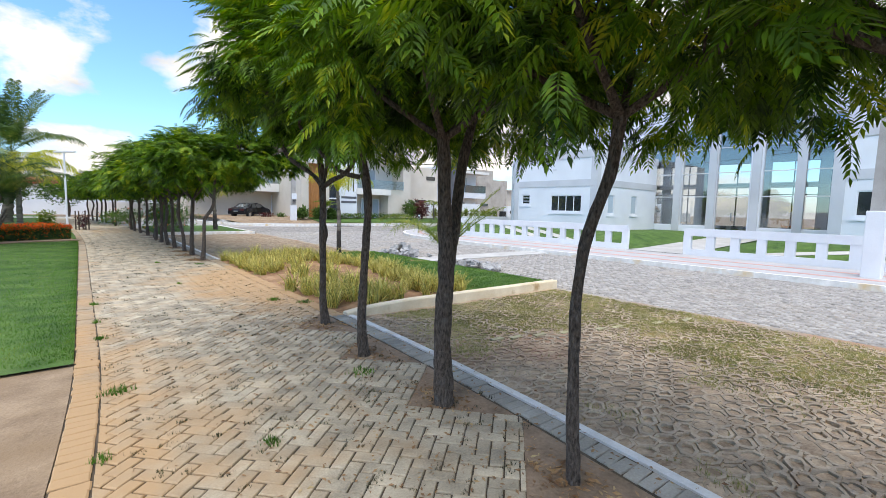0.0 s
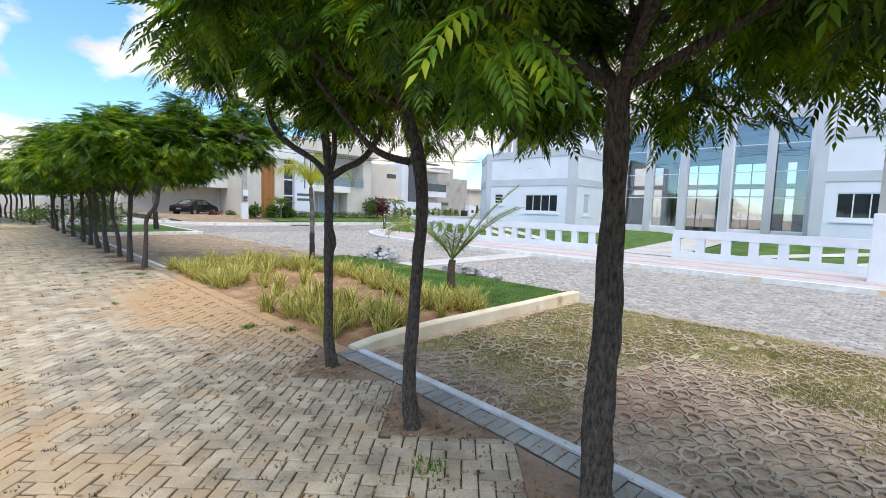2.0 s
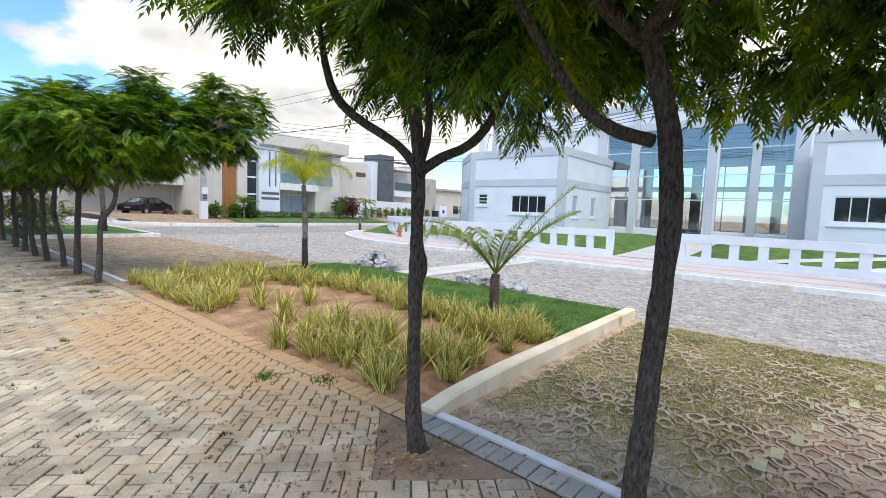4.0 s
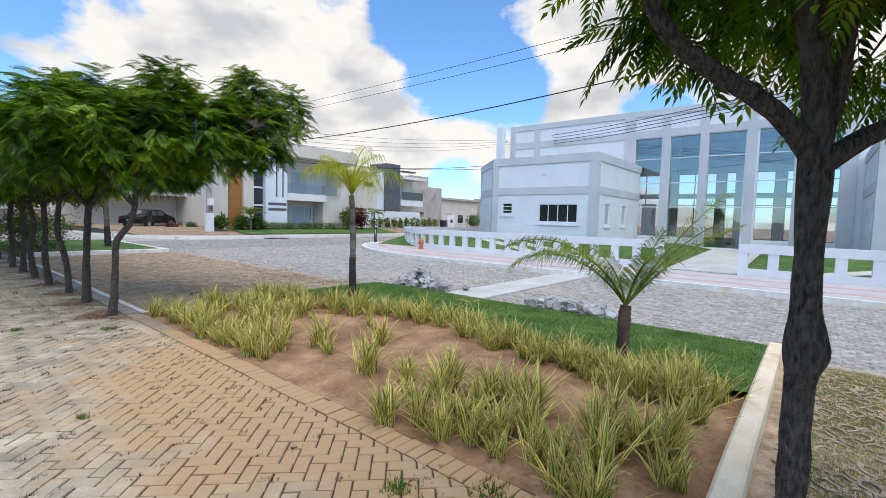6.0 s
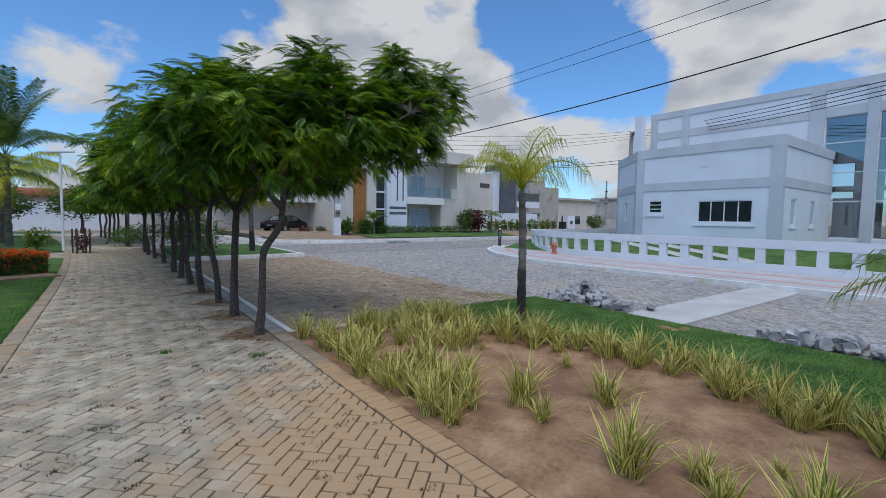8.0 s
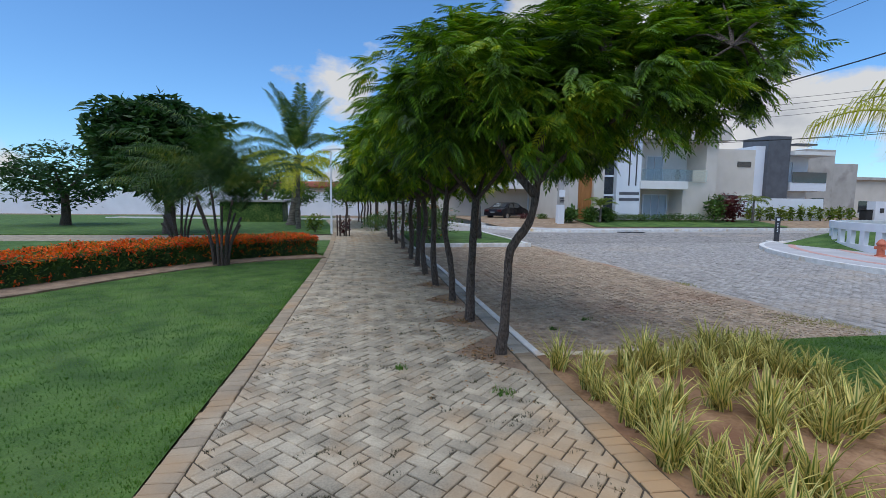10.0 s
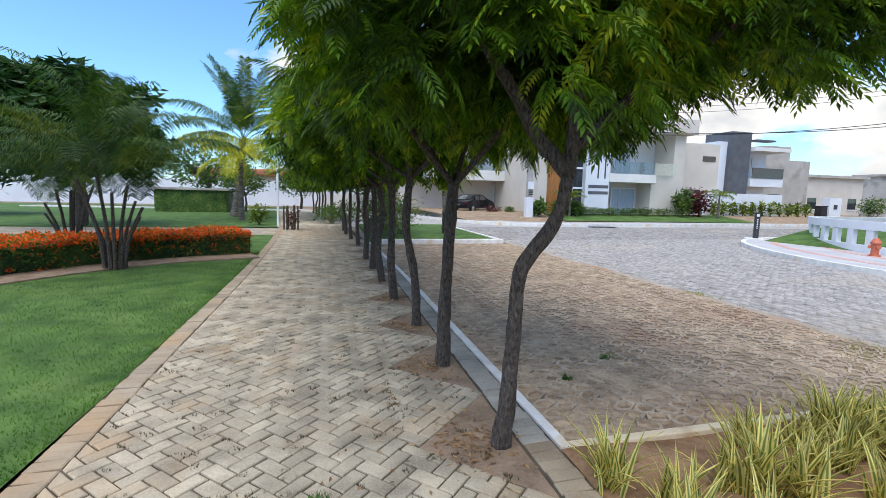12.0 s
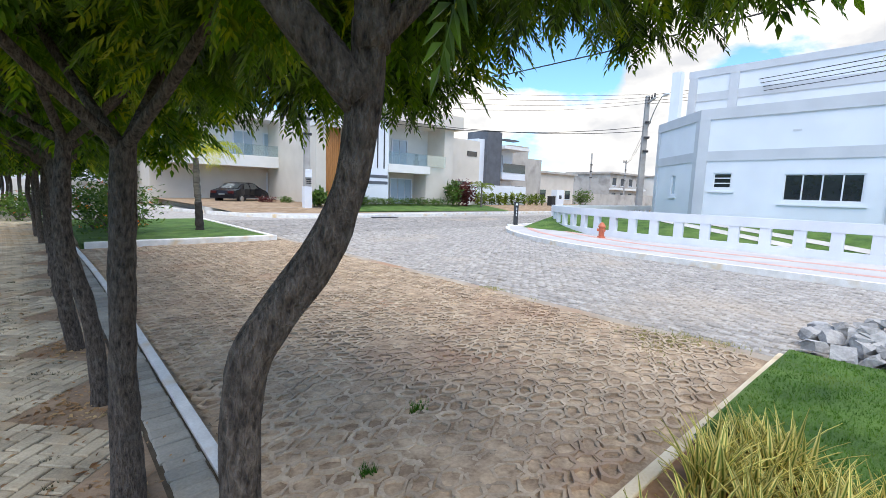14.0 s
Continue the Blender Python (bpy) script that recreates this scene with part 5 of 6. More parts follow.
hp = power_pole(15.7, 39.5, 8.3, "concrete power pole with a white base and a small round sign", 1.45, None, 0.2, ground=0.15)
part("sign", boxes((-0.22, -0.27, 2.0, 0.22, -0.22, 2.5), bevel=0.02), FENCE_WHITE, hp, "small white sign")
for k in range(3):
    part("sign_bar", boxes((-0.16, -0.28, 1.62 + k * 0.11, 0.16, -0.27, 1.68 + k * 0.11)), METAL_DARK, hp)
pp = power_pole(35.5, 27.7, 8.7, "concrete power pole with a crossarm and a street light", 0, 1.7, 0.26, turn=40)
S = spline([(0.0, -0.1, 6.3, 0.035), (-1.4, -0.1, 7.4, 0.03), (-2.6, -0.1, 8.0, 0.028), (-3.3, -0.1, 8.05, 0.03)], 10)
part("lamp_arm", tube(S[:, :3], S[:, 3], 6), POLE_GREY, pp)
part("lamp_head", boxes((-3.9, -0.22, 7.97, -3.2, 0.02, 8.1), bevel=0.03), FENCE_WHITE, pp)
power_pole(17.0, 1.95, 9.0, "concrete power pole with a white painted base beside the kerb", 1.75, None, 0.2, ground=0.05)
power_pole(60, 46, 7.5, "far concrete power pole", 0, None, 0.14)
power_pole(78, 50, 8.0, "far concrete power pole", 0, 1.0, 0.14)


def cable(name, a, b, sag, r, label="thin black overhead power cable"):
    pts = [Vector(a).lerp(Vector(b), k / 14) - Vector((0, 0, sag * 4 * (k / 14) * (1 - k / 14))) for k in range(15)]
    return tagged(new(name, as_mesh(name, tube(pts, [r] * 15, 5))), label, "cable", "overhead cables")


wires = [cable("cable", (17, 1.95, 7.2), (15.7, 39.5, 6.4), 0.9, 0.022, "thick black overhead cable")]
for k in range(4):
    wires.append(cable("cable", (17.3 - 0.2 * k, 1.95, 6.15 - 0.13 * k), (35.5 - 1.2 + 0.4 * k, 27.7 - 1.0 + 0.34 * k, 8.45 - 0.1 * k), 0.45 + 0.05 * k, 0.016))
    wires.append(cable("cable", (15.7, 39.5, 8.2 - 0.28 * k), (35.5 - 1.2 + 0.4 * k, 27.7 - 1.0 + 0.34 * k, 8.5 - 0.1 * k), 0.5 + 0.1 * k, 0.011))
for k in range(2):
    wires.append(cable("cable", (17, 1.95, 8.0 + 0.4 * k), (16.5, 58, 8.6 + 0.4 * k), 0.5, 0.010))
    wires.append(cable("cable", (35.5, 27.7, 6.0 + 0.5 * k), (78, 50, 7.4), 0.5, 0.014))
    wires.append(cable("cable", (15.7, 39.5, 6.2 + 0.4 * k), (35.5, 27.7, 6.6 - 0.3 * k), 0.8, 0.02))
for w in wires:
    w.data.materials.append(CABLE)

lamp = thing("garden_lamp", (0.35, 32.6, 0), "white garden lamp post with a slim angled head", "lamp post")
S = spline([(0, 0, 0, 0.06), (0, 0, 1.0, 0.05), (0, 0, 4.2, 0.042)], 6)
part("post", tube(S[:, :3], S[:, 3], 10), FENCE_WHITE, lamp)
part("lamp_head", boxes((0, -0.08, 4.15, 0.95, 0.08, 4.24), bevel=0.02, m=pose(0, 0, 0, 0, -6, 0)), FENCE_WHITE, lamp)
tree_guard = thing("tree_guard", (1.0, 31.2, 0), "brown wooden guard round a low shrub", "planter")
for k in range(6):
    a = k * 1.047
    part("stake", boxes((0.28 * math.cos(a) - 0.03, 0.28 * math.sin(a) - 0.03, -0.02, 0.28 * math.cos(a) + 0.03, 0.28 * math.sin(a) + 0.03, 1.0)), BARK, tree_guard)


# ---- car ----
def sedan(x, y, z, turn):
    c = thing("car", (x, y, z), "black four-door saloon car parked on the driveway", "car", turn=turn)
    prof = [(-2.2, 0.35), (-2.22, 0.62), (-2.12, 0.86), (-1.7, 0.95), (-1.35, 1.02), (-0.75, 1.36), (-0.1, 1.45), (0.5, 1.38), (1.15, 1.03), (1.7, 0.92), (2.1, 0.76), (2.2, 0.55), (2.18, 0.33)]
    V, F = [], []
    n = len(prof)
    for yy, k in ((-0.88, 0.0), (-0.86, 1.0), (-0.3, 1.0), (0.3, 1.0), (0.86, 1.0), (0.88, 0.0)):
        for px, pz in prof:
            inset = 0.17 * max(0, pz - 0.95) / 0.5 if abs(yy) > 0.5 else 0
            V.append((px * (0.985 if abs(yy) > 0.5 else 1.0), (abs(yy) - inset) * (1 if yy > 0 else -1), pz if k else min(pz, 0.55)))
    for i in range(5):
        for j in range(n - 1):
            F.append((i * n + j, i * n + j + 1, (i + 1) * n + j + 1, (i + 1) * n + j))
        F.append((i * n + n - 1, i * n, (i + 1) * n, (i + 1) * n + n - 1))
    F += [tuple(range(n)), tuple(range(6 * n - 1, 5 * n - 1, -1))]
    body = part("body", (V, F), CAR_PAINT, c)
    for s in (-1, 1):
        for a, b in ((-1.05, -0.30), (-0.22, 0.75)):
            hi = 1.33 if a < -0.5 else 1.36
            part("side_window", ([(a, s * 0.862, 0.98), (b, s * 0.862, 0.98), (b - (0.28 if b > 0 else 0), s * 0.742, hi), (a + (0.25 if a < -0.5 else 0), s * 0.742, hi)], [(0, 1, 2, 3)]), DARK_GLASS, c)
        part("tail_lamp", boxes((-2.24, s * 0.62 - 0.2, 0.68, -2.12, s * 0.62 + 0.2, 0.84), bevel=0.02), LIGHT_RED, c)
        part("headlight", boxes((2.0, s * 0.66 - 0.18, 0.6, 2.16, s * 0.66 + 0.18, 0.74), bevel=0.03), CHROME, c)
        part("mirror", boxes((0.62, s * 0.97 - 0.09, 0.98, 0.76, s * 0.97 + 0.09, 1.1), bevel=0.03), CAR_PAINT, c)
        for wx in (-1.35, 1.38):
            w = part("wheel", tube([(wx, s * 0.70, 0.32), (wx, s * 0.90, 0.32)], [0.32, 0.32], 20), RUBBER, c)
            part("rim", tube([(wx, s * 0.88, 0.32), (wx, s * 0.912, 0.32)], [0.21, 0.19], 10), CHROME, w)
    part("number_plate", boxes((-2.245, -0.22, 0.56, -2.225, 0.22, 0.67)), CHROME, c)
    part("rear_window", ([(-1.38, -0.6, 1.035), (-1.38, 0.6, 1.035), (-0.82, 0.52, 1.345), (-0.82, -0.52, 1.345)], [(0, 1, 2, 3)]), DARK_GLASS, c)
    return c


sedan(14.0, 46.5, 0.30, 40)


# ---- palms ----
def frond(rng, length, droop, leaflets, leaf_len, rise, az, thick=0.014, hang=0.5, width=0.03):
    """One feather frond rising from the origin and arching over: stalk mesh and leaflet mesh."""
    S = []
    a, p = rise, np.array([0.0, 0.0, 0.0])
    n = 14
    for k in range(n + 1):
        S.append(p.copy())
        p = p + np.array([math.cos(a), 0, math.sin(a)]) * length / n
        a -= droop / n * (0.5 + k / n)
    S = np.array(S)
    V, F = [], []
    for i in range(leaflets):
        u = 0.16 + 0.83 * i / leaflets
        j = min(int(u * n), n - 1)
        f = u * n - j
        base = S[j] * (1 - f) + S[j + 1] * f
        t = S[j + 1] - S[j]
        t = t / np.linalg.norm(t)
        up = np.array([-t[2], 0, t[0]])
        ll = leaf_len * (0.45 + 1.1 * math.sin(math.pi * min(1, u * 0.9 + 0.08)) * 0.6) * (0.85 + 0.3 * rng.random())
        for s in (-1, 1):
            d = t * 0.55 + np.array([0, s, 0]) * 0.8 + up * 0.2 + rng.normal(0, 0.06, 3)
            d /= np.linalg.norm(d)
            w = t * width * 0.5
            m1 = base + d * ll * 0.5
            tip = base + d * ll * 0.92 + np.array([0, 0, -hang * ll])
            o = len(V)
            V += [base - w * 0.6, base + w * 0.6, m1 + w, m1 - w, tip]
            F += [(o, o + 1, o + 2, o + 3), (o + 3, o + 2, o + 4)]
    c, s = math.cos(az), math.sin(az)
    R = np.array([[c, -s, 0], [s, c, 0], [0, 0, 1]])
    stalk = tube((S @ R.T).tolist(), [thick * (1 - 0.8 * k / n) + 0.002 for k in range(n + 1)], 5)
    return stalk, (np.array(V) @ R.T, F)


def palm(x, y, z, trunk, fronds, label, leaf=None, bark=None, name="palm_tree", seed=1, charred=0.0):
    rng = np.random.default_rng(seed)
    p = thing(name, (x, y, z), label, "palm")
    S = spline(trunk, 24)
    rad = S[:, 3] * (1 + 0.10 * np.sin(np.arange(len(S)) * 2.4))
    part("trunk", tube(S[:, :3], rad, 12, 0.08, seed), bark or PALM_BARK, p, smooth=True)
    if charred:
        k = [i for i in range(len(S)) if S[i, 2] <= charred]
        part("blackened_base", tube(S[k, :3], rad[k] + 0.006, 12, 0.08, seed), CHARRED, p, "blackened trunk base", smooth=True)
    top = np.array(S[-1, :3])
    for f in fronds:
        own = f.pop("leaf", leaf or PALM_GREEN)
        st, (V, F) = frond(rng, **f)
        st = ([np.array(v) + top for v in st[0]], st[1])
        fr = part("stalk", st, own, p)
        part("frond", (V + top, F), own, fr)
    return p


def ring(rng, n, length, droop, rise, **kw):
    return [dict(length=length * (0.8 + 0.35 * rng.random()), droop=droop * (0.8 + 0.4 * rng.random()), rise=rise[0] + (rise[1] - rise[0]) * rng.random(), az=6.283 * (k + 0.6 * rng.random()) / n, **kw) for k in range(n)]


r = np.random.default_rng(3)
# young palm in the bed: crown spread along two main ways
AZ = math.atan2(-0.76, 0.65)
yf = []
for az, ln, ri, dr in ((AZ, 1.75, 1.0, 0.35), (AZ + 0.28, 1.6, 0.85, 0.55), (AZ - 0.3, 1.5, 0.92, 0.6), (AZ + 3.14, 1.75, 1.05, 1.75), (AZ + 2.8, 1.6, 0.95, 1.9), (AZ + 3.5, 1.5, 1.0, 1.6),
                       (AZ + 0.1, 1.0, 1.25, 0.4), (AZ - 1.4, 0.8, 1.25, 0.9), (AZ + 2.2, 0.9, 1.3, 1.2)):
    yf.append(dict(length=ln, droop=dr, leaflets=46, leaf_len=0.34, rise=ri, az=az, hang=0.28 if abs(az - AZ) < 0.5 else 0.62, width=0.010))
palm(6.89, 7.25, 0.02, [(0, 0, -0.05, 0.085), (-0.005, 0.01, 0.2, 0.072), (-0.01, 0.015, 0.5, 0.07), (0, 0.01, 0.66, 0.06)], yf, "young feather palm with arching green fronds in the planting bed", PALM_GREEN, YOUNG_BARK, "young_palm", 4)
palm(6.88, 12.2, 0.02, [(0, 0, -0.05, 0.074), (-0.01, 0, 0.5, 0.060), (0.0, 0.01, 1.2, 0.056), (-0.03, 0.01, 1.8, 0.050), (-0.04, 0.01, 2.0, 0.042)],
     ring(r, 7, 1.15, 2.3, (0.85, 1.35), leaflets=40, leaf_len=0.34, hang=0.95, width=0.009) + ring(r, 5, 1.05, 1.5, (1.25, 1.52), leaflets=34, leaf_len=0.32, hang=0.85, width=0.009),
     "slim young palm with yellow-green drooping fronds and a blackened base", PALM_YELLOW, None, "young_palm", 5, charred=0.9)
palm(7.1, 28.9, 0.05, [(0, 0, -0.05, 0.13), (-0.02, 0, 0.8, 0.10), (-0.05, 0, 1.6, 0.10), (-0.05, 0, 2.3, 0.08)],
     ring(r, 8, 1.5, 2.2, (0.6, 1.3), leaflets=30, leaf_len=0.5, hang=0.7, width=0.03), "small yellowing palm on the grass island", PALM_YELLOW, None, "young_palm", 6, charred=1.0)
palm(-2.9, 40.8, 0.0, [(0, 0, -0.1, 0.42), (0.1, 0, 0.6, 0.30), (0.3, 0, 2.2, 0.24), (0.5, 0, 4.6, 0.2)],
     ring(r, 9, 5.0, 0.55, (1.05, 1.5), leaflets=80, leaf_len=0.80, hang=0.30, width=0.05) + ring(r, 7, 4.6, 1.3, (0.55, 1.0), leaflets=72, leaf_len=0.85, hang=0.55, width=0.05) + ring(r, 6, 3.8, 1.5, (0.0, 0.45), leaflets=60, leaf_len=0.8, hang=0.85, width=0.05, leaf=PALM_YELLOW),
     "tall coconut palm with long arching fronds", COCO_GREEN, None, "coconut_palm", 7)
palm(-1.9, 36.9, 0.0, [(0, 0, -0.1, 0.16), (0.0, 0, 1.5, 0.13), (0.05, 0, 3.2, 0.11)],
     ring(r, 15, 2.4, 1.7, (0.1, 1.3), leaflets=40, leaf_len=0.6, hang=0.7, width=0.045), "smaller yellow-green palm in the garden", PALM_YELLOW, None, "garden_palm", 8)


def cane_palm(x, y, stems, height, label, seed):
    rng = np.random.default_rng(seed)
    p = thing("cane_palm", (x, y, 0), label, "palm")
    for k in range(stems):
        a = 6.283 * k / stems + rng.normal(0, 0.3)
        h = height * (0.24 + 0.36 * rng.random())
        top = np.array([0.5 * math.cos(a), 0.5 * math.sin(a), h])
        S = spline([(0.15 * math.cos(a), 0.15 * math.sin(a), -0.05, 0.042), (0.25 * math.cos(a), 0.25 * math.sin(a), h * 0.5, 0.033), (*top, 0.028)], 8)
        stem = part("stem", tube(S[:, :3], S[:, 3], 8), BARK, p)
        for f in ring(rng, 5, height * 0.62, 1.7, (0.8, 1.5), leaflets=40, leaf_len=0.42, hang=0.5, width=0.022):
            st, (V, F) = frond(rng, **f)
            fr = part("frond", (V + top, F), PALM_DARK, stem)
    return p


PALM_DARK = leaf_mat("dark_palm_green", (0.012, 0.032, 0.006), (0.05, 0.10, 0.018), (0.16, 0.18, 0.035), 0.25, 1.2, 0.6)
cane_palm(-1.5, 21.3, 9, 3.9, "clump of cane palms at the end of the flowering hedge", 31)
cane_palm(-3.4, 23.8, 8, 3.6, "clump of cane palms behind the flowering hedge", 32)
cane_palm(-6.8, 16.5, 6, 3.0, "clump of cane palms on the lawn", 33)


# ---- leafy masses ----
def leaf_cards(rng, P, size, flat=0.4):
    T = np.array([(0, 0, 0), (0.45, 0.2, 0.04), (1, 0, -0.08), (0.45, -0.2, 0.04)])
    d = rng.normal(0, 1, P.shape)
    d[:, 2] *= flat
    return stamp(T, np.array([(0, 1, 2, 3)]), P, frames(d, rng, 0.6), size * (0.6 + 0.8 * rng.random(len(P))))


def blob_points(rng, n, centre, radii, inner=0.55):
    d = rng.normal(0, 1, (n, 3))
    d /= np.linalg.norm(d, axis=1, keepdims=True)
    lump = np.array([1 + 0.35 * noise.noise(Vector(v * 2.6) + Vector((centre[0], centre[1], 1))) for v in d])
    rr = (inner + (1 - inner) * rng.random(n)) * lump
    return d * rr[:, None] * np.array(radii) + np.array(centre)


def broad_tree(x, y, h, radii, label, seed, leaf, n=5200, size=0.3, trunk_r=0.3):
    rng = np.random.default_rng(seed)
    t = thing("garden_tree", (x, y, 0), label, "tree")
    S = spline([(0, 0, -0.1, trunk_r), (0.1, 0, h * 0.2, trunk_r * 0.75), (0.0, 0.1, h * 0.42, trunk_r * 0.6)], 10)
    part("trunk", tube(S[:, :3], S[:, 3], 10, 0.1, seed), BARK, t, smooth=True)
    for k in range(5):
        a = 1.256 * k + rng.normal(0, 0.2)
        S = spline([(0, 0, h * 0.38, trunk_r * 0.5), (radii[0] * 0.35 * math.cos(a), radii[1] * 0.35 * math.sin(a), h * 0.55, trunk_r * 0.3), (radii[0] * 0.75 * math.cos(a), radii[1] * 0.75 * math.sin(a), h * 0.7, trunk_r * 0.1)], 8)
        part("limb", tube(S[:, :3], S[:, 3], 7), BARK, t)
    P = np.concatenate([blob_points(rng, n // 2, (0, 0, h - radii[2]), radii, 0.75)] +
                       [blob_points(rng, n // 12, (radii[0] * 0.62 * math.cos(a), radii[1] * 0.62 * math.sin(a), h - radii[2] * (0.9 + 0.5 * rng.random())), [v * 0.5 for v in radii], 0.6) for a in np.arange(6) * 1.047])
    part("crown", leaf_cards(rng, P, size), leaf, t)
    return t


broad_tree(-7.2, 32.5, 6.2, (2.75, 2.75, 2.1), "large dark green round-crowned garden tree", 51, DARK_LEAF, 22000, 0.42)
broad_tree(-16, 40, 5.0, (3.0, 3.0, 2.0), "dark green garden tree behind the lawn", 52, DARK_LEAF, 3600, 0.34)
broad_tree(-7.0, 52, 6.0, (3.4, 3.4, 2.2), "green tree near the white boundary wall", 53, SHRUB_LEAF, 3600, 0.34)
broad_tree(-24, 30, 6.0, (3.6, 3.6, 2.3), "green tree at the garden's edge", 54, SHRUB_LEAF, 3600, 0.36)
broad_tree(-3.4, 47, 3.2, (1.5, 1.5, 1.0), "small green garden tree", 55, SHRUB_LEAF, 2000, 0.22, 0.1)
broad_tree(0.0, 56, 4.0, (2.2, 2.2, 1.4), "green tree at the end of the walkway", 56, SHRUB_LEAF, 2600, 0.28, 0.15)
broad_tree(8.0, 58, 5.5, (3.6, 3.0, 2.2), "dark tree beside the driveway", 57, DARK_LEAF, 3600, 0.34)


def shrub(x, y, z, radii, label, seed, leaf=None, n=700, size=0.12, flowers=0, name="shrub"):
    rng = np.random.default_rng(seed)
    s = thing(name, (x, y, z), label, "shrub")
    st = [tube([(0.03 * k, 0, -0.02), (radii[0] * 0.5 * math.cos(k), radii[1] * 0.5 * math.sin(k), radii[2] * 0.9)], [0.02, 0.008], 5) for k in range(5)]
    tagged(part("stem", join(*st), BARK, s), kind="stuff")
    P = blob_points(rng, n, (0, 0, radii[2] * 1.02), radii, 0.35)
    P[:, 2] = np.maximum(P[:, 2], 0.03)
    part("foliage", leaf_cards(rng, P, size, 0.7), leaf or SHRUB_LEAF, s)
    if flowers:
        Q = blob_points(rng, flowers, (0, 0, radii[2] * 1.02), [v * 1.03 for v in radii], 0.9)
        Q = np.repeat(Q[Q[:, 2] > 0.1], 5, axis=0) + rng.normal(0, 0.025, (5 * int((Q[:, 2] > 0.1).sum()), 3))
        part("blossoms", leaf_cards(rng, Q, 0.06, 1.0), FLOWER, s, "orange-red blossoms")
    return s


for k, (x, y, rx, rz, fl) in enumerate(((4.6, 27.2, 0.9, 0.75, 14), (5.2, 28.6, 1.0, 0.8, 12), (4.4, 30.0, 0.9, 0.7, 16), (4.9, 32.0, 1.1, 0.8, 10), (3.3, 33.2, 0.9, 0.6, 12), (2.6, 35.2, 0.9, 0.5, 8))):
    shrub(x, y, 0.05, (rx, rx, rz), "loose green shrub with a few red blossoms", 70 + k, None, 900, 0.13, fl)
for k, (x, y, rx, rz) in enumerate(((20.2, 40.2, 0.6, 0.35), (22.5, 40.2, 0.9, 0.3), (24, 40.2, 0.9, 0.3), (25.5, 40.2, 0.9, 0.32), (27, 40.2, 0.9, 0.3), (21.2, 40.2, 0.9, 0.3))):
    shrub(x, y, 0.42, (rx, 0.5, rz), "low clipped green border shrub in front of the house", 80 + k, None, 500, 0.14)
for k, (x, y) in enumerate(((28.6, 40.0), (29.6, 40.3), (30.4, 40.2))):
    shrub(x, y, 0.42, (0.8, 0.7, 1.1), "tall red-leaved shrub beside the house", 88 + k, RED_LEAF if k else SHRUB_LEAF, 500, 0.3)
for k, x in enumerate((16.6, 18.2, 19.4)):
    shrub(x, 39.8, 0.42, (0.5, 0.5, 0.5), "feathery green shrub at the house entrance", 92 + k, None, 700, 0.3)
for k in range(11):
    shrub(33.6 + k * 1.0, 42.0, 0.46, (0.30, 0.28, 0.62), "tall thin yellow-green shrub along the garden wall", 100 + k, PALM_GREEN, 110, 0.34)
shrub(52.5, 42.5, 0.46, (1.3, 1.2, 1.0), "round green shrub beside the boundary wall", 115, None, 900, 0.25)
shrub(14.6, 43.4, 0.3, (0.7, 0.4, 0.3), "small reddish border shrub beside the driveway", 116, RED_LEAF, 300, 0.16)
shrub(16.0, 43.5, 0.3, (0.5, 0.4, 0.3), "small border shrub beside the driveway", 117, None, 300, 0.16)
palm(31.6, 39.6, 0.42, [(0, 0, -0.05, 0.1), (0, 0, 1.0, 0.08), (0, 0, 1.6, 0.06)], ring(r, 8, 1.3, 2.0, (0.4, 1.3), leaflets=22, leaf_len=0.4, hang=0.6, width=0.04), "small palm beside the house", PALM_GREEN, None, "young_palm", 9)
palm(18.8, 39.5, 0.42, [(0, 0, -0.05, 0.1), (0, 0, 0.6, 0.08), (0, 0, 1.0, 0.06)], ring(r, 9, 1.3, 1.6, (0.5, 1.3), leaflets=24, leaf_len=0.4, hang=0.4, width=0.04), "small palm at the house entrance", PALM_GREEN, None, "young_palm", 10)

shrub(1.0, 31.2, -0.01, (0.34, 0.34, 0.48), "low reddish shrub inside a wooden guard", 118, RED_LEAF, 320, 0.12)
shrub(-0.6, 33.4, 0.02, (0.5, 0.5, 0.5), "low yellow-green shrub on the garden lawn", 119, PALM_GREEN, 420, 0.16)

# clipped flowering hedge
hedge = thing("flowering_hedge", (0, 0, 0), "clipped hedge covered in orange-red blossoms beside the lawn", "hedge")
HEDGE = spline([(0.35, 24.0), (-1.2, 23.3), (-2.6, 22.2), (-3.9, 20.4), (-5.3, 17.8), (-7.5, 14.5)], 60)
rng = np.random.default_rng(120)
i = rng.integers(0, 60, 21000)
f = rng.random(21000)[:, None]
C = HEDGE[i] * (1 - f) + HEDGE[i + 1] * f
N = HEDGE[i + 1] - HEDGE[i]
N = np.stack([N[:, 1], -N[:, 0]], 1) / np.linalg.norm(N, axis=1, keepdims=True)
side = rng.uniform(-1, 1, 21000)
top = 0.57 + 0.07 * np.array([noise.noise(Vector((c[0] * 1.7, c[1] * 1.7, 0))) for c in C])
face = rng.random(21000) < 0.5
side = np.where(face, np.sign(side) * (0.82 + 0.18 * rng.random(21000)), side)
zz = np.where(face, top * rng.random(21000) ** 0.8, top * (0.85 + 0.15 * rng.random(21000)))
P = np.concatenate([C + N * (side * 0.8)[:, None], zz[:, None]], 1)
V, F = leaf_cards(rng, P[:12500], 0.085, 0.8)
part("foliage", (V, F), SHRUB_LEAF, hedge)
B = P[12500:]
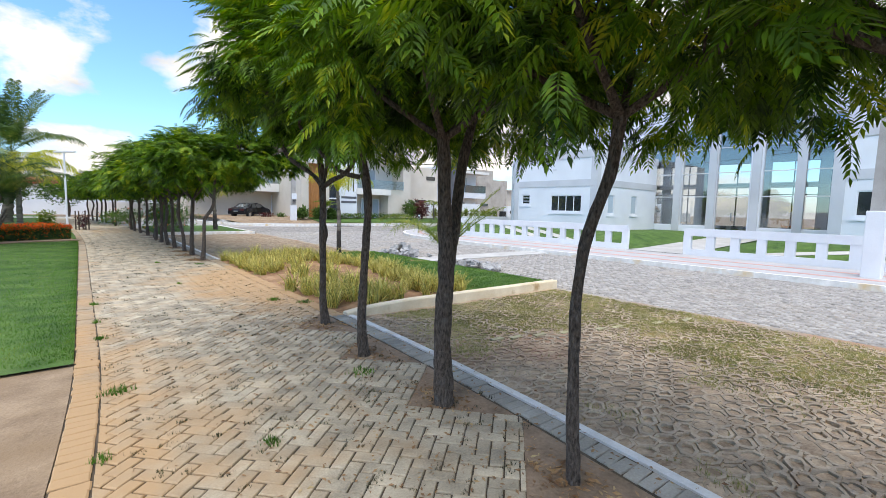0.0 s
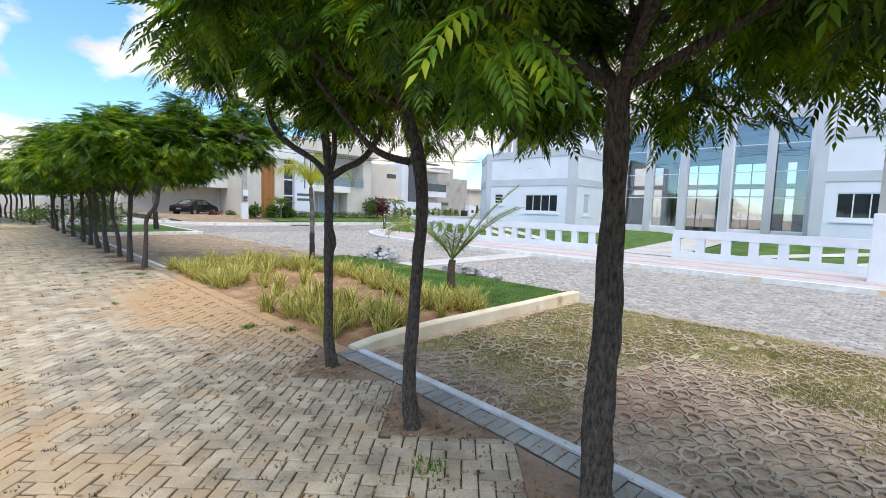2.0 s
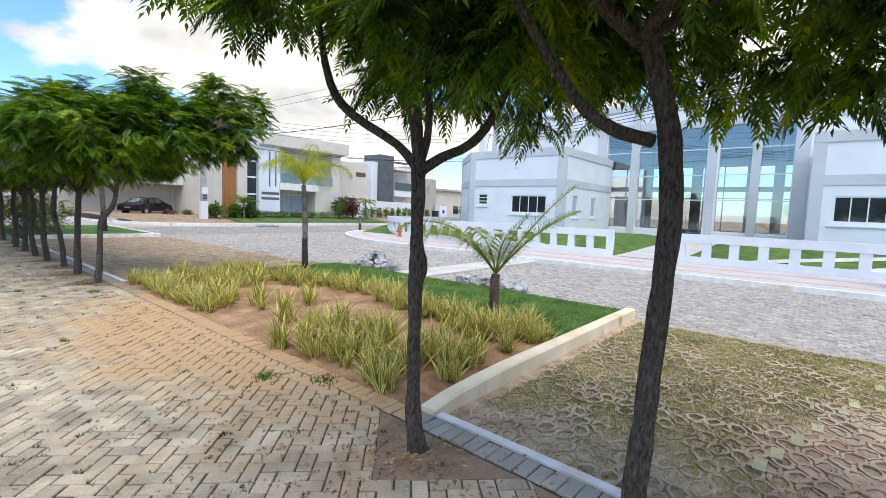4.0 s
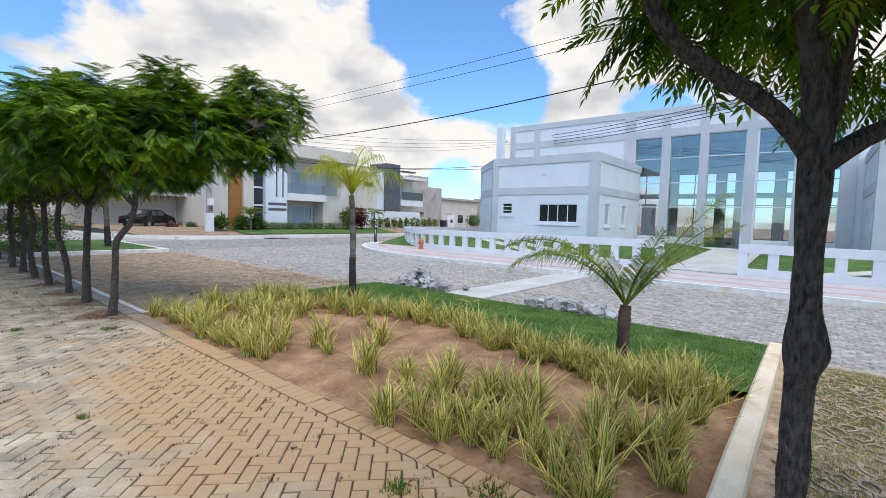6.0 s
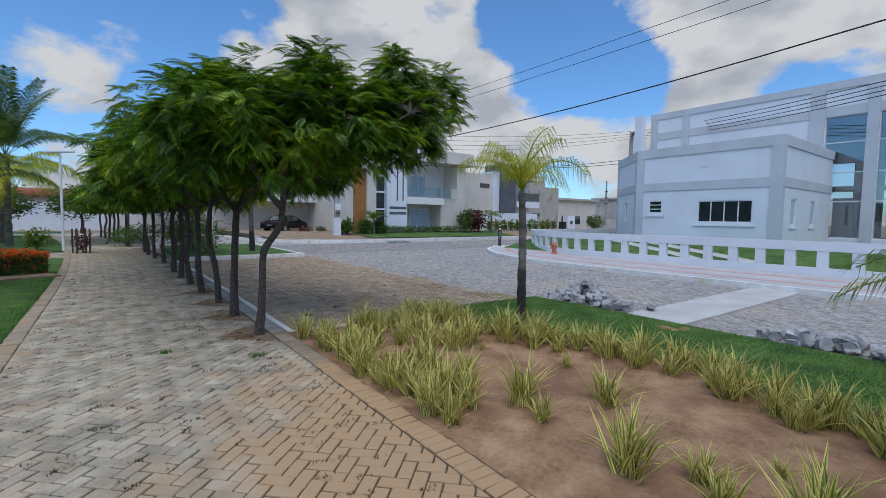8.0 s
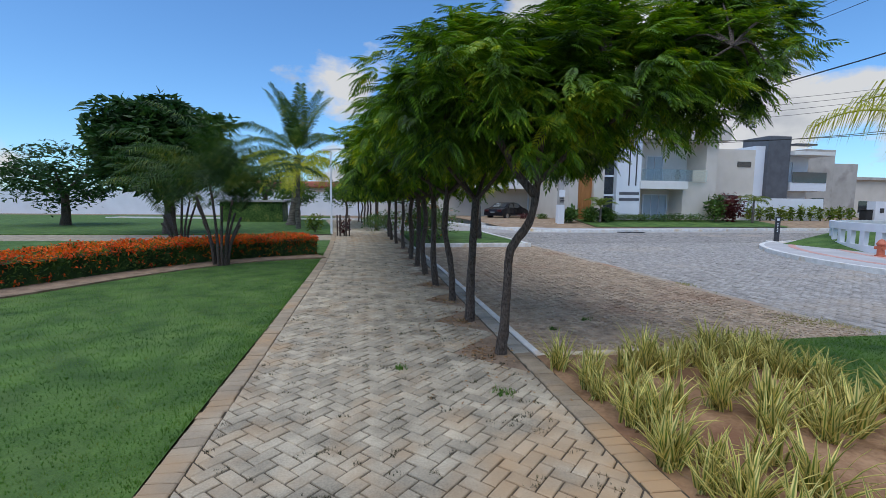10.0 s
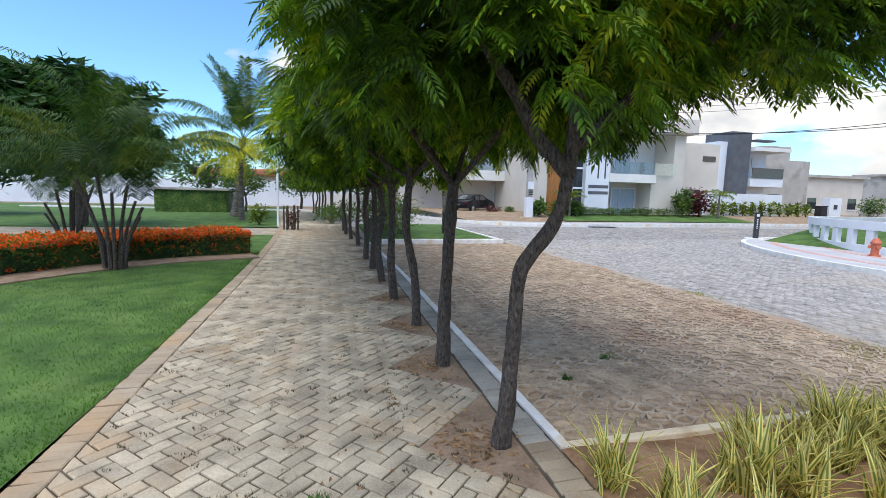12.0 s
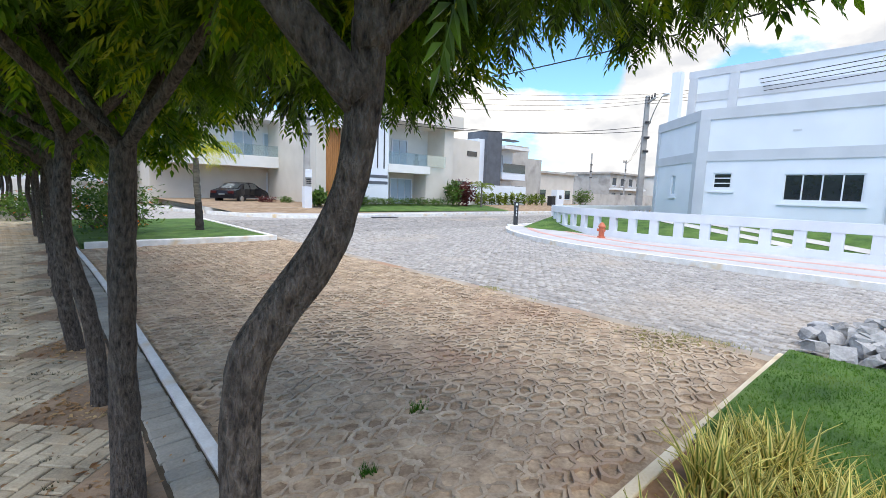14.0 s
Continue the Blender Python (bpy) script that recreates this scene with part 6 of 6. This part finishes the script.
B = B[(B[:, 2] > 0.42) | (rng.random(len(B)) < 0.16)]
B = np.repeat(B, 3, axis=0) + rng.normal(0, 0.02, (3 * len(B), 3)) + [0, 0, 0.02]
part("blossoms", leaf_cards(rng, B, 0.07, 1.0), FLOWER, hedge, "orange-red blossoms")
# solid inner block, coloured dark to stand for shade between the leaves
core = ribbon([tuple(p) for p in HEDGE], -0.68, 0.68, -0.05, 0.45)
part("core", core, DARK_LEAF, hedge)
structure("bed_edge", ribbon([tuple(p) for p in HEDGE], -1.5, -0.5, -0.05, 0.03), PIT_SOIL, "bare brown soil edging the hedge", "soil")


# ---- striped plants of the bed ----
def striped_plant(seed, blades, length, label):
    rng = np.random.default_rng(seed)
    V, F, U = [], [], []
    for k in range(blades):
        az = rng.random() * 6.283
        rise = 1.45 - 0.75 * rng.random() ** 1.5
        ln = length * (0.6 + 0.5 * rng.random())
        w = 0.010 + 0.006 * rng.random()
        p = np.array([rng.normal(0, 0.035), rng.normal(0, 0.035), -0.02])
        a = rise
        o = len(V)
        n = 5
        bend = 0.25 + 0.8 * rng.random()
        sd = np.array([-math.sin(az), math.cos(az), 0])
        for j in range(n + 1):
            u = j / n
            ww = w * (0.75 + 0.5 * math.sin(math.pi * min(1, u + 0.15))) * (1 - u ** 3 * 0.93)
            V += [p - sd * ww + [0, 0, 0.004], p.copy(), p + sd * ww + [0, 0, 0.004]]
            U += [(0, u), (0.5, u), (1, u)]
            p = p + np.array([math.cos(a) * math.cos(az), math.cos(a) * math.sin(az), math.sin(a)]) * ln / n
            a -= bend / n * (0.4 + 1.5 * u)
        for j in range(n):
            q = o + 3 * j
            F += [(q, q + 1, q + 4, q + 3), (q + 1, q + 2, q + 5, q + 4)]
    return tri_mesh("blades", V, F, U)


PLANTS = [striped_plant(200 + k, b, l, "") for k, (b, l) in enumerate(((44, 0.42), (36, 0.37), (48, 0.45), (28, 0.31), (40, 0.40)))]
rng = np.random.default_rng(210)
spots = []
# the row along the grass
y = 6.2
while y < 13.7:
    x = bed_edge(y)
    spots.append((x + rng.normal(0.05, 0.08), y, 1.0))
    spots.append((x - 0.22 + rng.normal(0, 0.08), y + rng.normal(0, 0.08), 0.85))
    if rng.random() < 0.4:
        spots.append((x + 0.22 + rng.normal(0, 0.06), y + rng.normal(0, 0.08), 0.8))
    y += 0.21
# the row along the walkway
for y0, y1 in ((10.3, 13.6), (6.5, 8.4)):
    y = y0
    while y < y1:
        spots.append((4.12 + rng.normal(0, 0.06), y, 0.95))
        y += 0.24
# dense corners at both ends of the bed
for _ in range(26):
    spots.append((rng.uniform(4.2, 5.6), rng.uniform(11.6, 13.6), 1.0))
for _ in range(12):
    spots.append((rng.uniform(4.25, 4.8), rng.uniform(10.2, 11.8), 0.95))
for _ in range(15):
    spots.append((rng.uniform(4.2, 5.0), rng.uniform(7.0, 8.3), 1.05))
for _ in range(10):
    spots.append((rng.uniform(4.25, 5.2), rng.uniform(6.2, 7.0), 1.0))
for _ in range(20):
    spots.append((rng.uniform(5.6, 6.9), rng.uniform(6.15, 7.0), 1.0))
for _ in range(14):
    spots.append((rng.uniform(5.6, 6.6), rng.uniform(13.0, 13.65), 1.0))
spots += [(5.42, 9.79, 0.95), (4.66, 9.87, 0.8), (4.56, 9.08, 1.0), (4.65, 8.57, 0.95), (4.72, 10.3, 0.85), (4.83, 8.75, 0.8), (5.32, 8.5, 0.4), (5.57, 11.6, 0.35), (5.9, 10.6, 0.4), (4.35, 8.3, 0.7)]
kept = []
for x, y, s in spots:
    if all((x - a) ** 2 + (y - b) ** 2 > 0.15 ** 2 for a, b, _ in kept):
        kept.append((x, y, s))
for k, (x, y, s) in enumerate(kept):
    p = new("striped_plant", PLANTS[k % 5])
    if not PLANTS[k % 5].materials:
        PLANTS[k % 5].materials.append(STRIPED)
    p.matrix_world = pose(x, y, soil_height(x, y), 0, 0, rng.random() * 360) @ Matrix.Scale(s * (0.85 + 0.3 * rng.random()), 4)
    tagged(p, "clump of narrow green leaves with cream-yellow edges on bare soil" if s > 0.5 else "small stunted clump of striped leaves on bare soil", "plant", "striped border plants")


# ---- rubble heaps of granite setts ----
def rubble(cx, cy, n, sx, sy, h, seed):
    rng = np.random.default_rng(seed)
    for k in range(n):
        d = rng.normal(0, 1, 2)
        x, y = cx + d[0] * sx, cy + d[1] * sy
        lift = max(0, h * (1 - math.hypot(d[0], d[1]) / 1.6)) * rng.random()
        bm = bmesh.new()
        s = 0.065 + 0.055 * rng.random(3)
        box(bm, -s[0], -s[1], -s[2] * 0.7, s[0], s[1], s[2] * 0.7)
        bmesh.ops.subdivide_edges(bm, edges=bm.edges[:], cuts=1)
        for v in bm.verts:
            v.co += Vector(rng.normal(0, 0.014, 3))
            v.co *= 1 - 0.22 * (v.co.length > 0.13)
        ob = new("granite_block", as_mesh("granite_block", bm))
        ob.data.materials.append(STONE)
        ob.matrix_world = pose(x, y, -0.02 + s[2] * 0.6 + lift, rng.normal(0, 18), rng.normal(0, 18), rng.random() * 360)
        tagged(ob, "rough grey granite block in a loose heap beside the grass", "stone", "heaps of paving stones")


rubble(9.75, 13.15, 48, 0.30, 0.38, 0.36, 300)
rubble(9.4, 9.3, 28, 0.22, 0.42, 0.14, 301)
rubble(9.7, 12.4, 7, 0.2, 0.3, 0.0, 302)
rubble(9.5, 8.6, 6, 0.2, 0.3, 0.0, 303)


# ---- grass blades, litter ----
MOSS = leaf_mat("dark_moss", (0.02, 0.022, 0.01), (0.045, 0.05, 0.018), (0.07, 0.08, 0.025), 0.1, 2.0)

def tufts(name, label, n, xy, z, material, size, seed):
    rng = np.random.default_rng(seed)
    T = np.array([(-0.05, 0, 0), (0.05, 0, 0), (0.02, 0.12, 0.9), (-0.02, -0.03, 0), (0.06, 0.04, 0), (0.25, 0.1, 0.75), (0.0, 0.05, 0), (-0.06, -0.05, 0), (-0.25, -0.1, 0.8)])
    P = np.array([(x, y, z(x, y)) for x, y in xy])
    a = rng.random(len(P)) * 6.283
    R = np.zeros((len(P), 3, 3))
    R[:, 0, 0], R[:, 0, 1], R[:, 1, 0], R[:, 1, 1], R[:, 2, 2] = np.cos(a), -np.sin(a), np.sin(a), np.cos(a), 1
    V, F = stamp(T, np.array([(0, 1, 2), (3, 4, 5), (6, 7, 8)]), P, R, size * (0.6 + 0.8 * rng.random(len(P))))
    return structure(name, (V, F), material, label, "grass", "stuff")


rng = np.random.default_rng(400)
xy = [(x, y) for x, y in zip(rng.uniform(5.7, 8.97, 45000), rng.uniform(6.05, 13.78, 45000)) if x > bed_edge(y) + 0.12]
tufts("grass_blades", "short green grass blades of the bed's lawn", 0, xy, lambda x, y: 0.04 + 0.02 * noise.noise(Vector((x, y, 0))), TUFT, 0.032, 401)
u = rng.random(80000) ** 1.6
xy = list(zip(0.85 - u * 7.0, 5.45 + 18.5 * rng.random(80000) ** 1.15))
xy = [(x, y) for x, y in xy if y > 5.6 + 0.22 * noise.noise(Vector((x * 2.3, y * 2.3, 8)))]
tufts("grass_blades", "short green grass blades of the wide lawn", 0, xy, lambda x, y: -0.006 + 0.02 * noise.noise(Vector((x * 0.6, y * 0.6, 5))), TUFT, 0.028, 402)


def grassy(x, y):
    return noise.noise(Vector((x * 0.5, y * 0.5, 9))) + 0.5 * noise.noise(Vector((x * 1.7, y * 1.7, 2)))


xy = [(x, y) for x, y in zip(rng.uniform(3.9, 8.72, 170000), rng.uniform(-3, 5.7, 170000)) if grassy(x, y) + (x - 6.6) * 0.17 + (y - 3.5) * 0.10 + 0.15 * rng.normal() > -0.22]
tufts("dry_grass", "patchy yellow-green grass between the grid blocks", 0, xy, lambda x, y: sand_level(x, y) - 0.004, DRY_TUFT, 0.040, 403)
xy = [(x, y) for x, y in zip(rng.uniform(4.05, 9.0, 30000), rng.uniform(14, 18, 30000)) if grassy(x, y) + (x - 8.4) * 0.35 - abs(y - 14.8) * 0.1 + 0.1 * rng.normal() > 0.42]
tufts("dry_grass", "scattered weeds between the grid blocks", 0, xy, lambda x, y: sand_level(x, y) - 0.004, DRY_TUFT, 0.045, 404)
xy = [(cx + rng.normal(0, s), cy + rng.normal(0, s)) for cx, cy, s, n in ((1.15, 4.45, 0.05, 70), (1.0, 3.3, 0.03, 30), (3.4, 7.45, 0.05, 70), (3.75, 7.0, 0.06, 80), (2.45, 13.6, 0.03, 50), (1.08, 6.3, 0.03, 40), (1.07, 8.5, 0.03, 40), (1.06, 7.2, 0.02, 40), (3.0, 3.7, 0.06, 60), (1.9, 2.9, 0.03, 40), (3.3, 12.9, 0.05, 50), (2.4, 9.9, 0.02, 30), (5.3, 15.3, 0.04, 60), (4.6, 14.9, 0.03, 50)) for _ in range(n)]
tufts("weeds", "small green weeds in the paving joints", 0, xy, lambda x, y: 0.0 if x < 3.9 else -0.06, TUFT, 0.05, 405)
# dark moss in the joints
xy = [(x, y) for cx, cy in zip(rng.uniform(1.1, 3.6, 650), rng.uniform(1.5, 22, 650)) for x, y in rng.normal((cx, cy), (0.028, 0.014), (11, 2)).tolist()]
tufts("moss", "dark moss clumps in the paving joints", 0, xy, lambda x, y: -0.004, MOSS, 0.027, 406)
# fallen leaves and grit under the trees
n = 2600
P = np.stack([3.0 + rng.normal(0, 0.75, n), rng.uniform(-1, 7.5, n), np.full(n, 0.004)], 1)
P = P[(P[:, 0] > 0.9) & (P[:, 0] < 4.9)]
P[:, 0] += [bend(v) for v in P[:, 1]]
P[:, 2] = np.where(P[:, 0] > 3.9, -0.055, 0.006)
V, F = leaf_cards(rng, P, 0.035, 0.1)
structure("leaf_litter", (V, F), DRY_LEAF, "dry brown leaflets scattered under the trees", "leaf litter", "stuff")
pits = np.array([(3.3 + bend(y) + 0.1, y, 0.0) for y in (0.15, 1.5, 2.85, 4.2, 5.55, 14.0, 15.35, 16.7, 18.1)])
P = np.repeat(pits, 170, axis=0) + np.stack([rng.normal(0, 0.13, 1530), rng.normal(0, 0.2, 1530), np.zeros(1530)], 1)
structure("leaf_litter", leaf_cards(rng, P, 0.045, 0.15), DRY_LEAF, "dry brown leaves gathered in the tree pits", "leaf litter", "stuff")
n = 900
P = np.stack([3.2 + rng.normal(0, 0.6, n), rng.uniform(12.5, 26, n), np.full(n, 0.006)], 1)
P = P[(P[:, 0] > 0.9) & (P[:, 0] < 3.85)]
structure("leaf_litter", leaf_cards(rng, P, 0.035, 0.1), DRY_LEAF, "dry brown leaflets scattered under the trees", "leaf litter", "stuff")


# ---- paving pieces ----
PITS = [(3.70, y, 0.64) for y in (-1.25, 0.15, 1.5, 2.85, 4.2, 5.55, 14.0, 15.35, 16.7, 18.1, 19.5, 20.9, 22.3, 23.8, 25.3)]
for k, (px, py, s) in enumerate(PITS):
    structure("tree_pit", bent(prism([(px, py - s), (px, py + s), (px - s, py)], -0.2, -0.008)), PIT_SOIL, "triangular soil pit round a tree", "soil")


def clip(poly, nx, ny, d):
    """Keeps the part of a polygon where nx * x + ny * y <= d."""
    out = []
    for i, p in enumerate(poly):
        q = poly[(i + 1) % len(poly)]
        a, b = nx * p[0] + ny * p[1] - d, nx * q[0] + ny * q[1] - d
        if a <= 0:
            out.append(p)
        if a * b < 0:
            t = a / (a - b)
            out.append((p[0] + t * (q[0] - p[0]), p[1] + t * (q[1] - p[1])))
    return out


def piece(poly, z, lip=0.008, gap=0.006, deep=0.03):
    """A paving piece with a rounded lip: verts and faces."""
    n = len(poly)
    cx, cy = sum(p[0] for p in poly) / n, sum(p[1] for p in poly) / n

    def shrink(d):
        out = []
        for x, y in poly:
            l = math.hypot(x - cx, y - cy) or 1
            out.append((x - (x - cx) / l * d * 1.35, y - (y - cy) / l * d * 1.35))
        return out

    a, b = shrink(gap), shrink(gap + lip)
    V = [(x, y, z) for x, y in b] + [(x, y, z - lip * 0.8) for x, y in a] + [(x, y, z - deep) for x, y in a]
    F = [tuple(range(n))]
    for r0 in (0, n):
        F += [(r0 + i, r0 + n + i, r0 + n + (i + 1) % n, r0 + (i + 1) % n) for i in range(n)]
    return V, F


C45 = math.sqrt(0.5)
U = 0.1
prng = random.Random(5)
rest, shared, singles = [], {}, []
for i in range(-150, 460):
    for j in range(-150, 460):
        d = (i - j) % 4
        if d not in (0, 3):
            continue
        w, h = (2 * U, U) if d == 0 else (U, 2 * U)
        mx, my = i * U + w / 2, j * U + h / 2
        cx, cy = (mx - my) * C45 + 2.3, (mx + my) * C45 - 6.0
        if not (WALK_L + 0.1 < cx < WALK_R + 0.07 and -3.0 < cy < 34):
            continue
        poly = [((a - b) * C45 + 2.3, (a + b) * C45 - 6.0) for a, b in ((i * U, j * U), (i * U + w, j * U), (i * U + w, j * U + h), (i * U, j * U + h))]
        n0 = poly
        poly = clip(poly, 1, 0, WALK_R - 0.01)
        poly = clip(poly, -1, 0, -(WALK_L + 0.2)) if poly else poly
        for px, py, s in PITS:
            if abs(cy - py) < s + 0.25 and cx > px - s - 0.25 and poly:
                e1, e2 = (px - s - cx + (cy - py)) * C45, (px - s - cx - (cy - py)) * C45
                if e1 < 0.0 and e2 < 0.0 and abs(cy - py) < s:
                    far = max(e1, e2)
                    if far < -0.12:
                        poly = []
                        break
                if max(e1, e2) == e1:
                    poly = clip(poly, C45, -C45, (px - s) * C45 - py * C45)
                else:
                    poly = clip(poly, C45, C45, (px - s) * C45 + py * C45)
        if len(poly) < 3:
            continue
        area = abs(sum(p[0] * poly[(k + 1) % len(poly)][1] - poly[(k + 1) % len(poly)][0] * p[1] for k, p in enumerate(poly))) / 2
        if area < 0.0012:
            continue
        z = prng.gauss(0, 0.0022)
        if poly == n0 and (7.2 < cy < 11.0 and len(singles) < 290):
            singles.append((d, cx, cy, z))
        else:
            rest.append(piece(poly, z))
walk_ob = bpy.data.objects["walkway"]
for d in (0, 3):
    w, h = (2 * U, U) if d == 0 else (U, 2 * U)
    q = [((a - b) * C45, (a + b) * C45) for a, b in ((-w / 2, -h / 2), (w / 2, -h / 2), (w / 2, h / 2), (-w / 2, h / 2))]
    shared[d] = as_mesh("paver", piece(q, 0))
for d, x, y, z in singles:
    p = part("paver", shared[d], PAVER, walk_ob)
    p.location = (x, y, z)
tagged(part("paver_field", bent(join(*rest)), PAVER, walk_ob, "weathered beige herringbone pavers"), kind="stuff")


def course(x0, x1, y0, y1, step, material, label, z=0.0, skip=()):
    rows = []
    y = y0
    while y < y1:
        dx, rot = prng.gauss(0, 0.004), prng.gauss(0, 0.004)
        poly = [(x0 + dx, y + rot), (x1 + dx, y - rot), (x1 + dx, y + step - rot), (x0 + dx, y + step + rot)]
        rows.append(piece(poly, z + prng.gauss(0, 0.003)))
        y += step
    return tagged(part("edge_paver", bent(join(*rows)), material, walk_ob, label), kind="stuff")


course(WALK_L, WALK_L + 0.2, -3, 34, 0.1, EDGE_PAVER, "row of sand-stained edge pavers")
course(WALK_R, KERB_X - 0.012, -3, 5.9, 0.1, GREY_PAVER, "row of grey edge pavers beside the kerb")
course(WALK_R, KERB_X - 0.012, 5.9, 13.8, 0.1, EDGE_PAVER, "row of sand-stained edge pavers beside the bed")
course(WALK_R, KERB_X - 0.012, 13.8, 27, 0.1, GREY_PAVER, "row of grey edge pavers beside the kerb")


# hollow grid blocks of the bays: wavy six-sided rings
def ring_block(cx, cy, z, jit):
    """A low concrete ring with wavy sides round a cell of sand."""
    W, H = 0.103, 0.073
    mid = [(W, 0.0), (W * 0.70, H * 0.62), (W * 0.36, H), (-W * 0.30, H * 0.92), (-W * 0.40, H), (-W * 0.74, H * 0.44),
           (-W, 0.0), (-W * 0.70, -H * 0.62), (-W * 0.36, -H), (W * 0.30, -H * 0.92), (W * 0.40, -H), (W * 0.74, -H * 0.44)]
    n = len(mid)
    rib = 0.66 + jit.gauss(0, 0.05)
    lean = jit.choice((-0.42, 0.42)) + jit.gauss(0, 0.08)
    mid = [(x + lean * y, y - 0.10 * lean * x) for x, y in mid]
    o = [(cx + x, cy + y) for x, y in mid]
    i = [(cx + x * rib + jit.gauss(0, 0.005), cy + y * rib + jit.gauss(0, 0.005)) for x, y in mid]
    zs = [z + jit.gauss(0, 0.003) for _ in mid]
    V = [(x, y, h) for (x, y), h in zip(o, zs)] + [(x, y, h) for (x, y), h in zip(i, zs)]
    V += [(x, y, z - 0.03) for x, y in o] + [(x, y, z - 0.03) for x, y in i]
    F = [(k, (k + 1) % n, n + (k + 1) % n, n + k) for k in range(n)]
    F += [(2 * n + k, 2 * n + (k + 1) % n, (k + 1) % n, k) for k in range(n)]
    F += [(n + k, n + (k + 1) % n, 3 * n + (k + 1) % n, 3 * n + k) for k in range(n)]
    return V, F


bays = [o for o in bpy.data.objects if o.name.startswith("parking_bay")]
bays.sort(key=lambda o: min(v.co.y for v in o.data.vertices))
for bay, (ya, yb), near in ((bays[0], (-3, BED_Y0 - 0.2), (2.3, 5.0)), (bays[1], (BED_Y1 + 0.2, BAY_END - 0.1), (13.9, 16.6))):
    rest, count = [], 0
    kinds = [as_mesh("grid_block", ring_block(0, 0, 0, random.Random(k))) for k in range(6)]
    row = 0
    y = ya
    while y < yb:
        x = KERB_X + 0.22 + bend(y) + (0.153 if row % 2 else 0)
        while x < STREET_X0 - 0.1:
            z = -0.046 + 0.007 * noise.noise(Vector((x * 1.6, y * 1.6, 0))) + prng.gauss(0, 0.003)
            if near[0] < y < near[1] and count < 290 and x < 7.5:
                p = part("grid_block", kinds[prng.randrange(6)], BLOCK, bay)
                p.matrix_local = pose(x + prng.gauss(0, 0.007), y + prng.gauss(0, 0.005), z, prng.gauss(0, 1.2), prng.gauss(0, 1.2), prng.gauss(0, 2))
                count += 1
            else:
                rest.append(ring_block(x + prng.gauss(0, 0.007), y + prng.gauss(0, 0.005), z, prng))
            x += 0.306
        y += 0.0755
        row += 1
    tagged(part("block_field", join(*rest), BLOCK, bay, "worn hollow grid blocks filled with sand"), kind="stuff")

# granite setts of the street
road = bpy.data.objects["road"]
setts, count = [], 0
shapes = []
for k in range(6):
    j = random.Random(k)
    q = [(-0.085 + j.gauss(0, 0.006), -0.055 + j.gauss(0, 0.005)), (0.085 + j.gauss(0, 0.006), -0.055 + j.gauss(0, 0.005)), (0.085 + j.gauss(0, 0.006), 0.055 + j.gauss(0, 0.005)), (-0.085 + j.gauss(0, 0.006), 0.055 + j.gauss(0, 0.005))]
    shapes.append((q, as_mesh("sett", piece(q, 0, 0.014, 0.004, 0.03))))
x, col = STREET_X0 + 0.24, 0
while x < 21.5:
    y = (-6 if x < STREET_X1 - 0.05 else 17.5) + (0.09 if col % 2 else 0)
    while y < 27.5:
        if x > STREET_X1 - 0.05 and x > corner_x(y) - 0.06:
            y += 0.18
            continue
        q, me = shapes[prng.randrange(6)]
        jx, jy, z = x + prng.gauss(0, 0.006), y + prng.gauss(0, 0.008), -0.062 + prng.gauss(0, 0.005)
        if not (10.95 < jy < 12.05):
            if 9.0 < jx < 10.6 and 5.8 < jy < 10.4 and count < 290:
                p = part("sett", me, COBBLE, road)
                p.matrix_local = pose(jx, jy, z, 0, 0, 90)
                count += 1
            else:
                setts.append(piece([(jx - b, jy + a) for a, b in q], z, 0.014, 0.004, 0.03))
        y += 0.18
    x += 0.118
    col += 1
tagged(part("sett_field", join(*setts), COBBLE, road, "worn grey granite setts"), kind="stuff")
cross = bpy.data.objects["cross_road"]
setts = []
y = 27.7
while y < 34.5:
    x = 4.5
    while x < 36:
        setts.append(piece([(x + a * 1.05, y + b * 1.6) for a, b in shapes[prng.randrange(6)][0]], -0.062 + prng.gauss(0, 0.006), 0.014, 0.004, 0.03))
        x += 0.19
    y += 0.19
tagged(part("sett_field", join(*setts), COBBLE, cross, "worn grey granite setts"), kind="stuff")
